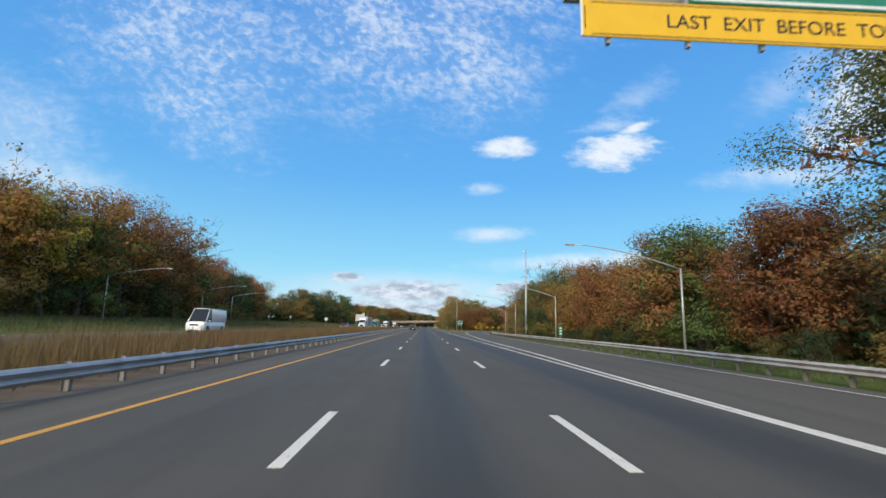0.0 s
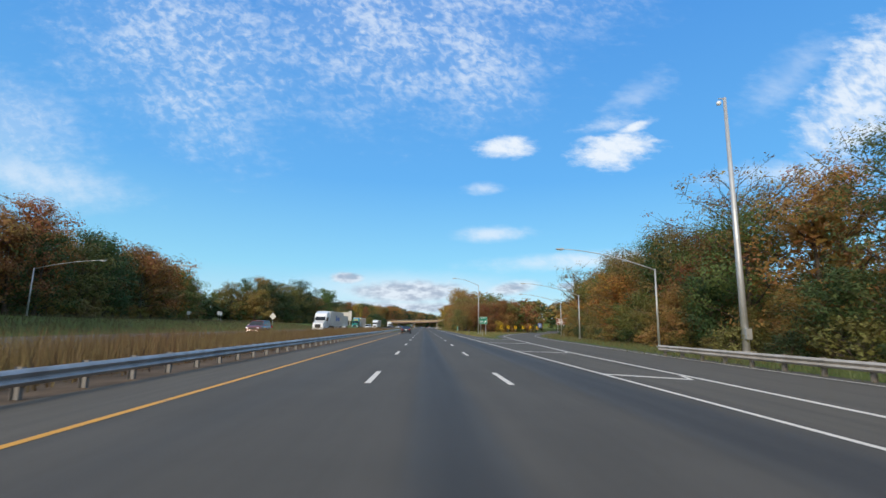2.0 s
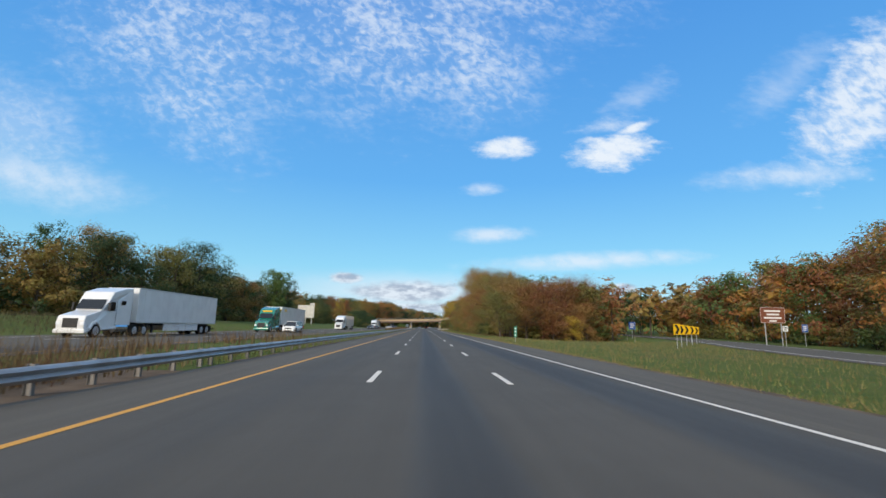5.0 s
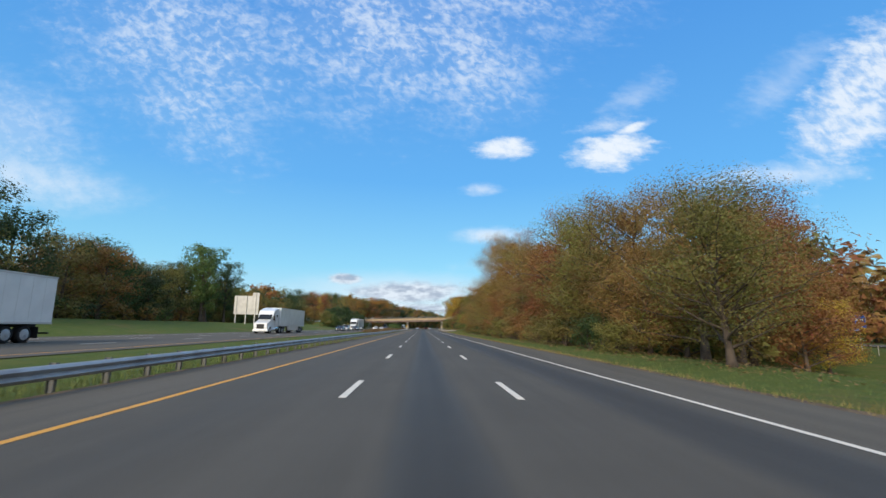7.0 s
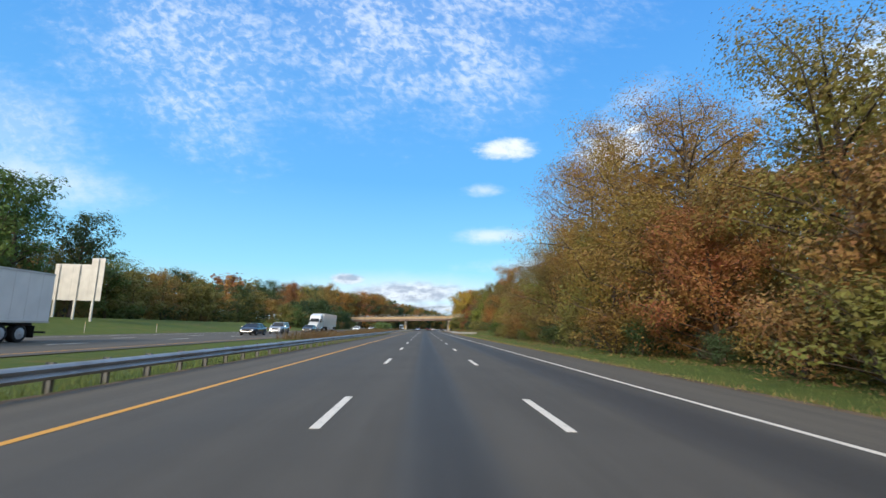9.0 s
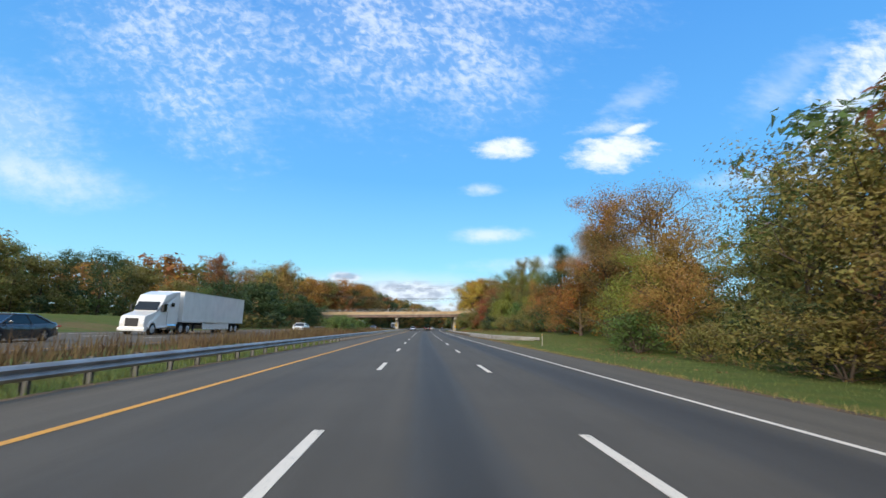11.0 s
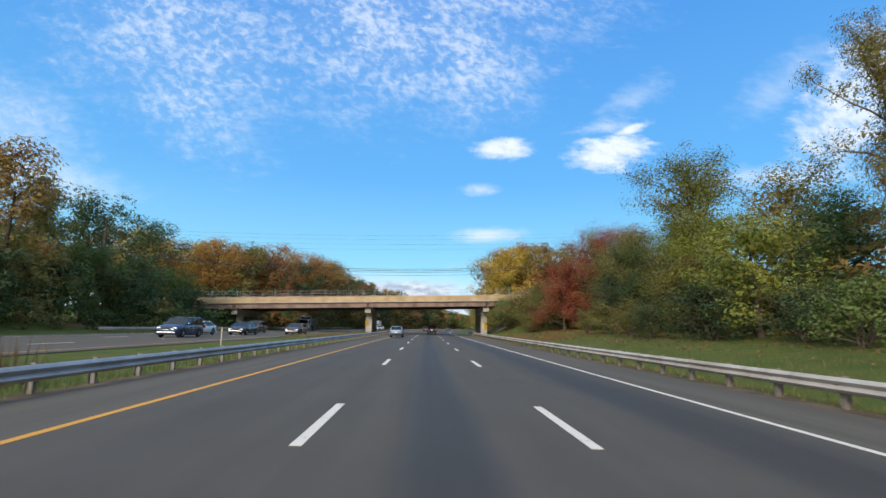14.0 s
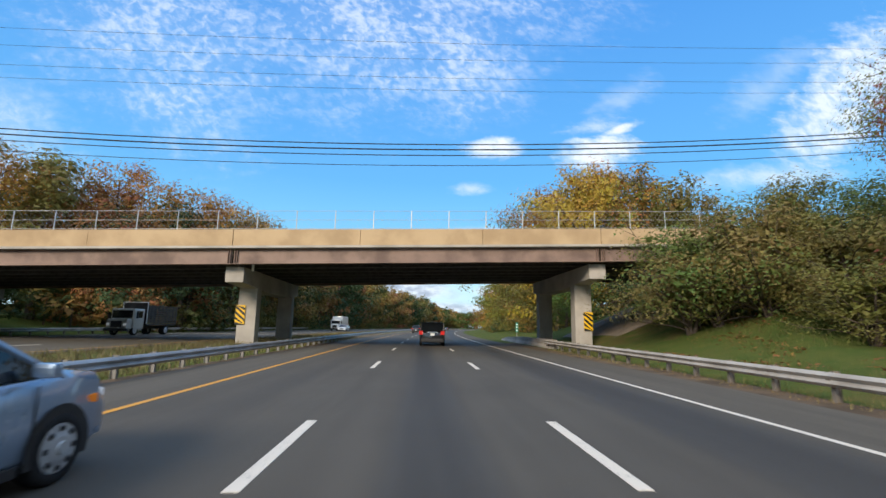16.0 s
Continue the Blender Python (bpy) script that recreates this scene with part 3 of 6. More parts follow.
def build_bridge():
    b = thing("bridge", "buff concrete and brown steel road bridge over the motorway", "bridge", kind="structure")
    x0, x1, y0, y1 = -52.0, 24.0, 541.6, 557.4
    shift = across(545)

    def slab(name, oa, ob_, ya, yb, za, zb, mat, label="", bevel=0.0):
        """A box that follows the deck's slope; za and zb count from the parapet's top."""
        bm = bmesh.new()
        add_box(bm, (oa, ya, za), (ob_, yb, zb), bevel)
        for v in bm.verts:
            v.co.z += deck_top(v.co.x)
            v.co.x += shift
        return part(name, bm, mat, b, label)

    joints = [x0, -45.0, -37.2, -11.75, 11.4, x1]
    for y, d in ((y0, 0.3), (y1 - 0.3, 0.3)):
        for j in range(len(joints) - 1):
            oa, ob_ = joints[j] + 0.012, joints[j + 1] - 0.012
            n = max(1, round((ob_ - oa) / 8.0))
            for i in range(n):
                slab("parapet", oa + (ob_ - oa) * i / n + 0.008, oa + (ob_ - oa) * (i + 1) / n - 0.008, y, y + d, -1.02, 0.0, PARAPET, "buff stained concrete parapet", 0.02)
    slab("deck", x0, x1, y0 + 0.1, y1 - 0.1, -1.20, -1.03, CONCRETE, "concrete deck slab")
    slab("deck_edge", x0, x1, y0 - 0.05, y0 + 0.1, -1.16, -1.02, CONCRETE)
    # girders with flanges, broken over each pier
    for i in range(8):
        y = y0 + 0.30 + i * (y1 - y0 - 0.6) / 7
        # the inner girders take a darker steel than the two outer ones
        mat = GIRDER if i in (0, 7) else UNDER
        for j in range(len(joints) - 1):
            oa, ob_ = joints[j] + 0.05, joints[j + 1] - 0.05
            bm = bmesh.new()
            for lo, hi in (((oa, y - 0.011, -2.10), (ob_, y + 0.011, -1.21)), ((oa, y - 0.19, -2.13), (ob_, y + 0.19, -2.095)), ((oa, y - 0.17, -1.225), (ob_, y + 0.17, -1.202))):
                add_box(bm, lo, hi)
            for v in bm.verts:
                v.co.z += deck_top(v.co.x)
                v.co.x += shift
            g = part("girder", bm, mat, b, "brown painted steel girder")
            if i in (0, 7):
                st = bmesh.new()
                for xx in (oa + 0.08, oa + 0.22, ob_ - 0.22, ob_ - 0.08):
                    add_box(st, (xx - 0.012, y - 0.16, -2.09), (xx + 0.012, y + 0.16, -1.23))
                for v in st.verts:
                    v.co.z += deck_top(v.co.x)
                    v.co.x += shift
                part("stiffener", st, mat, b)
    # piers: a cap along the road on two columns
    for o in (-37.2, -11.75, 11.4):
        z1 = deck_top(o) - 2.22
        cap = bmesh.new()
        prof = [(542.4, z1), (558.6 - 2.0, z1), (556.6, z1 - 0.95), (553.8, z1 - 1.25), (547.8, z1 - 1.25), (542.4, z1 - 0.95)]
        front = [cap.verts.new((shift + o - 0.55, y, z)) for y, z in prof]
        back = [cap.verts.new((shift + o + 0.55, y, z)) for y, z in prof]
        cap.faces.new(front)
        cap.faces.new(back[::-1])
        for i in range(len(prof)):
            cap.faces.new((front[i], back[i], back[(i + 1) % len(prof)], front[(i + 1) % len(prof)]))
        bmesh.ops.recalc_face_normals(cap, faces=cap.faces)
        part("pier_cap", cap, CONCRETE, b, "pale concrete pier cap")
        for y in (545.6, 554.9):
            part("column", box((shift + o - 0.60, y - 0.45, -0.4), (shift + o + 0.60, y + 0.45, z1 - 1.0), 0.03), CONCRETE, b, "square concrete column")
        for i in range(8):
            y = y0 + 0.30 + i * (y1 - y0 - 0.6) / 7
            if 542.6 < y < 556.5:
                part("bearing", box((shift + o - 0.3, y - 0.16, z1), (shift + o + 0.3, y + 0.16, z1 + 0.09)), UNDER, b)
        part("drain_pipe", tube([(shift + o + 0.75, 543.4, z1 - 0.15), (shift + o + 0.75, 543.4, z1 + 0.9)], [0.08, 0.08], 10), SIGN_WHITE, b) if o < 0 else None
    # fence on the parapet
    for y in (y0 + 0.15, y1 - 0.15):
        me = mesh_of(tube([(0, 0, 0), (0, 0, 1.22)], [0.03, 0.03], 6), "fence_post", POLE)
        for o in steps(x0 + 1, x1 - 1, 2.42):
            part("fence_post", me, None, b, m=Matrix.Translation((shift + o, y, deck_top(o))))
        for h in (1.2, 0.62, 0.08):
            part("fence_rail", tube([(shift + x0, y, deck_top(x0) + h), (shift + x1, y, deck_top(x1) + h)], [0.014, 0.014], 5), POLE, b)
        wire = bmesh.new()
        for o in steps(x0, x1, 0.30):
            for lean in (0.45, -0.45):
                a, c = Vector((shift + o - lean, y, deck_top(o) + 0.06)), Vector((shift + o + lean, y, deck_top(o) + 1.19))
                add_tube(wire, [a, c], [0.0028, 0.0028], 3, False)
        tagged(part("chain_link", wire, POLE, b, "thin grey chain-link mesh"), kind="stuff")
    # abutments and the paved slope under the end spans
    for side, toe, top in ((1, 13.6, 24.0), (-1, -40.2, -52.0)):
        o = top
        part("abutment", box((shift + o - 0.6, y0 + 0.2, 0.0), (shift + o + 0.6, y1 - 0.2, deck_top(o) - 1.25)), CONCRETE, b)
        n, verts, faces = 8, [], []
        for i in range(n + 1):
            o = toe + (top - toe) * i / n
            for y in (y0 + 4.6, y1 - 0.6):
                verts.append((shift + o, y, max(rise(o, 549.0), 0.0) + 0.10))
        faces = [(2 * i, 2 * i + 1, 2 * i + 3, 2 * i + 2) for i in range(n)]
        part("paved_slope", raw_mesh("paved_slope", verts, faces, SLOPE), None, b, "grey-brown paved slope under the end span")
        part("slope_kerb", tube([(shift + toe, y0 + 4.55, rise(toe, 549.0) + 0.10), (shift + top, y0 + 4.55, rise(top, 549.0) + 0.10)], [0.05, 0.05], 6), SLOPE, b)
    # striped object markers on the columns that face the traffic
    for o in (-12.15, 11.72):
        sign = thing("hazard_marker", "yellow and black diagonally striped hazard marker on a column", "road sign", "pier hazard markers", m=Matrix.Translation((shift + o, 545.1, 2.0)))
        part("panel", box((-0.32, -0.02, -0.65), (0.32, 0.02, 0.65), 0.008), SIGN_YELLOW, sign)
        for i in range(-2, 5):
            z = -0.56 + i * 0.37
            v = [(-0.32, z + 0.272), (0.32, z - 0.272), (0.32, z - 0.087), (-0.32, z + 0.457)]
            v = [(x, max(-0.645, min(0.645, zz))) for x, zz in v]
            if abs(v[0][1] - v[3][1]) + abs(v[1][1] - v[2][1]) > 0.02:
                part("stripe", raw_mesh("stripe", [(x, -0.025, zz) for x, zz in v], [(0, 1, 2, 3)], SIGN_BLACK), None, sign)
    # kerb-like barrier end by the right pier
    bar = thing("concrete_barrier", "low pale concrete barrier beside the bridge pier", "barrier")
    bm = bmesh.new()
    prof = [(-0.28, -0.1), (-0.26, 0.12), (-0.12, 0.3), (-0.09, 0.66), (0.09, 0.66), (0.12, 0.3), (0.26, 0.12), (0.28, -0.1)]
    rows = []
    for s, h in ((546.5, 1.0), (558.0, 1.0), (566.0, 0.75), (570.0, 0.3)):
        rows.append([bm.verts.new(at(9.75 + x, s, z * h)) for x, z in prof])
    for a, c in zip(rows, rows[1:]):
        for i in range(len(prof) - 1):
            bm.faces.new((a[i], a[i + 1], c[i + 1], c[i]))
    bm.faces.new(rows[0])
    bm.faces.new(rows[-1][::-1])
    bmesh.ops.recalc_face_normals(bm, faces=bm.faces)
    part("barrier_body", bm, CONCRETE, bar)


build_bridge()


# ---- trees ----
def quads_mesh(name, v, mats):
    """A mesh of loose leaves of three or four corners from an array (n, corners, 3)."""
    n, k = v.shape[:2]
    me = bpy.data.meshes.new(name)
    me.vertices.add(k * n)
    me.vertices.foreach_set("co", v.reshape(-1).astype(np.float32))
    me.loops.add(k * n)
    me.loops.foreach_set("vertex_index", np.arange(k * n, dtype=np.int32))
    me.polygons.add(n)
    me.polygons.foreach_set("loop_start", np.arange(0, k * n, k, dtype=np.int32))
    me.update(calc_edges=True)
    me.materials.append(mats)
    return me


def leaf_quads(rng, centres, normals, size, jitter=0.28):
    """Pointed leaves at the centres, roughly facing the normals."""
    n = len(centres)
    nor = normals + rng.normal(0, jitter, (n, 3))
    nor /= np.linalg.norm(nor, axis=1)[:, None] + 1e-9
    a = np.cross(nor, rng.normal(0, 1, (n, 3)))
    a /= np.linalg.norm(a, axis=1)[:, None] + 1e-9
    b = np.cross(nor, a)
    s = size * rng.uniform(0.5, 1.35, n)[:, None]
    return np.stack([centres - a * s * 0.6, centres + a * s * 0.42 + b * s * 0.42, centres + a * s * 0.62 - b * s * 0.34], 1)


def make_tree(seed, height, radius, base, shape, leaves, size, bare=0.0, stems=1, limbs=24, plain=False, thin=False):
    """A tree at the origin: a trunk with limbs and twigs, and a crown of leaf clumps along them. shape: round, cone or tall."""
    rng = np.random.default_rng(seed)
    bm = bmesh.new()
    clumps = []
    for stem in range(stems):
        lean = rng.normal(0, 0.04 if stems == 1 else 0.22, 2)
        top = height * (0.93 if shape == "cone" else 0.80) * rng.uniform(0.88, 1.0)
        r0 = height * (0.016 if stems == 1 else 0.010) + 0.03
        path, wob = [], np.zeros(2)
        for i in range(7):
            f = i / 6
            wob = wob + rng.normal(0, 0.012 * height / 6, 2)
            path.append(np.array([lean[0] * top * f + wob[0], lean[1] * top * f + wob[1], top * f - 0.3]))
        add_tube(bm, [Vector(p) for p in path], [r0 * 1.5] + [r0 * (1 - 0.85 * i / 6) for i in range(1, 7)], 5 if plain or thin else 7, False)
        for i in range(limbs):
            f = base + (1 - base) * ((i + rng.uniform(0, 0.9)) / limbs)
            g = min(f, 0.999) * 6
            p = path[int(g)] + (path[min(int(g) + 1, 6)] - path[int(g)]) * (g - int(g))
            if shape == "cone":
                reach = radius * (1.05 - f) * rng.uniform(0.7, 1.1)
                up = 0.25
            elif shape == "tall":
                reach = radius * math.sin(math.pi * min(0.95, max(0.12, (f - base * 0.6) / (1.08 - base * 0.6)))) ** 0.6 * rng.uniform(0.5, 1.15)
                up = 0.9
            else:
                u = (f - base) / (1 - base)
                reach = radius * math.sqrt(max(0.10, 1 - (u * 1.05 - 0.38) ** 2 / 0.5)) * rng.uniform(0.72, 1.06)
                up = 0.35 + 0.5 * u
            az = i * 2.4 + rng.uniform(-0.5, 0.5) + stem
            d = np.array([math.cos(az), math.sin(az), up * rng.uniform(0.6, 1.3)])
            d /= np.linalg.norm(d)
            q = [p]
            for k in range(1, 5):
                d = d + rng.normal(0, 0.10, 3) + np.array([0, 0, 0.02])
                d /= np.linalg.norm(d)
                q.append(q[-1] + d * reach / 4 * 1.06)
            r1 = r0 * (1 - 0.8 * f) * 0.45 + 0.012
            if not plain:
                use = (0, 2, 4) if thin else (0, 1, 2, 3, 4)
                add_tube(bm, [Vector(q[u]) for u in use], [r1 * (1 - 0.2 * u) for u in use], 3 if thin else 5, False)
            clumps += [(q[4], 1.0), (q[3], 0.9), (q[2], 0.5)]
            for k in range(6 if bare else 2 if thin else 4):
                j = int(rng.integers(1, 5))
                e = d + rng.normal(0, 0.75, 3)
                e /= np.linalg.norm(e)
                t = q[j] + e * reach * (rng.uniform(0.22, 0.50) if bare else rng.uniform(0.18, 0.38))
                if not plain:
                    add_tube(bm, [Vector(q[j]), Vector(t)], [r1 * 0.35, r1 * 0.1 + 0.004], 3, False)
                clumps.append((t, 1.0))
        clumps.append((path[6], 1.0))
        clumps.append((path[6] + np.array([0, 0, (height - top) * 0.4]), 0.6))
    keep = [c for c in clumps if rng.uniform() > max(bare, 0.24 if height > 20 else 0.14)]
    pts = np.array([c[0] for c in keep])
    size_of = rng.uniform(0.55, 1.45, len(keep)) * np.array([c[1] for c in keep])
    w = size_of ** 2
    pick = rng.choice(len(keep), leaves, p=w / w.sum())
    way = rng.normal(0, 1, (leaves, 3))
    way /= np.linalg.norm(way, axis=1)[:, None] + 1e-9
    far = rng.uniform(0.2, 1.0, leaves) ** 0.62
    spread = radius * (0.26 if not bare else 0.14) * size_of[pick] * far
    centres = pts[pick] + way * spread[:, None] * np.array([1, 1, 0.75])
    centres[:, 2] = np.maximum(centres[:, 2], rng.uniform(0.03, 0.5, leaves))
    out = centres - np.array([0, 0, height * (0.3 + base * 0.4)])
    out /= np.linalg.norm(out, axis=1)[:, None] + 1e-9
    nor = way * 0.9 + out * 0.5 + np.array([0, 0, 0.35])
    quads = leaf_quads(rng, centres, nor, size)
    if not bare:
        # larger leaves deep inside, so that the crown closes
        m = min(1500, leaves // 10)
        mid = pts.mean(0)
        deep = mid + (pts[rng.integers(0, len(pts), m)] - mid) * np.array([0.52, 0.52, 0.60]) + rng.normal(0, radius * 0.06, (m, 3))
        deep[:, 2] = np.maximum(deep[:, 2], 0.3)
        quads = np.concatenate([quads, leaf_quads(rng, deep, rng.normal(0, 1, (m, 3)), 0.27 if leaves > 10000 else min(radius * 0.12, 0.40) if leaves > 2000 else radius * 0.12)])
    return bm, quads, height


# round crown, low-branched edge tree, tall tree, dark cone, shrub, half-bare tree; each at four finenesses
SPECIES = {
    "round": dict(height=15.0, radius=5.2, base=0.22, shape="round"),
    "grove": dict(height=13.0, radius=5.0, base=0.13, shape="round", limbs=32),
    "edge": dict(height=11.0, radius=4.3, base=0.06, shape="round"),
    "thicket": dict(height=16.0, radius=5.6, base=0.06, shape="round", limbs=30),
    "tall": dict(height=18.0, radius=4.4, base=0.22, shape="tall"),
    "cone": dict(height=14.0, radius=4.0, base=0.07, shape="cone"),
    "shrub": dict(height=4.0, radius=2.3, base=0.08, shape="round", stems=4, limbs=9),
    "oak": dict(height=23.0, radius=7.0, base=0.20, shape="round", limbs=34),
    "bare": dict(height=17.0, radius=5.0, base=0.35, shape="tall"),
}
FINE = {0: (20000, 0.124), 0.5: (8600, 0.185), 1: (3700, 0.335), 2: (950, 0.60), 2.5: (620, 0.74), 3: (220, 1.5)}
PROTO = {}


def tree_meshes(kind, fine, variant):
    key = (kind, fine, variant)
    if key not in PROTO:
        n, size = FINE[fine]
        if kind == "bare":
            n = int(n * 0.22)
        if kind == "oak":
            n = int(n * 1.8)
        if kind == "thicket":
            n = int(n * 1.45)
        if fine == 0 and kind in ("round", "oak", "grove", "tall"):
            n, size = int(n * 1.25), size * (0.85 if kind in ("round", "grove") else 1.0)
        if kind == "shrub":
            n, size = int(n * 0.38), size * 0.72
        spec = dict(SPECIES[kind])
        spec["thin"] = 0 < fine <= 1
        if fine >= 2:
            spec["limbs"], spec["plain"] = (14 if kind != "shrub" else 5), kind != "bare"
        seed = sum(ord(c) for c in kind) * 31 + int(fine * 7) + variant * 101
        bm, leaves, h = make_tree(seed, leaves=n, size=size, bare=0.45 if kind == "bare" else 0.0, **spec)
        PROTO[key] = (mesh_of(bm, "trunk", BARK, True), quads_mesh("crown", leaves, LEAF), leaves, float(np.percentile(leaves[:, :, 2], 99.3)) if kind != "bare" else h * 0.97)
    return PROTO[key]


RUST, ORANGE, OLIVE, GREEN, DARK, YELLOW, RED, BROWN = ((0.290, 0.125, 0.048), (0.39, 0.180, 0.046), (0.190, 0.165, 0.048), (0.110, 0.155, 0.043),
                                                        (0.058, 0.090, 0.032), (0.43, 0.300, 0.046), (0.33, 0.092, 0.046), (0.300, 0.185, 0.056))
LIME = (0.225, 0.220, 0.042)
WORD = {LIME: "yellow-green", RUST: "rust-brown", ORANGE: "orange", OLIVE: "olive-green", GREEN: "green", DARK: "dark green", YELLOW: "yellow", RED: "dark red", BROWN: "brown"}
FORM = {"grove": "broad low-crowned tree with autumn leaves", "round": "broad tree with autumn leaves", "oak": "big old broad tree with brown leaves", "edge": "low-branched tree at the wood's edge", "thicket": "dense low-branched tree at the wood's edge", "tall": "tall tree with autumn leaves", "cone": "pointed dense leafy tree",
        "shrub": "leafy roadside shrub in grass", "bare": "half-bare tree with thin leaves"}
pick = random.Random(7)
FAR = {}
COUNT = {"tree": 0, "shrub": 0}


def plant(kind, o, s, height, colour, fine=1, wide=1.0, group="roadside woods", joined=False):
    """One tree; joined: it goes into the mass of the woods behind."""
    variant = pick.randrange(3)
    if kind == "round" and height > 18.5:
        kind = "oak"
    if kind == "edge" and height > 12.0:
        kind = "thicket"
    if fine == 0 and kind == "edge" and height < 8.5:
        fine = 0.5
    trunk, crown, leaves, h = tree_meshes(kind, fine, variant)
    k = height / h
    name = "shrub" if kind == "shrub" else "tree"
    turn, j = pick.uniform(0, 6.3), pick.uniform(0.8, 1.2)
    place = at(o, s, rise(o, s) - 0.05)
    if joined or COUNT[name] >= 298:
        c, n = math.cos(turn), math.sin(turn)
        m = np.array([[c * k * wide, -n * k * wide, 0], [n * k * wide, c * k * wide, 0], [0, 0, k]])
        FAR.setdefault(colour, []).append(leaves @ m.T + np.array(place))
        FAR.setdefault("trunk", []).append((place, height * 0.7, height * 0.016 + 0.03))
        return
    COUNT[name] += 1
    t = thing(name, "%s %s" % (WORD[colour], FORM[kind]), name, group, m=Matrix.Translation(place) @ Matrix.Rotation(turn, 4, "Z") @ Matrix.Diagonal((k * wide, k * wide, k, 1)))
    part("trunk", trunk, None, t)
    c = part("crown", crown, None, t)
    c.color = (*[min(1, v * j * pick.uniform(0.9, 1.1)) for v in colour], 1)
    return t


def wood(s0, s1, front, heights, mix, gap=6.5, rows=3, depth=6.0, fine=1, kinds=("round", "tall", "round"), side=1, shrubs=True, joined=False, low=0.72):
    """Rows of trees behind a front line, front(s) -> o; heights(s) -> m. The rows past the second join the mass behind."""
    for r in range(rows):
        for s in steps(s0, s1, gap * (1 + 0.15 * r)):
            s += pick.uniform(-0.45, 0.45) * gap
            o = front(s) + side * (r * depth + pick.uniform(-1.5, 2.0))
            h = heights(s) * (low if r == 0 else 1.0) * pick.uniform(0.78, 1.10)
            kind = "edge" if r == 0 else pick.choice(kinds)
            if r and pick.random() < 0.12:
                kind = "bare"
            plant(kind, o, s, h, pick.choice(mix), max(2, int(fine) + 1) if r > 1 else {0: 0.5}.get(fine, fine) if r else fine, pick.uniform(0.9, 1.3), joined=joined or r > 1)
    for s in steps(s0, s1, 4.6):
        plant("shrub", front(s) + side * pick.uniform(2.0, 7.5), s, pick.uniform(3.0, 5.5), pick.choice((DARK, DARK, OLIVE, BROWN)), 2.5 if fine >= 1 else 2, 1.4, joined=True)
    if shrubs:
        for s in steps(s0, s1, gap * 0.8):
            plant("shrub", front(s) - side * pick.uniform(2.0, 3.6), s + pick.uniform(-1.5, 1.5), pick.uniform(1.4, 4.2), pick.choice((GREEN, OLIVE, DARK, OLIVE, BROWN)), {0: 0.5, 0.5: 0.5}.get(fine, min(2, int(fine) + 1)), pick.uniform(0.9, 1.5), "roadside shrubs", joined)


WARM = (RUST, ORANGE, RUST, BROWN, ORANGE, OLIVE, GREEN)
COOL = (DARK, DARK, GREEN, OLIVE, BROWN, RUST)
MIXED = (OLIVE, BROWN, GREEN, ORANGE, RUST, DARK, OLIVE)
RAMP_WOOD = [(-60, 22.5), (80, 25.5), (110, 27.5), (140, 31), (170, 37), (195, 45), (213, 52), (240, 63), (304, 82), (400, 108)]


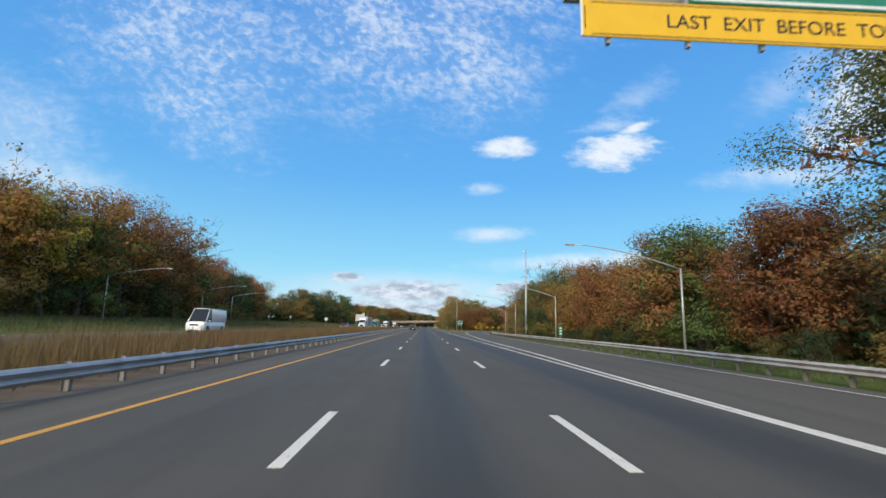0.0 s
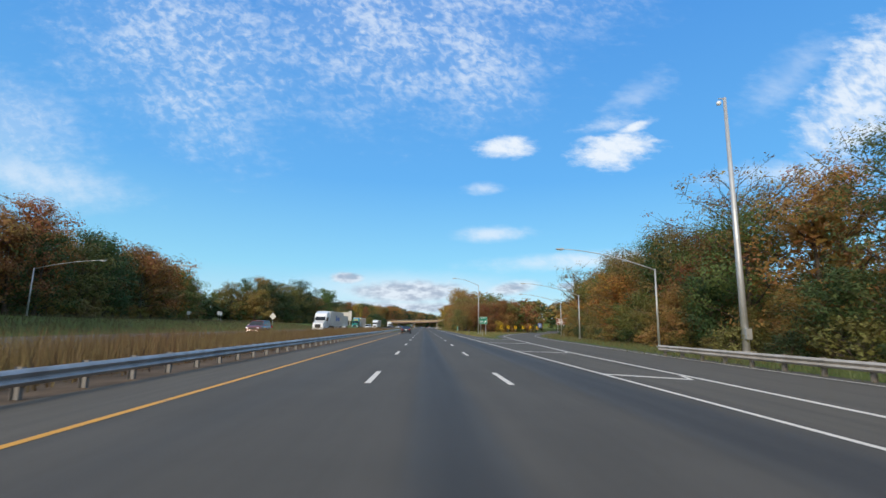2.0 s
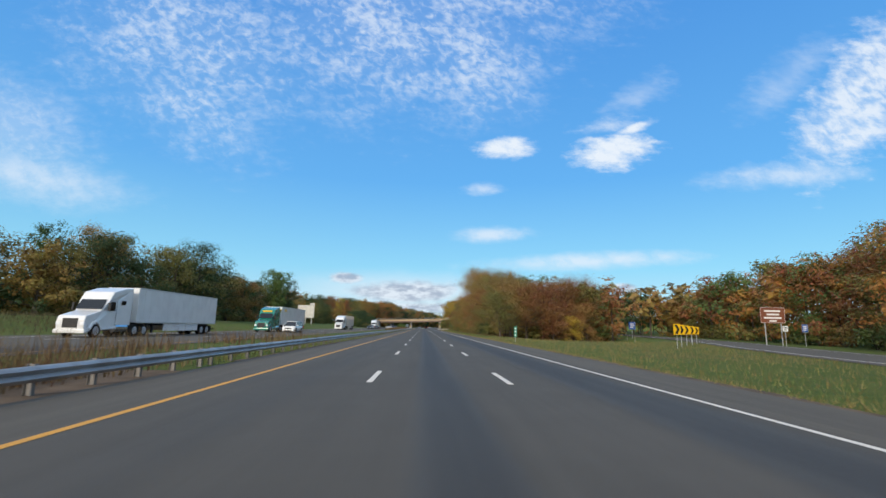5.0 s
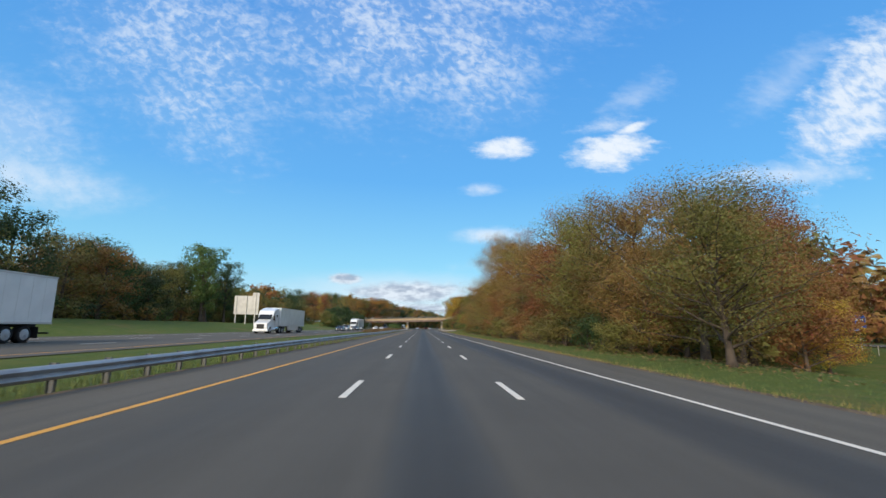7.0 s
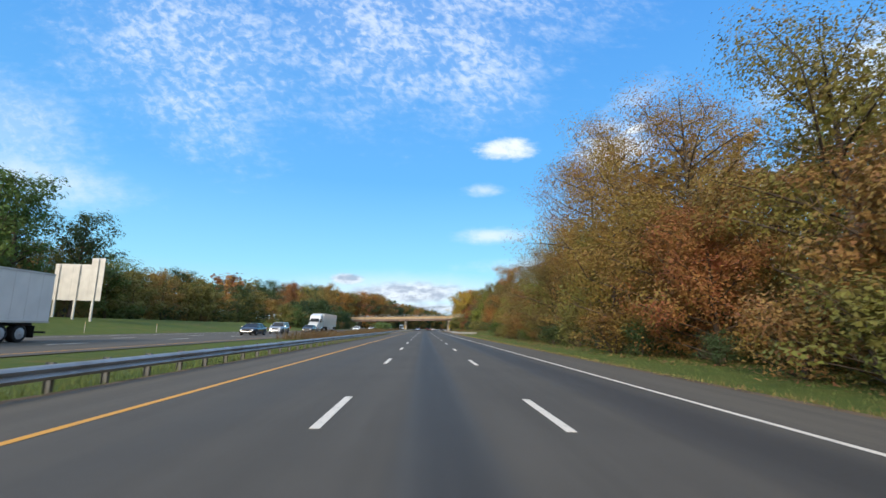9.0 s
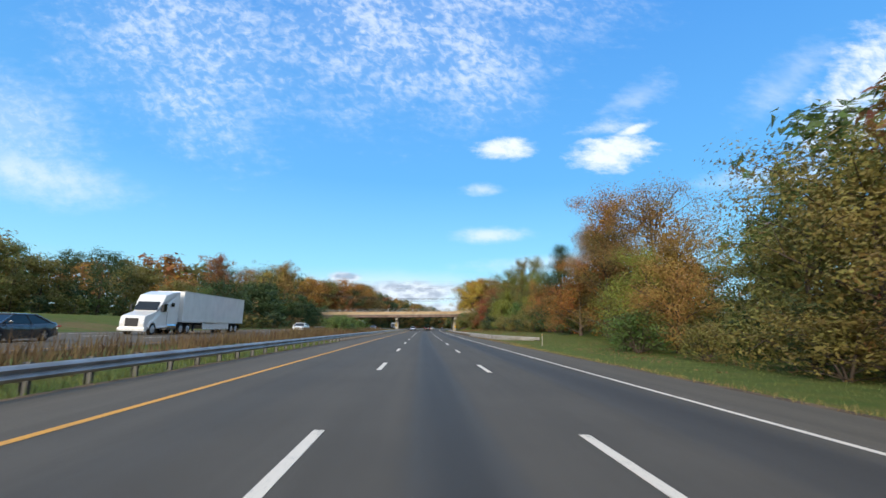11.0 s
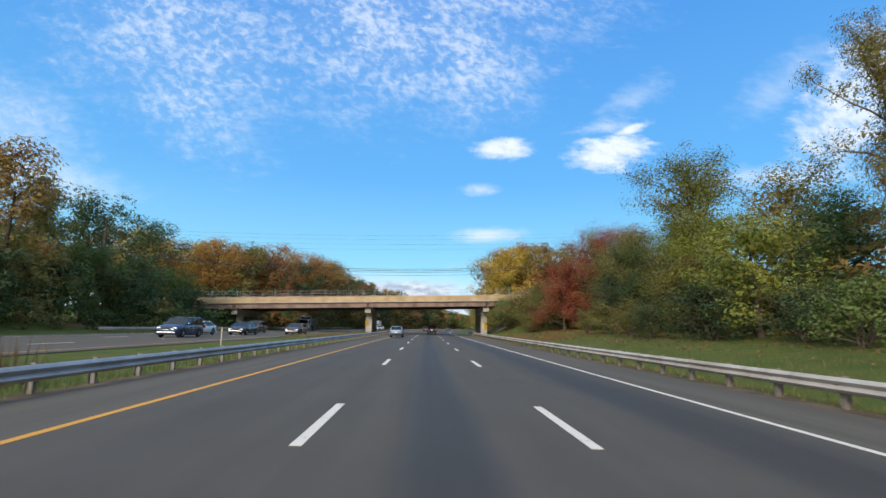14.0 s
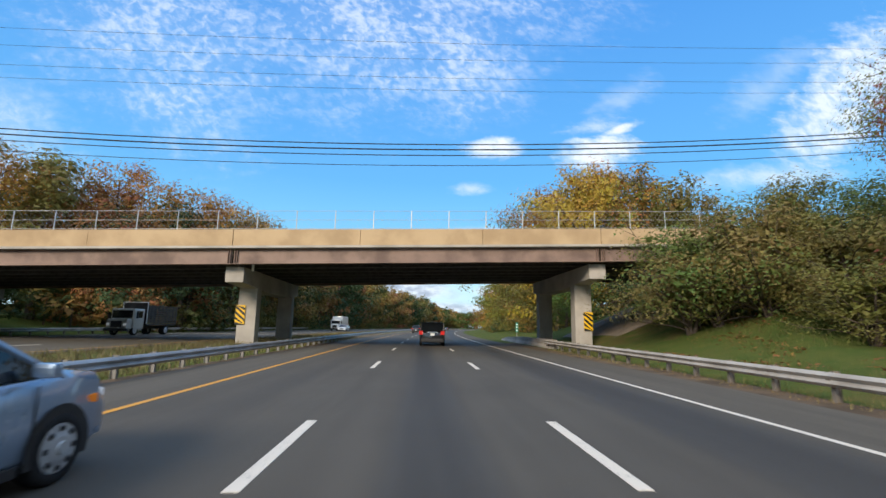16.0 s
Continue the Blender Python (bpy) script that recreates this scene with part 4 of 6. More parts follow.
def build_trees():
    # single trees that stand out, beside the ramp
    plant("tall", 26.0, 20.0, 19.5, OLIVE, 0, 1.2)
    for o, s, h, c, kind in ((29, 106, 19, BROWN, "bare"), (32, 112, 18.5, RUST, "bare"), (29.5, 122, 13.5, DARK, "round"), (33, 165, 17.0, BROWN, "bare"), (36, 170, 16, BROWN, "bare"), (26.5, 128, 9, ORANGE, "edge")):
        plant(kind, o, s, h, c, 0.5, 1.2)
    wood(-10, 18, lambda s: 23.0, lambda s: 16.0, WARM, 7.0, 2, fine=2, joined=True)
    tops = [(20, 15), (43, 13.6), (60, 12.4), (75, 13.8), (100, 16.0), (120, 16.2), (135, 16.0), (150, 14.3), (172, 14.8)]
    wood(20, 84, lambda s: between(RAMP_WOOD, s), lambda s: between(tops, s), WARM, 6.5, 2, fine=0.5, low=0.8)
    wood(88, 172, lambda s: between(RAMP_WOOD, s), lambda s: between(tops, s), (RUST, OLIVE, GREEN, DARK, ORANGE, OLIVE, BROWN, GREEN), 6.5, 2, fine=0.5, low=0.8)
    # undergrowth that comes up to the ramp
    for s in steps(86, 176, 4.5):
        plant("edge", between(RAMP_RIGHT, s) + pick.uniform(8.5, 11.0), s, pick.uniform(3.0, 6.5), pick.choice((DARK, OLIVE, GREEN, OLIVE, YELLOW, BROWN)), 0.5, 1.2)
        plant("shrub", between(RAMP_RIGHT, s) + pick.uniform(7.0, 8.5), s + 2.2, pick.uniform(1.0, 2.6), pick.choice((DARK, OLIVE, OLIVE, BROWN)), 1, 1.3, "roadside shrubs")
    for s in range(22, 236, 5):
        plant("edge", between(RAMP_WOOD, s) + pick.uniform(12, 16), s, pick.uniform(6.5, 9), pick.choice((DARK, OLIVE, BROWN)), 3, 1.6, joined=True)
    # the wood between the carriageway and the ramp
    grove = [(238, 11.0), (250, 12.5), (265, 14.5), (290, 15.5), (303, 15.8), (318, 18.5), (340, 23.0), (362, 20.0), (385, 16.0), (400, 14.0)]
    for o, s, h, c, kind in ((13.4, 247.0, 8.5, OLIVE, "grove"), (31.0, 262.0, 6.0, YELLOW, "edge"), (26, 258, 7.6, RUST, "edge"), (36, 270, 9.5, BROWN, "edge"), (20, 256, 11.6, RUST, "grove"), (25, 262, 13.2, RUST, "grove"), (16.5, 254, 11.2, BROWN, "grove"),
                             (30, 270, 15.2, RUST, "grove"), (36, 277, 15.8, RUST, "grove"), (20.8, 338, 24.0, BROWN, "oak"), (20.5, 325, 20.5, BROWN, "oak"), (22.0, 349, 24.0, RUST, "oak"), (20.0, 311, 17.8, OLIVE, "round"), (23, 362, 18.4, OLIVE, "round"), (19.5, 297, 15.6, BROWN, "round"), (17.2, 265, 14.0, BROWN, "round"), (17.5, 275.5, 15.5, OLIVE, "round"), (18, 285, 17, RUST, "round"), (23, 280, 17.5, BROWN, "bare")):
        plant(kind, o, s, h, c, 0, 1.0)
    wood(258, 392, lambda s: between([(240, 16.5), (262, 15.8), (300, 16.2), (350, 17.0), (395, 19.0)], s), lambda s: between(grove, s), (BROWN, OLIVE, BROWN, RUST, OLIVE, LIME), 7.0, 1, 5.5, 0, low=0.62)
    wood(276, 390, lambda s: between([(240, 29), (300, 28), (350, 29), (395, 30)], s), lambda s: between(grove, s) * 1.04, (BROWN, OLIVE, RUST, GREEN), 9.0, 2, 8.0, 2, shrubs=False, joined=True, low=0.9)
    wood(280, 345, lambda s: between([(262, 38), (300, 44), (345, 52)], s), lambda s: 15.0, (BROWN, OLIVE, RUST, GREEN), 9.0, 2, 7.0, 2, joined=True, low=0.9)
    # past the wood, up to the bridge
    for o, s, h, c, kind, w in ((20.8, 408, 16.8, ORANGE, "tall", 1.1), (22, 413, 8.0, OLIVE, "edge", 1.1), (25.5, 409, 9.0, GREEN, "edge", 1.1), (27, 417, 8.5, OLIVE, "edge", 1.1), (21.5, 420, 7.2, OLIVE, "edge", 1.0), (24.5, 401, 8.0, BROWN, "edge", 1.1), (18.8, 411, 9.5, ORANGE, "edge", 1), (24, 402, 16.5, BROWN, "round", 1), (23.0, 434, 14.4, DARK, "cone", 1.2), (22.8, 411.5, 13.4, ORANGE, "edge", 1.0), (20.2, 405.5, 12.2, OLIVE, "edge", 0.95), (20.8, 436.5, 8.6, ORANGE, "edge", 0.85), (25, 505, 12.5, OLIVE, "edge", 1.0),
                                (26.3, 493.5, 17.8, LIME, "tall", 1.1), (24.8, 472.5, 18.0, OLIVE, "tall", 0.62), (26.8, 469.5, 18.0, OLIVE, "tall", 0.68), (25.5, 460.5, 13.2, LIME, "round", 0.85), (23.5, 443.5, 11.5, OLIVE, "round", 0.8), (22.5, 526.5, 11.4, RED, "edge", 1.0), (24.2, 490.5, 11.0, LIME, "edge", 0.95), (26.0, 526.0, 15.6, RED, "edge", 1.15), (32.0, 527.5, 18.0, RED, "edge", 1.0), (31.0, 533.0, 18.4, LIME, "round", 0.9), (29.0, 521.0, 12.5, OLIVE, "edge", 1.0), (33.5, 522.0, 14.0, LIME, "edge", 1.0), (31.5, 518.5, 13.5, OLIVE, "round", 1.0), (36, 515.5, 15, LIME, "round", 1.0), (22.5, 503, 10.5, GREEN, "round", 1)):
        plant(kind, o, s, h, c, 0, w)
    wood(434, 503, lambda s: between([(430, 22.0), (480, 21.5), (520, 21.5)], s), lambda s: between([(430, 9.3), (452, 9.8), (466, 11.0), (478, 12.0), (486, 13.2), (492, 12.5), (498, 10.5), (512, 11.0), (520, 12.0)], s), (OLIVE, GREEN, LIME, DARK, OLIVE, GREEN), 7.0, 2, 6.0, 0, low=0.6)
    # brush down to the grass
    for s in steps(414, 452, 3.6):
        plant("shrub", pick.uniform(18.2, 20.2), s, pick.uniform(2.6, 4.4), pick.choice((OLIVE, BROWN, OLIVE, LIME, DARK)), 0.5, 1.3, "roadside shrubs")
    wood(396, 506, lambda s: 34.0, lambda s: 13.5, (OLIVE, LIME, GREEN, BROWN, OLIVE), 7.0, 1, 8.0, 1, shrubs=False, joined=True)
    for o, s, h, c in ((19.5, 532.5, 4.6, OLIVE), (22.0, 529.5, 5.2, GREEN), (17.6, 530.0, 3.6, OLIVE), (21.5, 535.5, 5.2, GREEN), (25.0, 533.0, 5.6, OLIVE), (19.0, 536.8, 3.8, GREEN), (27, 531, 3.8, RED), (15.2, 538.4, 5.2, OLIVE), (16.4, 537.4, 6.0, GREEN), (17.6, 535.2, 6.0, OLIVE)):
        plant("shrub", o, s, h, c, 0, 1.25, "roadside shrubs")
    for o, s, h, c in ((20.5, 537, 6.6, OLIVE), (23.5, 535, 6.4, GREEN), (26.5, 536, 6.4, OLIVE), (22.0, 531, 6.4, OLIVE), (29.5, 533, 6.2, BROWN), (18.2, 534.5, 5.0, OLIVE), (31, 538, 6.5, GREEN)):
        plant("edge", o, s, h, c, 0, 1.1)
    # beyond the bridge
    for o, s, h, c, kind in ((22, 575, 22, YELLOW, "round"), (27, 578, 24, ORANGE, "round"), (33, 580, 24, OLIVE, "tall"), (39, 584, 24, OLIVE, "tall"), (21.5, 602, 25, OLIVE, "round"), (22, 592, 24, ORANGE, "round"), (37, 576, 20, OLIVE, "tall"), (42, 580, 21, BROWN, "tall"), (46, 588, 24, BROWN, "bare"), (48, 583, 20, OLIVE, "tall"), (54, 590, 23, BROWN, "bare"), (56, 585, 19, DARK, "tall"), (62, 590, 22, DARK, "tall"), (72, 592, 20, OLIVE, "tall"), (80, 586, 18, OLIVE, "round"), (90, 580, 18, OLIVE, "round")):
        plant(kind, o, s, h, c, 1)
    for o, s, h in ((16.5, 566, 5.0), (20, 569, 6.0), (24, 567, 6.5), (28, 570, 7.0), (32, 566, 7.0)):
        plant("edge", o, s, h, pick.choice((OLIVE, GREEN, DARK)), 1, 1.4)
    wood(580, 640, lambda s: 19.5, lambda s: 22.0, (OLIVE, ORANGE, BROWN, LIME, YELLOW, OLIVE), 8.0, 2, 7.0, 1, joined=True)
    wood(645, 860, lambda s: 20.0 + (s - 572) * 0.012, lambda s: 22.0, (OLIVE, ORANGE, BROWN, GREEN, YELLOW, RUST), 9.0, 3, 7.0, 2, joined=True)
    wood(584, 600, lambda s: 34.0, lambda s: 22.0, (OLIVE, BROWN, LIME), 8.0, 1, 7.0, 1, joined=True, low=1.0, shrubs=False)
    for s, h, c in ((566, 20, ORANGE), (574, 21, YELLOW), (583, 21, ORANGE), (592, 21, RUST), (601, 21, RUST), (612, 22, BROWN)):
        plant("round", -50.0 - pick.uniform(0, 8), s, h, c, 1, 1.15)
    plant("round", -72.0, 570.0, 23.0, YELLOW, 1)
    for o, s, c in ((-37, 587, ORANGE), (-35, 597, BROWN), (-35, 608, OLIVE), (-42, 578, ORANGE)):
        plant("round", o, s, 22.0, c, 1)
    wood(568, 640, lambda s: -37.0, lambda s: between([(566, 19), (640, 23)], s), (DARK, BROWN, OLIVE, DARK, RUST), 6.5, 2, 7.0, 1, side=-1, joined=True, low=0.9)
    wood(640, 900, lambda s: -36.5, lambda s: between([(640, 22), (900, 22)], s), (DARK, OLIVE, BROWN, DARK, RUST, DARK), 9.0, 3, 7.0, 2, side=-1, joined=True, low=0.95)
    for s in range(556, 650, 5):
        for o in (-44, -52, -62):
            plant("edge", o + pick.uniform(-3, 3), s + pick.uniform(-2, 2), pick.uniform(5, 7.5), pick.choice((DARK, DARK, OLIVE)), 2, 1.4, joined=True)
    # the far side of the oncoming carriageway
    plant("bare", -53.0, 106.0, 26.0, BROWN, 1)
    plant("bare", -56.0, 62.0, 23.0, BROWN, 1)
    for o, s, h, c in ((-50, 56, 15.5, ORANGE), (-50, 63, 16.0, YELLOW), (-51, 71, 19.0, ORANGE), (-51, 80, 20.5, ORANGE), (-52, 90, 20.0, RUST), (-51.5, 99, 19.0, ORANGE), (-64, 174, 17, RUST), (-68, 186, 17, ORANGE)):
        plant("round", o, s, h, c, 1, 1.1)
    wood(-10, 46, lambda s: -51.5, lambda s: 17.0, COOL, 8.0, 2, 6.5, 2, side=-1, joined=True)
    deep = [(40, -51), (100, -53), (150, -60), (200, -74), (245, -91), (246, -66), (276, -58), (334, -60), (340, -68), (400, -66), (470, -60), (480, -42), (536, -45)]
    for s in range(44, 466, 5):
        plant("edge", between(deep, s) - pick.uniform(15, 20), s, pick.uniform(6.5, 9), pick.choice((DARK, DARK, OLIVE, BROWN)), 3, 1.6, joined=True)
    wood(48, 245, lambda s: between([(-20, -51), (100, -53), (150, -60), (200, -74), (260, -93)], s), lambda s: between([(-20, 18), (70, 18), (120, 17.5), (160, 18), (260, 19)], s), COOL, 7.5, 3, 6.5, 1, side=-1, low=0.82)
    for o, s, h, c, kind in ((-60, 357, 21, GREEN, "tall"), (-62, 364, 22, GREEN, "tall"), (-61, 374, 19, DARK, "tall"), (-58, 284, 20, DARK, "round"), (-62, 256, 18, BROWN, "bare"), (-64, 262, 16, OLIVE, "round")):
        plant(kind, o, s, h, c, 1)
    wood(238, 334, lambda s: between([(215, -66), (276, -58), (334, -60)], s), lambda s: between([(222, 14), (255, 18), (290, 18), (334, 14)], s), (BROWN, OLIVE, DARK, DARK, OLIVE), 8.0, 2, 7.0, 1, side=-1, low=0.85)
    wood(336, 470, lambda s: between([(330, -68), (400, -66), (470, -60)], s), lambda s: between([(330, 14), (356, 18), (372, 18), (400, 14), (470, 13)], s), (OLIVE, DARK, GREEN, BROWN, OLIVE), 8.5, 2, 7.0, 1, side=-1, low=0.85)
    for o, s, h, c, kind in ((-51, 471, 16, RUST, "tall"), (-47, 478, 15, BROWN, "bare"), (-45, 486, 18, OLIVE, "bare"), (-48, 488, 17, OLIVE, "bare"), (-43, 499, 19, BROWN, "tall"), (-45, 505, 17, OLIVE, "tall"), (-45, 516, 20, DARK, "bare"), (-50, 520, 18, DARK, "tall")):
        plant(kind, o, s, h, c, 1)
    wood(440, 536, lambda s: between([(436, -39), (480, -38), (536, -41)], s), lambda s: between([(436, 8), (480, 10), (536, 10)], s), (DARK, DARK, OLIVE, GREEN), 6.5, 2, 5.0, 1, ("edge", "edge"), side=-1)
    wood(176, 232, lambda s: between(RAMP_WOOD, s), lambda s: 17.0, WARM, 7.0, 2, 6.0, 1, low=0.85)
    wood(236, 330, lambda s: between(RAMP_WOOD, s), lambda s: 17.0, WARM, 8.0, 2, 7.0, 2, joined=True, low=0.85)
    for s in range(316, 430, 15):
        for o in range(58, 132, 15):
            plant("round", o + pick.uniform(-5, 5), s + pick.uniform(-5, 5), pick.uniform(14, 18), pick.choice(MIXED), 3, 1.3, joined=True)
    for side, front in ((-1, -36.0), (1, 20.0)):
        wood(860 if side > 0 else 900, 1180, lambda s: front, lambda s: 20.0, MIXED, 12.0, 2, 9.0, 3, side=side, shrubs=False, joined=True, low=1.0)
    for s in range(236, 345, 9):
        for o in (-104, -118):
            plant("edge", o + pick.uniform(-4, 4), s + pick.uniform(-3, 3), pick.uniform(8, 10), pick.choice((DARK, OLIVE, BROWN)), 2, 1.4, joined=True)
    # woods that close the view far off
    for s in range(820, 1350, 22):
        for o in range(-260, 420, 26):
            if pick.random() < 0.42 and not (-45 < o - 0.1 * (s - 820) < 30 and s < 1000):
                plant("round", o + pick.uniform(-8, 8), s + pick.uniform(-8, 8), pick.uniform(15, 20), pick.choice(MIXED), 3, 1.3, joined=True)
    for s in (985, 1005, 1030):
        for o in range(-54, 70, 9):
            plant("edge", o + pick.uniform(-3, 3), s, pick.uniform(13, 17), pick.choice(MIXED), 2, 1.4, joined=True)
    for s in range(560, 1000, 20):
        for o in range(-150, -62, 20):
            plant("round", o + pick.uniform(-6, 6), s + pick.uniform(-6, 6), pick.uniform(20, 25), pick.choice(MIXED), (1 if s < 660 else 2) if o > -100 else 3, 1.3, joined=True)
    for s in range(215, 560, 24):
        for o in (-150, -120, -95):
            plant("round", o + pick.uniform(-10, 10), s + pick.uniform(-8, 8), pick.uniform(13, 17), pick.choice(MIXED), 2 if o > -130 else 3, 1.3, joined=True)
    for s in range(-40, 240, 16):
        for o in (-112, -92, 62, 84):
            if o < 0 or s < 130:
                plant("edge", o + pick.uniform(-5, 5), s + pick.uniform(-5, 5), pick.uniform(9, 11.5), pick.choice((DARK, OLIVE, BROWN)), 3, 1.8, joined=True)
    trunks = bmesh.new()
    for p, h, r in FAR.pop("trunk"):
        add_tube(trunks, [p - Vector((0, 0, 0.3)), p + Vector((0, 0, h))], [r, r * 0.3], 4, False)
    tagged(new("wood_trunks", mesh_of(trunks, "wood_trunks", BARK)), "thin bare trunks deep in the woods", "woods", kind="stuff")
    for colour, blocks in FAR.items():
        ob = new("woods", quads_mesh("woods", np.concatenate(blocks), LEAF))
        ob.color = (*colour, 1)
        tagged(ob, "mass of %s leaves of the woods behind" % WORD[colour], "woods", kind="stuff")


build_trees()


# ---- tall dry grass and small grass ----
def blades(name, spots, heights, widths, colour, label, seed, bend=0.3):
    """Grass blades as narrow pointed leaves, in one mesh."""
    rng = np.random.default_rng(seed)
    n = len(spots)
    az = rng.uniform(0, 2 * math.pi, n)
    side = np.stack([np.cos(az), np.sin(az), np.zeros(n)], 1) * widths[:, None] / 2
    lean = rng.normal(0, bend, (n, 3)) * heights[:, None]
    lean[:, 2] = 0
    up = np.zeros((n, 3))
    up[:, 2] = heights
    top = spots + up + lean
    v = np.stack([spots - side, spots + side, top], 1)
    ob = new(name, quads_mesh(name, v, REED))
    ob.color = (*colour, 1)
    return tagged(ob, label, "grass", kind="stuff")


def scatter(rng, n, s0, s1, o0, o1, clump=0.0):
    s, o = rng.uniform(s0, s1, n), rng.uniform(o0, o1, n)
    if clump:
        keep = np.array([noise.noise((a * 0.35, b * 0.18, 3.1)) for a, b in zip(o, s)]) > clump - 0.55
        s, o = s[keep], o[keep]
    return np.array([[x + across(y), y, rise(x, y) - 0.02] for x, y in zip(o, s)])


def build_grass():
    rng = np.random.default_rng(3)
    tan, straw, weed = (0.190, 0.122, 0.056), (0.150, 0.096, 0.048), (0.15, 0.175, 0.050)
    p = scatter(rng, 78000, -6, 176, -14.6, -8.7)
    blades("tall_grass", p, rng.uniform(0.55, 1.0, len(p)) * (1.15 + 0.35 * np.array([noise.noise((a * 0.5, b * 0.22, 1.7)) for a, b, c in p])), rng.uniform(0.012, 0.03, len(p)), tan, "tall tan dry grass in the median", 4, 0.16)
    p = scatter(rng, 16000, -6, 205, -14.8, -8.2, 0.45)
    blades("tall_grass", p, rng.uniform(0.4, 1.3, len(p)), rng.uniform(0.02, 0.06, len(p)), straw, "brownish dry grass in the median", 5, 0.2)
    p = scatter(rng, 9000, 335, 400, -14.0, -9.0, 0.4)
    blades("tall_grass", p, rng.uniform(0.4, 1.1, len(p)), rng.uniform(0.02, 0.06, len(p)), straw, "straw-coloured weeds in the median", 6, 0.2)
    p = scatter(rng, 16000, 400, 462, -14.6, -8.8)
    blades("tall_grass", p, rng.uniform(0.4, 1.25, len(p)), rng.uniform(0.02, 0.06, len(p)), straw, "tan weeds before the bridge", 7, 0.22)
    p = scatter(rng, 17000, 180, 396, -8.9, -7.5)
    p = np.concatenate([p, scatter(rng, 7000, 446, 545, -8.9, -7.6)])
    blades("verge_grass", p, rng.uniform(0.08, 0.32, len(p)), rng.uniform(0.012, 0.03, len(p)), weed, "short green grass under the guardrail", 8, 0.3)
    p = scatter(rng, 30000, 150, 400, 8.1, 15.0)
    blades("verge_grass", p, rng.uniform(0.05, 0.16, len(p)), rng.uniform(0.012, 0.03, len(p)), (0.16, 0.19, 0.055), "short green grass beside the shoulder", 9, 0.3)
    p = scatter(rng, 26000, 396, 545, 8.6, 18.0)
    blades("verge_grass", p, rng.uniform(0.06, 0.30, len(p)), rng.uniform(0.012, 0.03, len(p)), (0.15, 0.125, 0.05), "rough grass on the bank", 10, 0.3)
    p = scatter(rng, 12000, -5, 100, 13.0, 21.0)
    blades("verge_grass", p, rng.uniform(0.1, 0.5, len(p)), rng.uniform(0.015, 0.04, len(p)), (0.12, 0.13, 0.05), "rough grass and weeds behind the guardrail", 11, 0.3)
    p = scatter(rng, 26000, 136, 236, 8.4, 36.0)
    p = np.array([q for q in p if q[0] < between(RAMP_LEFT, q[1]) - 1.6])
    blades("verge_grass", p, rng.uniform(0.08, 0.34, len(p)), rng.uniform(0.015, 0.035, len(p)), (0.25, 0.185, 0.070), "dry golden grass between the road and the ramp", 13, 0.35)
    p = scatter(rng, 30000, 86, 200, 13.5, 42.0)
    p = np.array([q for q in p if between(RAMP_RIGHT, q[1]) + 1.1 < q[0] < between(RAMP_RIGHT, q[1]) + 9])
    blades("verge_grass", p, rng.uniform(0.08, 0.45, len(p)), rng.uniform(0.015, 0.04, len(p)), (0.16, 0.125, 0.052), "rough brown grass beside the ramp", 14, 0.35)
    for n, s0, s1, o0, o1 in ((14000, 140, 400, 7.95, 8.8), (9000, 396, 545, 8.2, 9.6)):
        p = scatter(rng, n, s0, s1, o0, o1)
        blades("verge_grass", p, rng.uniform(0.05, 0.20, len(p)), rng.uniform(0.012, 0.03, len(p)), (0.30, 0.215, 0.085), "dry yellowish grass at the shoulder's edge", 12, 0.35)
    p = scatter(rng, 22000, 498, 600, -14.7, -8.0)
    blades("verge_grass", p, rng.uniform(0.10, 0.38, len(p)), rng.uniform(0.03, 0.06, len(p)), (0.17, 0.135, 0.062), "dry weeds in the median below the bridge", 16, 0.4)
    p = scatter(rng, 30000, 10, 236, -58.0, -33.2)
    blades("rough_grass", p, rng.uniform(0.25, 0.8, len(p)), rng.uniform(0.03, 0.08, len(p)), (0.105, 0.088, 0.040), "rough brown grass before the far woods", 15, 0.35)
    # fallen leaves on the banks
    for name, count, s0, s1, o0, o1, c in (("fallen_leaves", 15000, 497, 538, 10.5, 24.0, (0.30, 0.135, 0.050)), ("fallen_leaves", 8000, 240, 392, 10.8, 18.0, (0.27, 0.165, 0.070)), ("fallen_leaves", 5000, 440, 500, 14.0, 24.0, (0.28, 0.150, 0.060))):
        p = scatter(rng, count, s0, s1, o0, o1, 0.42)
        p[:, 2] += rng.uniform(0.04, 0.13, len(p))
        ob = new(name, quads_mesh(name, leaf_quads(rng, p, np.tile((0.0, 0.0, 1.0), (len(p), 1)), 0.15, 0.3), LEAF))
        ob.color = (*c, 1)
        tagged(ob, "brown fallen leaves lying on the grass", "leaves", kind="stuff")
    for s in steps(4, 98, 3.4):
        plant("shrub", pick.uniform(17.0, 20.5), s, pick.uniform(0.8, 2.0), pick.choice((OLIVE, BROWN, GREEN)), 2, 1.3, "roadside shrubs", True)
    # leafy weeds in the median
    for s, h, o in ((419.5, 2.4, -12.2), (422, 2.8, -11.6), (424.5, 3.0, -12.4), (427.5, 2.7, -11.8), (431, 2.4, -12.2), (442, 2.7, -11.9), (445, 2.3, -12.5)):
        plant("shrub", o, s, h, GREEN, 0.5, 1.15, "roadside shrubs")


build_grass()


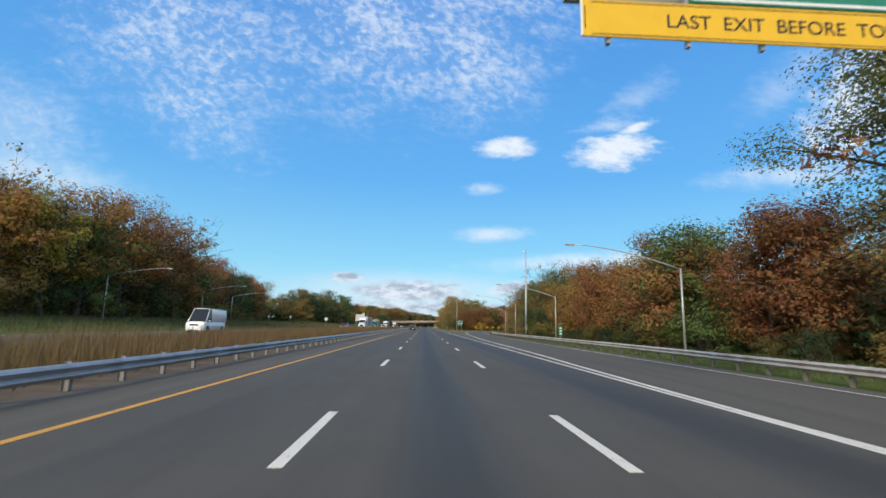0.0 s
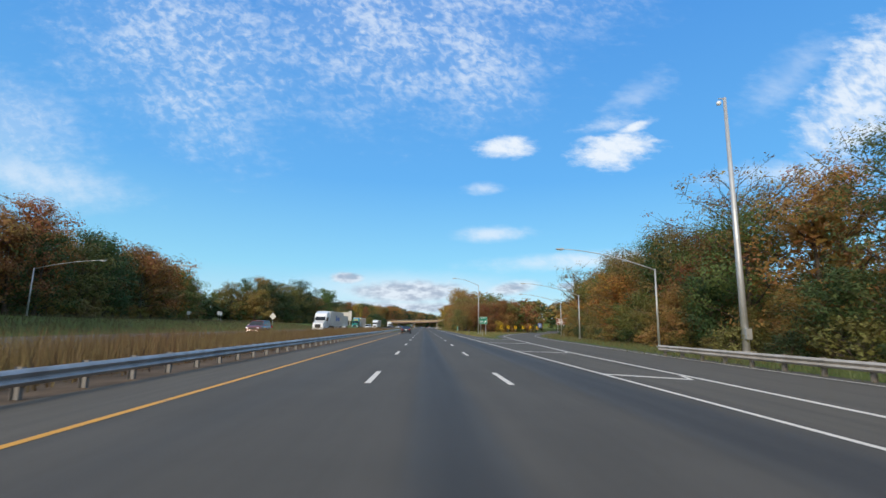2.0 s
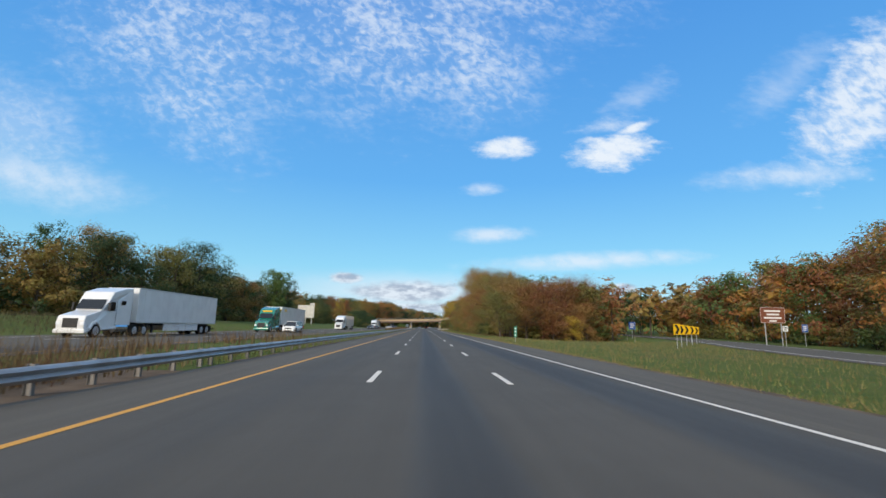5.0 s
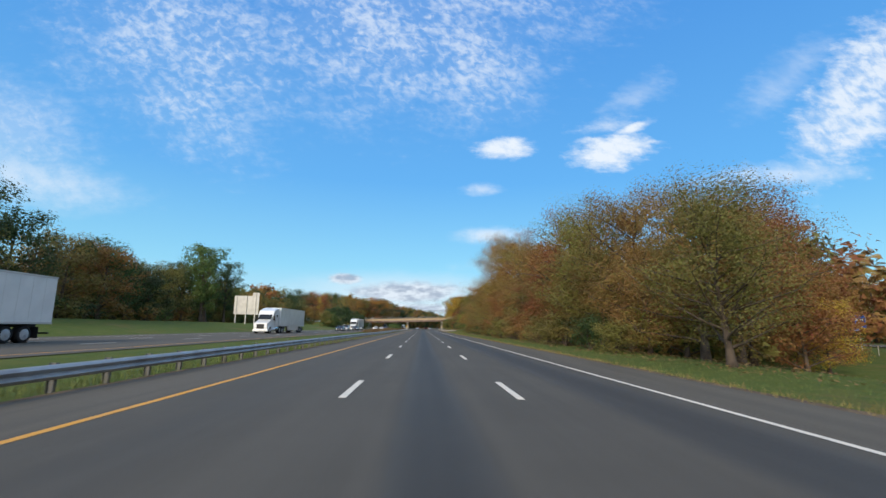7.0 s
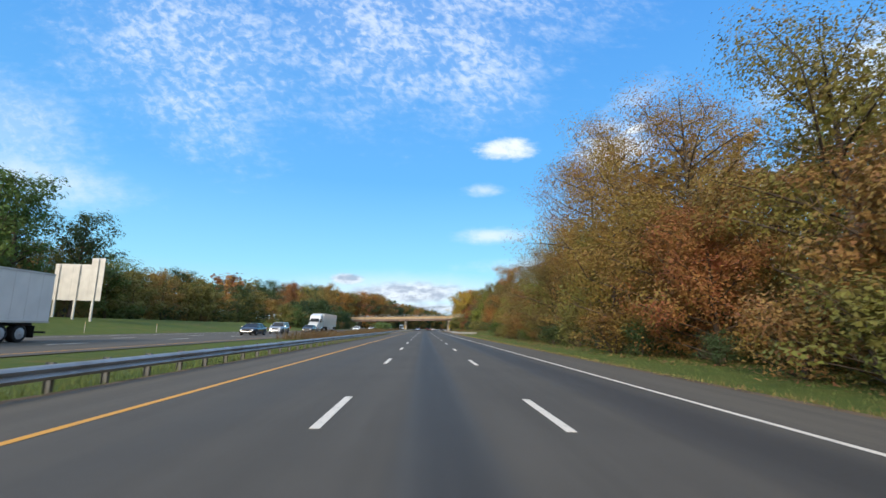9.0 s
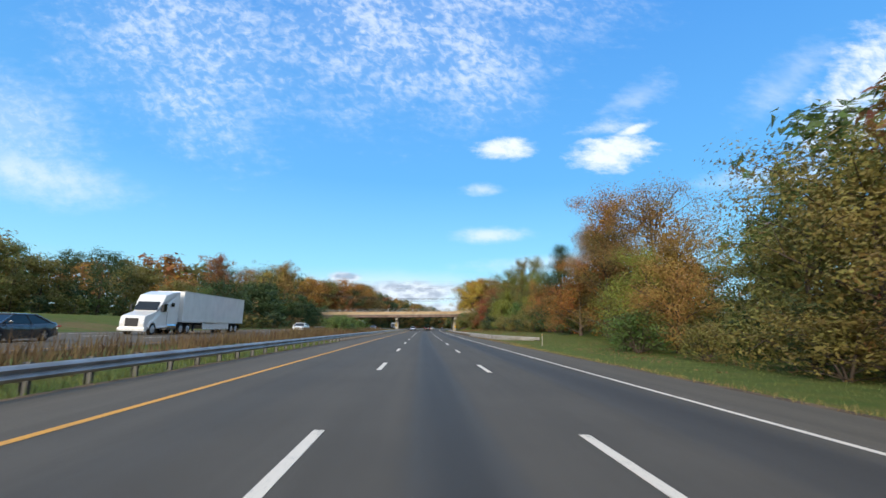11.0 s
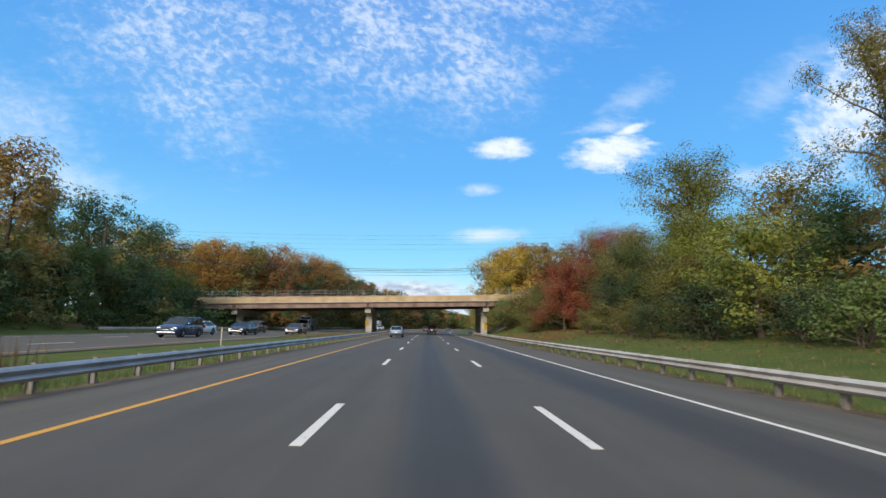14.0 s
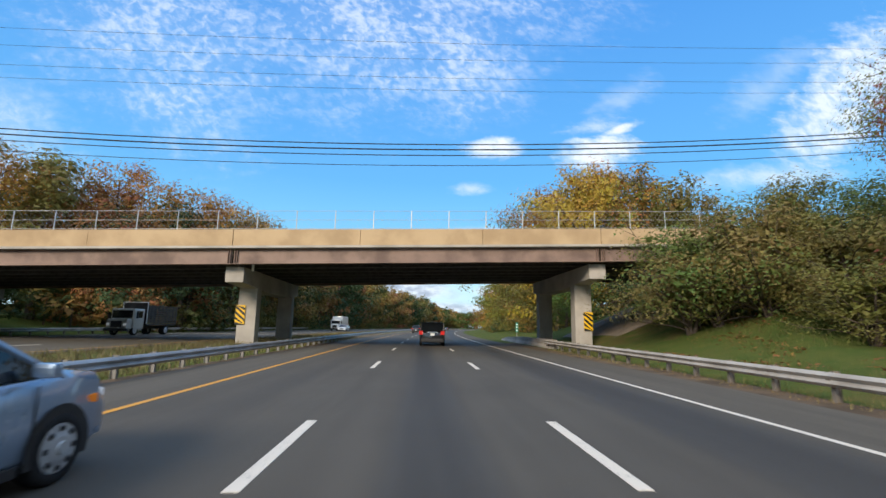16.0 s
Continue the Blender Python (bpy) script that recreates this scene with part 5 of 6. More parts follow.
# ---- lamps, mast, signs, wires ----
def street_lamp(o, s, height, reach, lift, side=-1, label="tall grey aluminium street lamp with a long curved arm"):
    """A pole with one long arm that ends in a flat lamp head; the arm points across the road by side."""
    t = thing("street_lamp", label, "street lamp", "street lamps", m=at_pose(o, s, rise(o, s)))
    part("pole", tube([(0, 0, -0.2), (0, 0, height)], [0.11, 0.07], 10), POLE, t, smooth=True)
    part("base_plate", box((-0.2, -0.2, -0.1), (0.2, 0.2, 0.12), 0.02), POLE, t)
    arm = [(0, 0, height - 0.1)]
    for i in range(1, 9):
        f = i / 8
        arm.append((side * reach * f, 0, height - 0.1 + lift * (1 - (1 - f) ** 1.7)))
    part("arm", tube(arm, [0.055 - 0.003 * i for i in range(9)], 8), POLE, t, smooth=True)
    x, z = side * reach, height - 0.1 + lift
    head = bmesh.new()
    add_box(head, (-0.36, -0.16, -0.09), (0.36, 0.16, 0.07), 0.05)
    for v in head.verts:
        v.co.z *= 1.0 if v.co.x * side < 0.1 else 0.6
    h = part("lamp_head", head, POLE, t, m=Matrix.Translation((x + side * 0.25, 0, z)))
    part("lens", box((-0.22, -0.11, -0.12), (0.22, 0.11, -0.085), 0.01), SIGN_WHITE, h)
    return t


for o, s, h in ((20.0, 36.0, 6.5), (20.1, 72.0, 6.5), (20.9, 108.0, 7.1), (24.0, 139.0, 6.8), (29.6, 168.0, 7.2)):
    street_lamp(o, s, h, 8.6, 1.75)
street_lamp(11.7, 170.0, 10.8, 5.2, 1.55)
for o, s in ((-47.2, 71.0), (-48.0, 103.0), (-52.5, 130.0)):
    street_lamp(o, s, 6.4, 8.6, 1.3, 1)


def camera_mast():
    t = thing("camera_mast", "tall pale steel mast with a small dome camera", "mast", m=at_pose(20.8, 96.3, rise(20.8, 96.3)))
    part("pole", tube([(0, 0, -0.3), (0, 0, 6), (0, 0, 18.0)], [0.24, 0.20, 0.11], 12), POLE, t, smooth=True)
    part("base", box((-0.4, -0.4, -0.1), (0.4, 0.4, 0.25), 0.03), CONCRETE, t)
    arm = part("bracket", tube([(0, 0, 17.9), (-0.45, 0, 17.9)], [0.05, 0.04], 6), POLE, t)
    bm = bmesh.new()
    bmesh.ops.create_uvsphere(bm, u_segments=10, v_segments=7, radius=0.17, matrix=Matrix.Translation((-0.45, 0, 17.55)))
    part("dome_camera", bm, SIGN_WHITE, t, smooth=True)
    part("cabinet", box((-0.2, -0.42, 1.0), (0.2, -0.2, 1.7), 0.02), POLE, t)


camera_mast()


def bars(parent, rows, y, mat, name="text_bar"):
    """Plain bars where writing cannot be read: (x0, x1, z, height)."""
    for x0, x1, z, h in rows:
        part(name, box((x0, y - 0.004, z - h / 2), (x1, y, z + h / 2)), mat, parent)


def framed_panel(parent, x0, x1, z0, z1, mat, edge, y=0.0, rim=0.05):
    p = part("panel", box((x0, y - 0.015, z0), (x1, y + 0.015, z1), 0.006), mat, parent)
    for lo, hi in (((x0 + rim, z0 + rim), (x1 - rim, z0 + 1.6 * rim)), ((x0 + rim, z1 - 1.6 * rim), (x1 - rim, z1 - rim)), ((x0 + rim, z0 + rim), (x0 + 1.6 * rim, z1 - rim)), ((x1 - 1.6 * rim, z0 + rim), (x1 - rim, z1 - rim))):
        part("border", box((lo[0], y - 0.02, lo[1]), (hi[0], y - 0.0152, hi[1])), edge, parent)
    return p


def sign_posts(parent, xs, top, r=0.04, mat=None):
    for x in xs:
        part("post", tube([(x, 0.06, -0.3), (x, 0.06, top)], [r, r], 8), mat or POLE, parent)


def build_signs():
    # overhead sign at the start
    g = thing("overhead_sign", "overhead yellow sign board under a green board", "road sign", m=at_pose(0.11, 7.6, 0.66))
    y = 0.0
    part("panel", box((2.36, y - 0.02, 6.02), (8.9, y + 0.02, 6.76), 0.01), SIGN_YELLOW, g, "bright yellow sign board")
    for x0, x1, z0, z1 in ((2.52, 8.74, 6.06, 6.075), (2.52, 8.74, 6.70, 6.715), (2.40, 2.415, 6.16, 6.62), (8.845, 8.86, 6.16, 6.62)):
        part("border", box((x0, y - 0.026, z0), (x1, y - 0.021, z1)), SIGN_BLACK, g)
    part("edge_strip", box((2.33, y - 0.03, 6.02), (2.36, y + 0.02, 6.76)), SIGN_WHITE, g)
    letters("LAST  EXIT  BEFORE  TOLL", 0.385, SIGN_BLACK, g, pose(6.18, y - 0.026, 6.37, 90, 0, 0), "thin black lettering")
    part("panel", box((4.4, y - 0.02, 6.80), (9.4, y + 0.02, 9.6), 0.01), SIGN_GREEN, g, "green sign board")
    for x0, x1, z0, z1 in ((4.46, 9.34, 6.84, 6.9), (4.46, 4.52, 6.9, 9.5), (9.28, 9.34, 6.9, 9.5), (4.46, 9.34, 9.5, 9.56)):
        part("border", box((x0, y - 0.026, z0), (x1, y - 0.021, z1)), SIGN_WHITE, g)
    for x in (2.85, 4.35, 5.75, 7.2, 8.6):
        part("bracket", box((x - 0.035, y + 0.03, 5.93), (x + 0.035, y + 0.13, 9.3)), GALV, g)
    for z in (7.2, 8.7):
        part("truss_beam", tube([(2.2, y + 0.55, z), (15.2, y + 0.55, z)], [0.09, 0.09], 8), GALV, g)
        for x in (2.85, 5.75, 8.6):
            part("truss_tie", tube([(x, y + 0.12, z), (x, y + 0.55, z)], [0.05, 0.05], 6), GALV, g)
    for i in range(9):
        x = 2.2 + 1.44 * i
        part("truss_brace", tube([(x, y + 0.55, 7.2 if i % 2 else 8.7), (x + 1.44, y + 0.55, 8.7 if i % 2 else 7.2)], [0.05, 0.05], 6), GALV, g)
    part("post", tube([(15.2, y + 0.55, -0.9), (15.2, y + 0.55, 9.3)], [0.25, 0.2], 12), GALV, g)
    # exit number sign in the gore
    e = thing("exit_sign", "green exit number sign with a white arrow on posts", "road sign", m=at_pose(12.95, 171.3, rise(13, 171)))
    framed_panel(e, -0.9, 0.9, 2.25, 3.85, SIGN_GREEN, SIGN_WHITE)
    letters("EXIT", 0.5, SIGN_WHITE, e, pose(0, -0.021, 3.48, 90, 0, 0), "white lettering")
    letters("89", 0.62, SIGN_WHITE, e, pose(-0.38, -0.021, 2.75, 90, 0, 0), "white lettering")
    arrow = bmesh.new()
    c, n = math.cos(radians(-40)), math.sin(radians(-40))
    pts = [(-0.07, -0.36), (0.07, -0.36), (0.07, 0.06), (0.22, 0.06), (0.0, 0.36), (-0.22, 0.06), (-0.07, 0.06)]
    arrow.faces.new([arrow.verts.new((0.42 + x * c - z * n, -0.021, 2.78 + x * n + z * c)) for x, z in pts])
    part("arrow", arrow, SIGN_WHITE, e)
    sign_posts(e, (-0.55, 0.55), 3.7, 0.05)
    # brown guide sign and the small ones beside the ramp
    b = thing("guide_sign", "brown guide sign with white text rows beside the ramp", "road sign", m=at_pose(46.0, 224.0, rise(46, 224)))
    framed_panel(b, -1.7, 1.7, 2.9, 5.0, SIGN_BROWN, SIGN_WHITE)
    bars(b, ((-1.1, 1.1, 4.5, 0.22), (-0.8, 0.9, 4.05, 0.22), (-1.2, 1.2, 3.6, 0.22), (-0.5, 0.5, 3.2, 0.18)), -0.016, SIGN_WHITE)
    sign_posts(b, (-1.1, 1.1), 4.9, 0.07)
    for o, s, mat, w, h, z, lab in ((48.6, 222.0, SIGN_BLUE, 0.8, 1.0, 2.3, "small blue sign with white bars on a post"), (53.0, 282.0, SIGN_BLUE, 1.7, 1.9, 3.2, "blue service sign with white rows beside the ramp"), (46.4, 222.5, SIGN_WHITE, 0.7, 0.7, 2.2, "small white sign on a thin post")):
        t = thing("guide_sign", lab, "road sign", m=at_pose(o, s, rise(o, s)))
        framed_panel(t, -w / 2, w / 2, z - h / 2, z + h / 2, mat, SIGN_WHITE, 0, 0.03)
        bars(t, ((-w * 0.3, w * 0.3, z + h * 0.22, h * 0.13), (-w * 0.25, w * 0.3, z, h * 0.13), (-w * 0.3, w * 0.2, z - h * 0.22, h * 0.13)), -0.016, SIGN_WHITE if mat is not SIGN_WHITE else SIGN_BLACK)
        sign_posts(t, (0,), z + h / 2 - 0.05, 0.035)
    # yellow chevron signs round the outside of the ramp's curve
    for o, s in ((22.5, 205.0), (25.4, 209.5), (28.5, 214.0), (32.0, 219.0), (35.5, 224.0), (40.0, 233.0)):
        t = thing("chevron_sign", "yellow chevron sign with a black arrow on a post", "road sign", "ramp chevron signs", m=at_pose(o, s, rise(o, s), 12))
        part("panel", box((-0.38, -0.012, 1.25), (0.38, 0.012, 2.2), 0.006), SIGN_YELLOW, t)
        ch = bmesh.new()
        ch.faces.new([ch.verts.new((x, -0.016, 1.72 + z)) for x, z in ((-0.26, 0.4), (0.02, 0.4), (0.28, 0.0), (0.02, -0.4), (-0.26, -0.4), (0.0, 0.0))])
        part("chevron", ch, SIGN_BLACK, t)
        sign_posts(t, (0,), 2.1, 0.03)
    # green mile and location markers
    for o, s, w, z0, z1, lab in ((17.8, 61.7, 0.5, 0.7, 1.9, "narrow green location marker behind the guardrail"), (10.6, 219.0, 0.36, 0.5, 1.75, "narrow green mile marker in the grass"), (12.6, 576.0, 0.36, 0.6, 1.9, "narrow green marker beyond the bridge")):
        t = thing("mile_marker", lab, "road sign", "mile markers", m=at_pose(o, s, rise(o, s)))
        part("panel", box((-w / 2, -0.01, z0), (w / 2, 0.01, z1), 0.005), SIGN_GREEN, t)
        n = 3
        bars(t, [(-w * 0.28, w * 0.28, z0 + (z1 - z0) * (i + 0.7) / (n + 0.4), 0.16) for i in range(n)], -0.012, SIGN_WHITE)
        sign_posts(t, (0,), z1 - 0.05, 0.025)
    # backs of the signs for the oncoming traffic
    big = thing("guide_sign", "large bare sign back with a raised tab on three posts", "road sign", m=at_pose(-48.2, 357.0, rise(-48, 357)))
    for i in range(4):
        part("panel", box((-3.2 + 1.2 * i, -0.03, 2.6), (-2.012 + 1.2 * i, 0.0, 7.6)), SIGN_BACK, big, "bare pale aluminium back")
    part("panel", box((1.6, -0.03, 2.6), (3.4, 0.0, 8.5)), SIGN_BACK, big)
    for x in (-2.6, 0.1, 2.5):
        part("post", box((x - 0.13, -0.22, -0.3), (x + 0.13, -0.035, 7.5 if x < 2 else 8.4)), SIGN_BACK, big)
    dia = thing("warning_sign", "bare back of a diamond sign on a post", "road sign", m=at_pose(-38.3, 186.0, rise(-38, 186)))
    part("panel", box((-0.6, -0.01, -0.6), (0.6, 0.01, 0.6), 0.004), SIGN_BACK, dia, m=Matrix.Translation((0, 0, 2.75)) @ Matrix.Rotation(radians(45), 4, "Y"))
    sign_posts(dia, (0,), 2.9, 0.04)
    for o, s, w in ((-63.0, 194.0, 0.9), (-52.6, 188.0, 0.6), (-53.9, 192.5, 0.6)):
        t = thing("road_sign", "small bare sign back beside the oncoming carriageway", "road sign", "bare sign backs", m=at_pose(o, s, rise(o, s)))
        part("panel", box((-w / 2, -0.01, 1.6), (w / 2, 0.01, 2.5), 0.004), SIGN_WHITE, t)
        sign_posts(t, (0,), 2.4, 0.035)
    # slim delineator posts
    for o, s in ((24.5, 149.0), (8.6, 137.5), (10.5, 397.0), (-11.2, 476.5), (-34.0, 352.0), (-34.5, 340.0), (9.6, 170.0), (44.5, 262.0), (49.0, 276.0)):
        t = thing("delineator", "slim weathered grey marker post at the roadside", "marker post", "marker posts", m=at_pose(o, s, rise(o, s)))
        part("post", box((-0.03, -0.012, -0.2), (0.03, 0.012, 1.1), 0.004), CONCRETE, t)
        part("reflector", box((-0.024, -0.016, 0.95), (0.024, -0.0125, 1.04)), SIGN_YELLOW, t)


build_signs()


def build_wires():
    x0, x1 = -75.0, 80.0
    poles = []
    for o, s, h in ((33.0, 540.5, 20.0), (-62.0, 540.5, 18.5)):
        t = thing("utility_pole", "tall brown wooden utility pole with crossarms", "utility pole", "utility poles", m=at_pose(o, s, rise(o, s)))
        part("pole", tube([(0, 0, -0.5), (0, 0, h - rise(o, s))], [0.19, 0.12], 9), BARK, t)
        for z in (h - 0.6, h - 1.8):
            part("crossarm", box((-0.06, -1.1, z - rise(o, s) - 0.07), (0.06, 1.1, z - rise(o, s) + 0.07)), BARK, t)
    for i, (s, z, r, sag) in enumerate(((540.2, 12.3, 0.035, 0), (540.3, 12.0, 0.045, 0), (540.5, 11.7, 0.03, 0), (540.8, 11.15, 0.022, 0), (539.6, 19.4, 0.010, 1.0), (540.4, 18.8, 0.010, 1.1), (541.2, 17.9, 0.010, 0.9), (540.9, 16.9, 0.010, 1.0))):
        pts = []
        for j in range(25):
            f = j / 24
            o = -62.0 + 95.0 * f
            pts.append((o + across(541), s, z + 0.022 * o - sag * 4 * f * (1 - f) + sag * 0.6 if sag else z + 0.00125 * (o + 15) ** 2))
        far = [(x0 - 60, s, pts[0][2] + 1.0)] + pts + [(x1 + 60, s, pts[-1][2] + 1.5)]
        tagged(new("overhead_wire", mesh_of(tube([Vector(p) for p in far], [r] * len(far), 5), "overhead_wire", SIGN_BLACK)), "thin black overhead wire above the bridge", "wire", "overhead wires")


build_wires()


def radio_tower():
    t = thing("radio_tower", "distant slim grey radio tower with antennas", "tower", m=Matrix.Translation((-171, 400, 0)))
    part("mast", tube([(0, 0, 0), (0, 0, 42)], [0.8, 0.35], 10), POLE, t)
    for z in (41.0, 36.5, 32.0):
        for i in range(6):
            a = i * math.pi / 3
            part("antenna", box((1.7 * math.cos(a) - 0.2, 1.7 * math.sin(a) - 0.2, z - 1.0), (1.7 * math.cos(a) + 0.2, 1.7 * math.sin(a) + 0.2, z + 1.0)), POLE, t)
        part("platform", tube([(0, 0, z - 0.1), (0, 0, z + 0.1)], [1.7, 1.7], 12), POLE, t)


radio_tower()


# ---- vehicles ----
TYRE = material("tyre_rubber", (0.018, 0.018, 0.019), 0.85, vary=0.1, spec=0.3)
RIM = material("wheel_alloy", (0.45, 0.45, 0.46), 0.35, 0.8, 0.06)
HUBCAP = material("grey_hubcap", (0.48, 0.49, 0.50), 0.45, 0.3, 0.08)
DARK_TRIM = material("dark_plastic", (0.022, 0.022, 0.023), 0.6, vary=0.1)
CHROME = material("chrome", (0.72, 0.72, 0.72), 0.14, 1.0, 0.03)
GLASS = glass_material("tinted_glass", (0.012, 0.015, 0.018))
TAIL = glow_material("red_tail_light", (0.45, 0.015, 0.012), 0.08)
BRAKE = glow_material("lit_red_tail_light", (0.6, 0.02, 0.015), 0.18)
HEAD = glow_material("head_light", (0.75, 0.76, 0.78), 0.15)
AMBER = glow_material("amber_light", (0.8, 0.22, 0.02), 0.1)
PAINTS = {}


def paint(name, colour, rough=0.28, metal=0.0):
    if name not in PAINTS:
        PAINTS[name] = material(name + "_car_paint", colour, rough, metal, 0.04, 0.8, coat=1.0)
    return PAINTS[name]


WHEELS = {}


def wheel(parent, x, y, r, w, rim=None, name="wheel"):
    """A wheel with its tyre and a spoked rim; the outer face looks to the side of x."""
    rim = rim or RIM
    key = (round(r, 3), round(w, 3), rim.name)
    if key not in WHEELS:
        ty, ri, hub = bmesh.new(), bmesh.new(), bmesh.new()
        prof = [(0.60 * r, -w / 2 + 0.03), (0.72 * r, -w / 2), (0.93 * r, -w / 2 + 0.005), (r, -w / 2 + 0.045), (r, w / 2 - 0.045), (0.93 * r, w / 2 - 0.005), (0.72 * r, w / 2), (0.60 * r, w / 2 - 0.03)]
        rings = [[ty.verts.new((d, q * math.cos(a), q * math.sin(a))) for a in [2 * math.pi * i / 24 for i in range(24)]] for q, d in prof]
        for a, b in zip(rings, rings[1:] + rings[:1]):
            for i in range(24):
                ty.faces.new((a[i], b[i], b[(i + 1) % 24], a[(i + 1) % 24]))
        bmesh.ops.recalc_face_normals(ty, faces=ty.faces)
        bmesh.ops.create_cone(ri, cap_ends=True, segments=24, radius1=0.64 * r, radius2=0.64 * r, depth=w * 0.5, matrix=Matrix.Rotation(math.pi / 2, 4, "Y"))
        if rim is HUBCAP:
            # a domed cover with a row of slots round it
            for r1, r2, d, out in ((0.72 * r, 0.67 * r, 0.03, 0.42), (0.67 * r, 0.32 * r, 0.035, 0.50), (0.22 * r, 0.16 * r, 0.03, 0.60)):
                bmesh.ops.create_cone(hub, cap_ends=True, segments=24, radius1=r1, radius2=r2, depth=d, matrix=Matrix.Translation((w * out, 0, 0)) @ Matrix.Rotation(math.pi / 2, 4, "Y"))
        for i in range(0 if rim is HUBCAP else 5):
            m = Matrix.Rotation(i * 2 * math.pi / 5, 4, "X") @ Matrix.Translation((w * 0.33, 0, 0.34 * r))
            bmesh.ops.create_cube(hub, size=1.0, matrix=m @ Matrix.Diagonal((0.05, 0.17 * r, 0.55 * r, 1)))
        bmesh.ops.create_cone(hub, cap_ends=True, segments=12, radius1=0.17 * r, radius2=0.12 * r, depth=0.07, matrix=Matrix.Translation((w * 0.34, 0, 0)) @ Matrix.Rotation(math.pi / 2, 4, "Y"))
        WHEELS[key] = (mesh_of(ty, "tyre", TYRE, True), mesh_of(ri, "rim", DARK_TRIM if rim is RIM else rim), mesh_of(hub, "spokes", rim))
    ty, ri, hub = WHEELS[key]
    base = part(name, ty, None, parent, m=Matrix.Translation((x, y, r)) @ (Matrix.Identity(4) if x > 0 else Matrix.Rotation(math.pi, 4, "Z")))
    part("rim", ri, None, base)
    part("wheel_cover" if rim is HUBCAP else "spokes", hub, None, base)
    if name == "covered_wheel":
        for i in range(8):
            a = i * math.pi / 4
            part("slot", box((w * 0.50, -0.024, 0.47 * r), (w * 0.50 + 0.018, 0.024, 0.60 * r), 0.006), DARK_TRIM, base, m=Matrix.Rotation(a, 4, "X"))
    return base


def loft(rows, closed_ends=True):
    """Joins rings of equal length into a skin."""
    bm = bmesh.new()
    rings = [[bm.verts.new(p) for p in row] for row in rows]
    n = len(rings[0])
    for a, b in zip(rings, rings[1:]):
        for i in range(n):
            bm.faces.new((a[i], a[(i + 1) % n], b[(i + 1) % n], b[i]))
    if closed_ends:
        bm.faces.new(rings[0])
        bm.faces.new(rings[-1][::-1])
    bmesh.ops.recalc_face_normals(bm, faces=bm.faces)
    return bm


# length, width, height, belt line, bonnet height, tail height; along y: rear glass foot, roof back, roof front, windscreen foot; wheels
CARS = {
    "sedan": dict(l=4.9, w=1.86, h=1.46, belt=0.95, hood=0.92, tail=1.05, yb=-2.12, y1=-0.85, y2=0.45, yf=1.35, r=0.34, wb=1.42),
    "hatch": dict(l=4.1, w=1.72, h=1.48, belt=0.95, hood=0.98, tail=1.02, yb=-1.95, y1=-1.45, y2=0.25, yf=1.28, r=0.31, wb=1.24),
    "suv": dict(l=4.7, w=1.88, h=1.72, belt=1.08, hood=1.08, tail=1.10, yb=-2.28, y1=-1.95, y2=0.35, yf=1.15, r=0.37, wb=1.38),
    "boxy": dict(l=4.6, w=1.90, h=1.80, belt=1.14, hood=1.13, tail=1.14, yb=-2.25, y1=-2.02, y2=0.45, yf=1.05, r=0.39, wb=1.38),
    "minivan": dict(l=5.1, w=1.98, h=1.76, belt=1.02, hood=0.98, tail=1.06, yb=-2.50, y1=-2.20, y2=0.70, yf=1.75, r=0.34, wb=1.54),
    "van": dict(l=5.9, w=2.05, h=2.72, belt=1.30, hood=1.22, tail=1.30, yb=-2.92, y1=-2.85, y2=1.35, yf=2.25, r=0.36, wb=1.85),
}


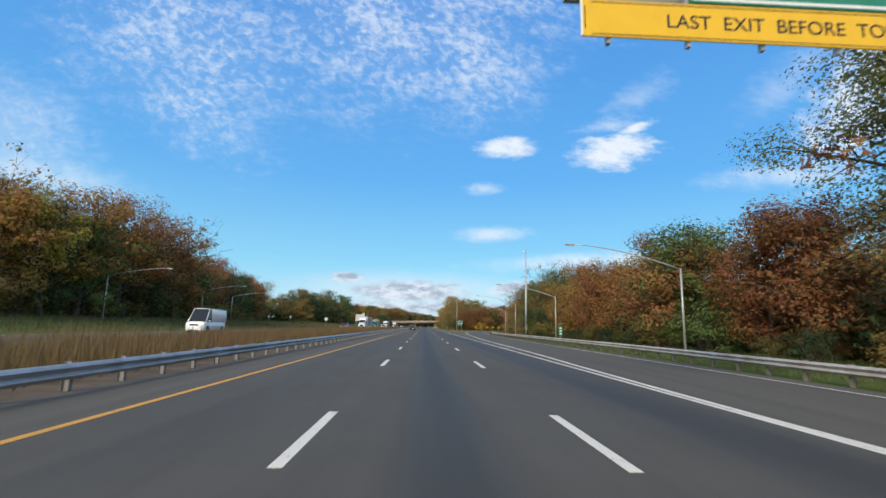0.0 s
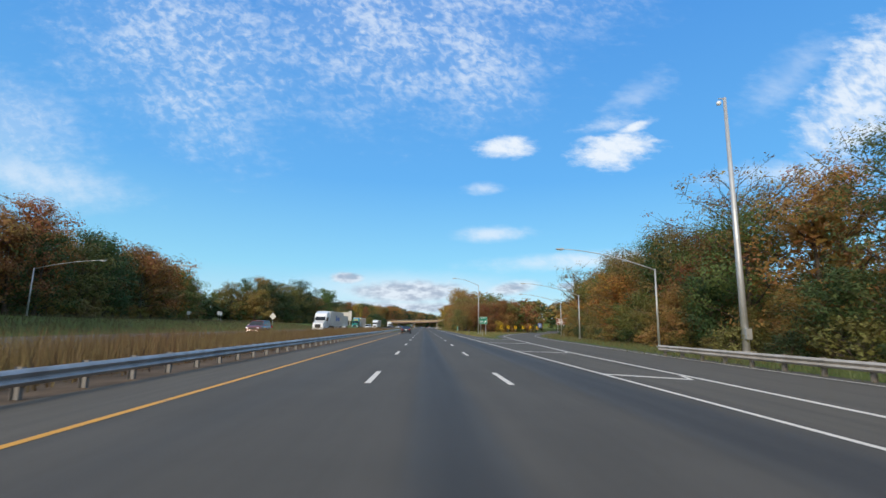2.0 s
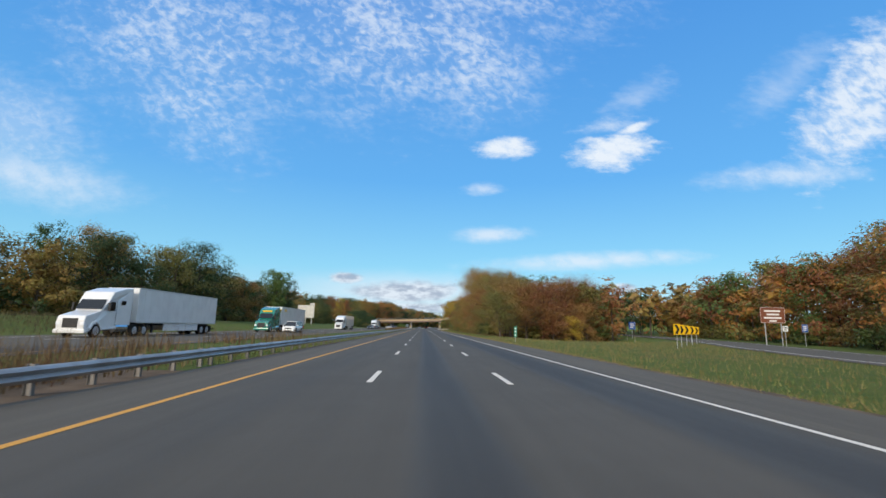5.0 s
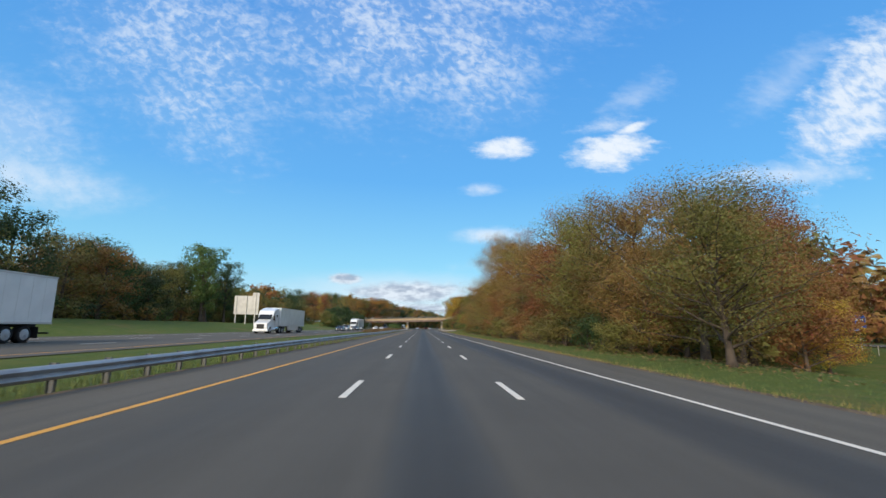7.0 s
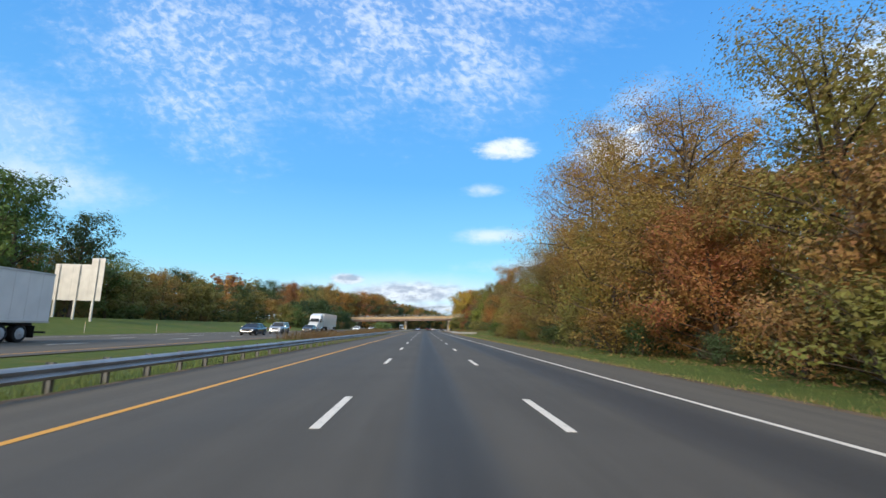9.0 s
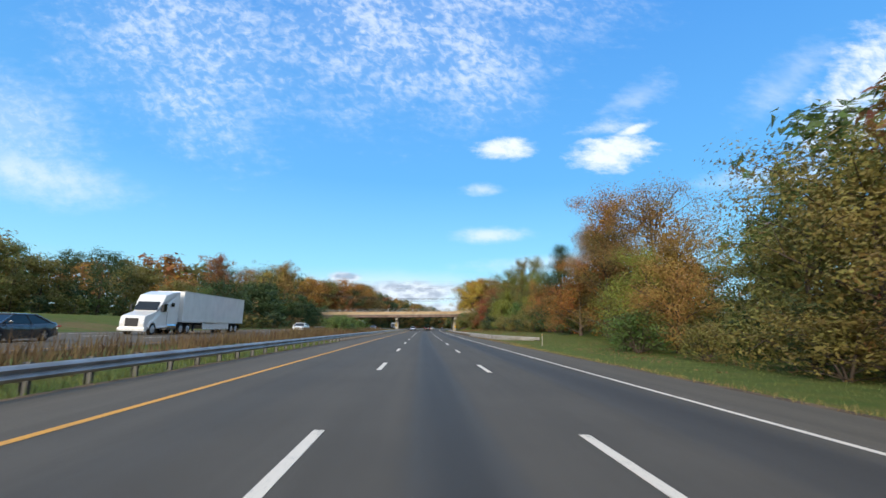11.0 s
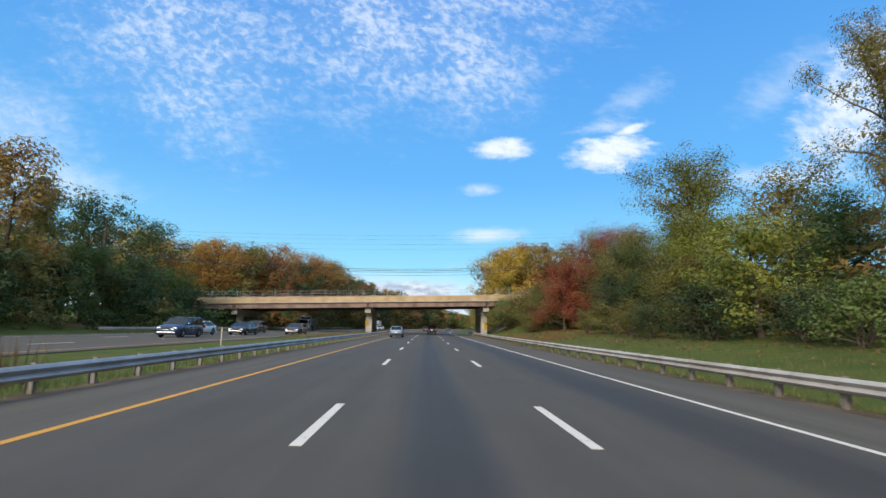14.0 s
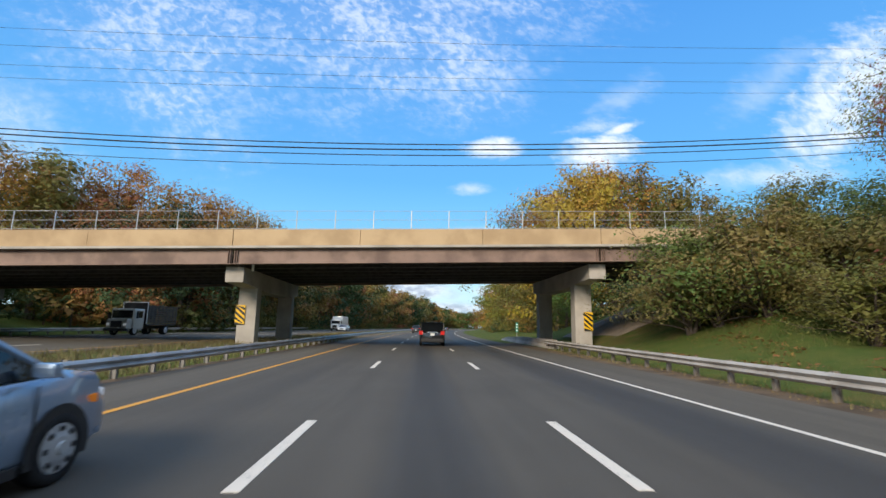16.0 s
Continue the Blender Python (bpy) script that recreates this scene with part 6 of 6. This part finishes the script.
def car(kind, label, body, o, s, oncoming=False, z=0.0, hub=None, lit=False, category="car", name="car"):
    c = CARS[kind]
    l, w, h, belt = c["l"], c["w"] / 2, c["h"], c["belt"]
    t = thing(name, label, category, "traffic", m=at_pose(o, s, z, 180 if oncoming else 0))
    half = l / 2
    # lower body: rings from tail to nose
    table = [(-half, 0.80, 0.36, c["tail"] - 0.20), (-half + 0.05, 0.90, 0.30, c["tail"] - 0.05), (-half + 0.30, 0.97, 0.24, c["tail"]), (c["yb"] + 0.1 if c["yb"] > -half + 0.45 else -half + 0.45, 0.985, 0.22, max(belt, c["tail"] - 0.01)),
             (-0.6, 1.0, 0.20, belt), (0.6, 1.0, 0.20, belt), (c["yf"], 0.985, 0.21, c["hood"] + 0.02), ((c["yf"] + half) / 2 + 0.1, 0.96, 0.22, c["hood"] - 0.04), (half - 0.30, 0.93, 0.24, c["hood"] - 0.11), (half - 0.08, 0.88, 0.28, c["hood"] - 0.24), (half, 0.76, 0.34, c["hood"] - 0.40)]
    rows = []
    for y, f, z0, z1 in table:
        k, m = w * f, (z0 + z1) / 2
        rows.append([(-k * 0.90, y, z0), (-k * 0.985, y, z0 + 0.10), (-k, y, m), (-k * 0.985, y, z1 - 0.10), (-k * 0.90, y, z1 - 0.02), (-k * 0.5, y, z1 + 0.012), (k * 0.5, y, z1 + 0.012), (k * 0.90, y, z1 - 0.02), (k * 0.985, y, z1 - 0.10), (k, y, m), (k * 0.985, y, z0 + 0.10), (k * 0.90, y, z0)])
    b = part("body", loft(rows), body, t, smooth=True)
    # cabin: glass box with a roof and pillars
    gb, gt = w * 0.93, w * (0.78 if kind not in ("van", "boxy") else 0.86)
    yb, y1, y2, yf = c["yb"], c["y1"], c["y2"], c["yf"]
    zr = h - 0.05
    bt = belt - 0.03
    if kind == "van":
        part("cargo_body", loft([[(-w * 0.96, y, belt - 0.2), (-w * 0.97, y, zr - 0.6), (-w * 0.86, y, zr - 0.06), (-w * 0.5, y, zr + 0.04), (w * 0.5, y, zr + 0.04), (w * 0.86, y, zr - 0.06), (w * 0.97, y, zr - 0.6), (w * 0.96, y, belt - 0.2)] for y in (-half + 0.03, -half + 0.2, 0.9)]), body, t, smooth=True)
    foot = [(-gb, yb, bt), (gb, yb, bt), (gb, yf, bt + 0.01), (-gb, yf, bt + 0.01)]
    roof = [(-gt, y1, zr), (gt, y1, zr), (gt * 0.97, y2, zr), (-gt * 0.97, y2, zr)]
    part("rear_window", raw_mesh("rear_window", [foot[0], foot[1], roof[1], roof[0]], [(0, 1, 2, 3)], GLASS), None, t)
    part("windscreen", raw_mesh("windscreen", [foot[3], foot[2], roof[2], roof[3]], [(3, 2, 1, 0)], GLASS), None, t)
    for q in (1, -1):
        v = [(q * abs(p[0]), p[1], p[2]) for p in (foot[1], foot[2], roof[2], roof[1])]
        part("side_window", raw_mesh("side_window", v, [(0, 1, 2, 3) if q > 0 else (3, 2, 1, 0)], GLASS), None, t)
    cap = loft([[(-gt * 1.03, y, zr - 0.03), (-gt * 0.96, y, zr + 0.025), (-gt * 0.5, y, zr + u), (gt * 0.5, y, zr + u), (gt * 0.96, y, zr + 0.025), (gt * 1.03, y, zr - 0.03)] for y, u in ((y1 - 0.12, 0.03), (y1 + 0.15, 0.05), ((y1 + y2) / 2, 0.055), (y2 - 0.1, 0.05), (y2 + 0.05, 0.025))])
    part("roof", cap, body, t, smooth=True)
    for q in (1, -1):
        for a, d, r in ((foot[1], roof[1], 0.06), (foot[2], roof[2], 0.035)):
            part("pillar", tube([(q * abs(a[0]), a[1], a[2] - 0.03), (q * abs(d[0]), d[1], d[2])], [r, r * 0.9], 6), body, t)
        for f in (0.30, 0.66) if kind in ("suv", "boxy", "minivan") else (0.45,):
            a = [p + (r - p) * f for p, r in zip(foot[1], foot[2])]
            d = [p + (r - p) * f for p, r in zip(roof[1], roof[2])]
            part("pillar", tube([(q * (abs(a[0]) + 0.004), a[1], a[2] - 0.03), (q * (abs(d[0]) + 0.004), d[1], d[2])], [0.032, 0.03], 6), DARK_TRIM, t)
        mir = box((-0.095, -0.06, -0.06), (0.095, 0.06, 0.065), 0.04)
        part("mirror", mir, body, t, m=Matrix.Translation((q * (w + 0.10), yf - 0.42, belt + 0.06)))
        # wheel arches, wheels, door seams, handles
        for y in (c["wb"], -c["wb"]):
            arch = bmesh.new()
            ring = [(y + (c["r"] + 0.07) * math.cos(a), c["r"] + (c["r"] + 0.07) * math.sin(a)) for a in [math.pi * i / 12 for i in range(13)]] + [(y - c["r"] - 0.05, 0.2), (y + c["r"] + 0.05, 0.2)]
            arch.faces.new([arch.verts.new((q * (w + 0.004), yy, zz)) for yy, zz in ring])
            part("wheel_arch", arch, DARK_TRIM, t)
            wheel(t, q * (w - 0.085), y, c["r"], 0.20, hub, "covered_wheel" if hub else "wheel")
        for y in (c["yf"] - 0.35, (c["yf"] + c["yb"]) / 2 - 0.05, c["yb"] + 0.75):
            part("door_seam", box((q * w - 0.004, y - 0.006, 0.34), (q * w + 0.004, y + 0.006, belt - 0.08)), DARK_TRIM, t)
        for y in (c["yf"] - 1.2, c["yf"] - 2.2):
            part("door_handle", box((q * w - 0.015, y - 0.09, belt - 0.20), (q * w + 0.02, y + 0.09, belt - 0.165), 0.01), body, t)
        part("sill", box((q * w - 0.03, -c["wb"] + c["r"] + 0.1, 0.18), (q * w + 0.006, c["wb"] - c["r"] - 0.1, 0.27), 0.01), DARK_TRIM, t)
        # lights
        part("tail_light", box((q * w * 0.80 - 0.24, -half - 0.012, c["tail"] - 0.27), (q * w * 0.80 + 0.13, -half + 0.08, c["tail"] - 0.20), 0.02) if kind in ("sedan", "hatch") else box((q * w * 0.86 - 0.20, -half - 0.012, c["tail"] - 0.30), (q * w * 0.86 + 0.09, -half + 0.14, c["tail"] - 0.02), 0.02), BRAKE if lit else TAIL, t, "red tail light")
        part("head_light", box((q * w * 0.68 - 0.17, half - 0.34, c["hood"] - 0.38), (q * w * 0.68 + 0.15, half - 0.055, c["hood"] - 0.235), 0.04), HEAD, t, "clear head light")
    part("rear_bumper", box((-w * 0.90, -half - 0.05, 0.30), (w * 0.90, -half + 0.22, 0.56), 0.05), body if kind == "sedan" else DARK_TRIM, t)
    part("front_bumper", box((-w * 0.82, half - 0.26, 0.26), (w * 0.82, half + 0.03, 0.50), 0.06), body, t)
    part("grille", box((-w * 0.45, half - 0.16, c["hood"] - 0.42), (w * 0.45, half + 0.012, c["hood"] - 0.24), 0.02), DARK_TRIM, t)
    part("lower_grille", box((-w * 0.6, half - 0.1, 0.28), (w * 0.6, half + 0.036, 0.38), 0.01), DARK_TRIM, t)
    pl = part("number_plate", box((-0.16, -half - 0.075, 0.62), (0.16, -half - 0.01, 0.78)) if kind != "boxy" else box((-0.16, -half - 0.03, 0.78), (0.16, -half + 0.05, 0.95)), SIGN_WHITE, t)
    if kind == "boxy":
        part("trim_bar", box((-0.42, -half - 0.035, 0.98), (0.42, -half + 0.05, 1.06), 0.01), CHROME, t, "bright trim bar")
        for q in (1, -1):
            part("roof_rail", tube([(q * w * 0.72, -1.7, h + 0.03), (q * w * 0.72, 0.2, h + 0.03)], [0.025, 0.025], 6), DARK_TRIM, t)
        part("exhaust", tube([(0.5, -half - 0.02, 0.26), (0.5, -half + 0.4, 0.26)], [0.04, 0.04], 8), CHROME, t)
    if kind == "hatch":
        for q in (1, -1):
            part("corner_light", box((q * w * 0.90 - 0.03, half - 0.50, c["hood"] - 0.36), (q * w * 0.90 + 0.055, half - 0.30, c["hood"] - 0.26), 0.02), AMBER, t, "amber corner light")
    if kind == "sedan":
        part("light_band", box((-w * 0.72, -half - 0.008, c["tail"] - 0.27), (w * 0.72, -half + 0.05, c["tail"] - 0.24)), CHROME, t)
    return t


def big_wheels(t, ys, x, r=0.50, pair=True):
    for y in ys:
        for q in (1, -1):
            wheel(t, q * x, y, r, 0.52 if pair else 0.30, HUBCAP)


def tractor(label, o, nose, body, trailer_mark=None, cab_mark=None, z=0.12, trailer_paint=None):
    """A lorry with a sleeper cab and a long box trailer; nose: where its front stands. It comes towards us."""
    t = thing("semi_truck", label, "truck", "lorries", m=at_pose(o, nose, z, 180))
    white = trailer_paint or paint("white", (0.78, 0.78, 0.76), 0.4)
    # the front is y = 0 and the tail y = -21
    side = [(0.0, 0.45), (0.0, 1.30), (-0.15, 1.62), (-1.75, 2.05), (-2.35, 2.95), (-2.75, 3.55), (-4.2, 3.95), (-5.2, 4.02), (-5.2, 0.95), (-4.4, 0.85), (-3.1, 0.60), (-0.6, 0.45)]
    bm = bmesh.new()
    a = [bm.verts.new((-1.18 * (0.86 if y > -1.9 else 1), y, zz)) for y, zz in side]
    b = [bm.verts.new((1.18 * (0.86 if y > -1.9 else 1), y, zz)) for y, zz in side]
    bm.faces.new(a)
    bm.faces.new(b[::-1])
    for i in range(len(side)):
        bm.faces.new((a[i], b[i], b[(i + 1) % len(side)], a[(i + 1) % len(side)]))
    bmesh.ops.recalc_face_normals(bm, faces=bm.faces)
    bmesh.ops.bevel(bm, geom=list(bm.edges), offset=0.11, segments=2, affect="EDGES", profile=0.6)
    cab = part("cab", bm, body, t)
    part("windscreen", raw_mesh("windscreen", [(-1.0, -1.72, 2.17), (1.0, -1.72, 2.17), (0.96, -2.27, 2.92), (-0.96, -2.27, 2.92)], [(0, 1, 2, 3)], GLASS), None, t)
    for q in (1, -1):
        x = q * 1.19
        part("side_window", raw_mesh("side_window", [(x, -2.15, 2.05), (x, -3.05, 2.05), (x, -3.05, 2.75), (x, -2.5, 2.75)], [(0, 1, 2, 3)], GLASS), None, t)
        part("sleeper_window", box((x - 0.01, -4.3, 2.55), (x + 0.012, -3.75, 2.9), 0.01), GLASS, t)
        part("door_seam", box((x - 0.01, -3.2, 0.95), (x + 0.006, -3.18, 2.85)), DARK_TRIM, t)
        part("mirror", box((q * 1.40 - 0.08, -2.05, 2.05), (q * 1.40 + 0.08, -1.95, 2.65), 0.03), DARK_TRIM, t)
        part("mirror_arm", tube([(q * 1.15, -2.1, 2.6), (q * 1.42, -2.0, 2.6)], [0.025, 0.025], 6), DARK_TRIM, t)
        part("head_light", box((q * 0.86 - 0.16, -0.12, 0.92), (q * 0.86 + 0.14, 0.03, 1.16), 0.04), HEAD, t, "clear head light")
        part("fuel_tank", tube([(q * 0.95, -3.3, 0.72), (q * 0.95, -4.8, 0.72)], [0.32, 0.32], 12), CHROME, t)
        part("fender", tube([(q * 1.0, -1.75, 0.62), (q * 1.0, -1.6, 1.0), (q * 1.0, -1.2, 1.18), (q * 1.0, -0.8, 1.0), (q * 1.0, -0.6, 0.62)], [0.13] * 5, 6), body, t)
    part("grille", box((-0.55, -0.12, 0.72), (0.55, 0.02, 1.42), 0.03), DARK_TRIM, t)
    part("front_bumper", box((-1.12, -0.35, 0.32), (1.12, 0.06, 0.62), 0.06), body, t)
    part("chassis", box((-0.45, -8.2, 0.62), (0.45, -0.8, 0.90)), DARK_TRIM, t)
    big_wheels(t, (-1.2,), 0.98, pair=False)
    big_wheels(t, (-5.9, -7.25), 0.93)
    if cab_mark:
        part("cab_lettering", box((-0.75, -2.62, 3.15), (0.75, -2.42, 3.4), 0.02), cab_mark, t, "orange lettering bar")
    # the trailer, coupled on
    r = part("trailer_box", box((-1.3, -21.2, 1.16), (1.3, -5.75, 4.10), 0.035), white, t, "long white box trailer")
    for z0 in (1.12, 4.02):
        for q in (1, -1):
            part("side_rail", box((q * 1.31 - 0.02, -21.2, z0), (q * 1.31 + 0.02, -5.75, z0 + 0.12), 0.01), SIGN_BACK, t)
    for i in range(1, 16):
        for q in (1, -1):
            part("panel_seam", box((q * 1.3 - 0.004, -5.75 - i * 0.97, 1.24), (q * 1.3 + 0.004, -5.75 - i * 0.97 + 0.012, 4.0)), SIGN_BACK, t)
    part("trailer_frame", box((-0.5, -21.0, 0.92), (0.5, -6.2, 1.15)), DARK_TRIM, t)
    for q in (1, -1):
        part("side_skirt", box((q * 1.22 - 0.02, -17.0, 0.42), (q * 1.22 + 0.02, -10.2, 1.14), 0.01), white, t)
        part("landing_leg", box((q * 0.85 - 0.07, -9.1, 0.25), (q * 0.85 + 0.07, -8.9, 1.15)), DARK_TRIM, t)
        part("mud_flap", box((q * 0.93 - 0.28, -20.35, 0.25), (q * 0.93 + 0.28, -20.32, 0.95)), DARK_TRIM, t)
    big_wheels(t, (-18.1, -19.4), 0.93)
    part("rear_guard", box((-1.2, -21.2, 0.5), (1.2, -21.1, 0.62)), DARK_TRIM, t)
    if trailer_mark == "stripe":
        for q in (1, -1):
            x = q * 1.306
            for i, (y0, y1, z0, z1) in enumerate(((-12.6, -11.6, 2.15, 3.35), (-13.5, -12.85, 2.15, 2.95), (-14.0, -13.75, 2.15, 3.35), (-15.0, -14.25, 2.15, 2.95), (-15.9, -15.25, 2.15, 2.95), (-16.4, -16.15, 2.15, 3.2))):
                part("logo_bar", box((x - 0.002, y0, z0), (x + 0.002, y1, z1)), SIGN_BLUE, t)
            for i in range(6):
                a = i * math.pi / 3 + math.pi / 6
                part("logo_ray", box((x - 0.002, -0.06, 0.16), (x + 0.002, 0.06, 0.45)), SIGN_YELLOW, t, m=Matrix.Translation((0, -17.3, 2.75)) @ Matrix.Rotation(a, 4, "X"))
    if trailer_mark == "label":
        for q in (1, -1):
            part("logo_bar", box((q * 1.306 - 0.002, -8.6, 3.35), (q * 1.306 + 0.002, -7.2, 3.75)), SIGN_YELLOW, t)
        part("logo_bar", box((-1.2, -5.755, 3.3), (-0.4, -5.745, 3.7)), SIGN_YELLOW, t)
    return t


def rigid_truck(label, o, s, body, load, stake=False, z=0.12):
    """A short lorry with a square cab and a box or stake body, coming towards us."""
    t = thing("truck", label, "truck", "lorries", m=at_pose(o, s, z, 180))
    part("cab", box((-1.1, 1.6, 0.55), (1.1, 3.3, 2.55), 0.14), body, t)
    part("hood", box((-0.95, 3.2, 0.55), (0.95, 4.1, 1.55), 0.14), body, t)
    part("windscreen", box((-0.95, 3.2, 1.62), (0.95, 3.33, 2.35), 0.03), GLASS, t)
    part("grille", box((-0.5, 4.0, 0.75), (0.5, 4.12, 1.35), 0.02), DARK_TRIM, t)
    part("front_bumper", box((-1.1, 3.9, 0.4), (1.1, 4.2, 0.65), 0.05), DARK_TRIM, t)
    for q in (1, -1):
        part("head_light", box((q * 0.78 - 0.14, 4.0, 0.9), (q * 0.78 + 0.12, 4.13, 1.15), 0.03), HEAD, t)
        part("side_window", box((q * 1.1 - 0.01, 2.0, 1.65), (q * 1.1 + 0.012, 2.95, 2.3), 0.01), GLASS, t)
        part("mirror", box((q * 1.32 - 0.1, 3.1, 1.6), (q * 1.32 + 0.1, 3.2, 2.2), 0.03), DARK_TRIM, t)
    part("chassis", box((-0.45, -4.0, 0.6), (0.45, 3.6, 0.88)), DARK_TRIM, t)
    big_wheels(t, (2.9,), 0.92, 0.46, False)
    big_wheels(t, (-2.3,), 0.88, 0.46)
    if stake:
        part("flat_bed", box((-1.2, -4.1, 0.95), (1.2, 1.4, 1.12), 0.02), load, t)
        for q in (1, -1):
            for i in range(9):
                y = -4.0 + i * 0.66
                part("stake", box((q * 1.16 - 0.03, y - 0.04, 1.1), (q * 1.16 + 0.03, y + 0.04, 3.0)), load, t)
            for i in range(8):
                part("side_board", box((q * 1.19 - 0.015, -4.1, 1.2 + i * 0.225), (q * 1.19 + 0.015, 1.4, 1.36 + i * 0.225)), load, t)
        part("headboard", box((-1.2, 1.30, 1.1), (1.2, 1.38, 3.15)), load, t)
        part("headboard_frame", tube([(-1.2, 1.42, 1.1), (-1.2, 1.42, 3.2), (1.2, 1.42, 3.2), (1.2, 1.42, 1.1)], [0.05] * 4, 6), SIGN_WHITE, t)
    else:
        part("box_body", box((-1.22, -4.2, 0.98), (1.22, 1.45, 3.35), 0.04), load, t)
    return t


BLACK, CHARCOAL, WHITE_CAR, SILVER = paint("black", (0.012, 0.012, 0.014)), paint("charcoal", (0.045, 0.047, 0.05), 0.3, 0.3), paint("white", (0.78, 0.78, 0.76), 0.4), paint("silver", (0.42, 0.43, 0.45), 0.3, 0.6)
PALE_BLUE, NAVY, MAROON, TEAL, CREAM = paint("pale_blue", (0.27, 0.36, 0.48), 0.3, 0.35), paint("dark_blue", (0.025, 0.05, 0.10), 0.3, 0.3), paint("maroon", (0.16, 0.02, 0.02)), paint("teal", (0.008, 0.20, 0.15)), paint("cream", (0.42, 0.41, 0.38), 0.45)
DARK_BOARD = material("dark_stained_boards", (0.045, 0.038, 0.032), 0.8, vary=0.2)

car("boxy", "boxy black sport utility vehicle with lit tail lights", BLACK, 0.85, 550.7, lit=True)
car("sedan", "glossy black sedan driving in the passing lane", BLACK, -3.9, 163.4)
car("suv", "dark grey sport utility vehicle in the passing lane", CHARCOAL, -3.1, 619.0)
car("sedan", "silver sedan far ahead in the passing lane", SILVER, -3.3, 668.0)
car("sedan", "small dark sedan far ahead on the curve", CHARCOAL, 0.5, 700.0)
car("hatch", "pale metallic blue hatchback with grey hubcaps", PALE_BLUE, -4.15, 516.05, hub=HUBCAP)
car("van", "tall white cargo van on the oncoming carriageway", WHITE_CAR, -25.0, 55.0, True, 0.12, category="van", name="van")
car("suv", "maroon sport utility vehicle on the oncoming carriageway", MAROON, -21.3, 127.0, True, 0.12)
tractor("white lorry with a white trailer carrying blue logo bars", -20.9, 158.5, WHITE_CAR, "stripe")
tractor("white lorry with a long plain white trailer", -26.2, 199.0, WHITE_CAR)
tractor("white sleeper lorry with a plain white trailer", -24.6, 299.5, WHITE_CAR)
tractor("teal green lorry with a white trailer and orange labels", -25.2, 237.0, TEAL, "label", SIGN_YELLOW)
tractor("distant white lorry with a white box trailer", -24.8, 396.0, WHITE_CAR)
car("minivan", "white minivan beside a lorry on the oncoming carriageway", WHITE_CAR, -20.6, 237.8, True, 0.12)
car("sedan", "black sedan on the oncoming carriageway beside lawn", BLACK, -21.2, 350.0, True, 0.12)
car("suv", "silver estate car on the oncoming carriageway", SILVER, -21.8, 362.5, True, 0.12)
car("sedan", "dark green sedan on the oncoming carriageway", CHARCOAL, -21.5, 380.0, True, 0.12)
car("sedan", "white sedan half hidden by median weeds", WHITE_CAR, -20.8, 436.0, True, 0.12)
car("suv", "dark blue sport utility vehicle on the oncoming carriageway", NAVY, -21.2, 492.0, True, 0.12)
car("sedan", "white sedan on the oncoming carriageway near the bridge", WHITE_CAR, -24.4, 502.0, True, 0.12)
car("sedan", "black sedan on the oncoming carriageway near the bridge", BLACK, -21.0, 505.5, True, 0.12)
car("suv", "black pickup-like vehicle on the oncoming carriageway", BLACK, -24.7, 519.5, True, 0.12)
car("sedan", "dark sedan in the oncoming carriageway's inner lane", CHARCOAL, -17.2, 513.5, True, 0.12)
rigid_truck("white cab truck with a dark slatted stake body", -28.6, 563.0, CREAM, DARK_BOARD, True)
rigid_truck("distant white box truck on the oncoming carriageway", -22.0, 626.0, WHITE_CAR, WHITE_CAR)
car("sedan", "white sedan following a distant box truck", WHITE_CAR, -19.0, 618.0, True, 0.12)
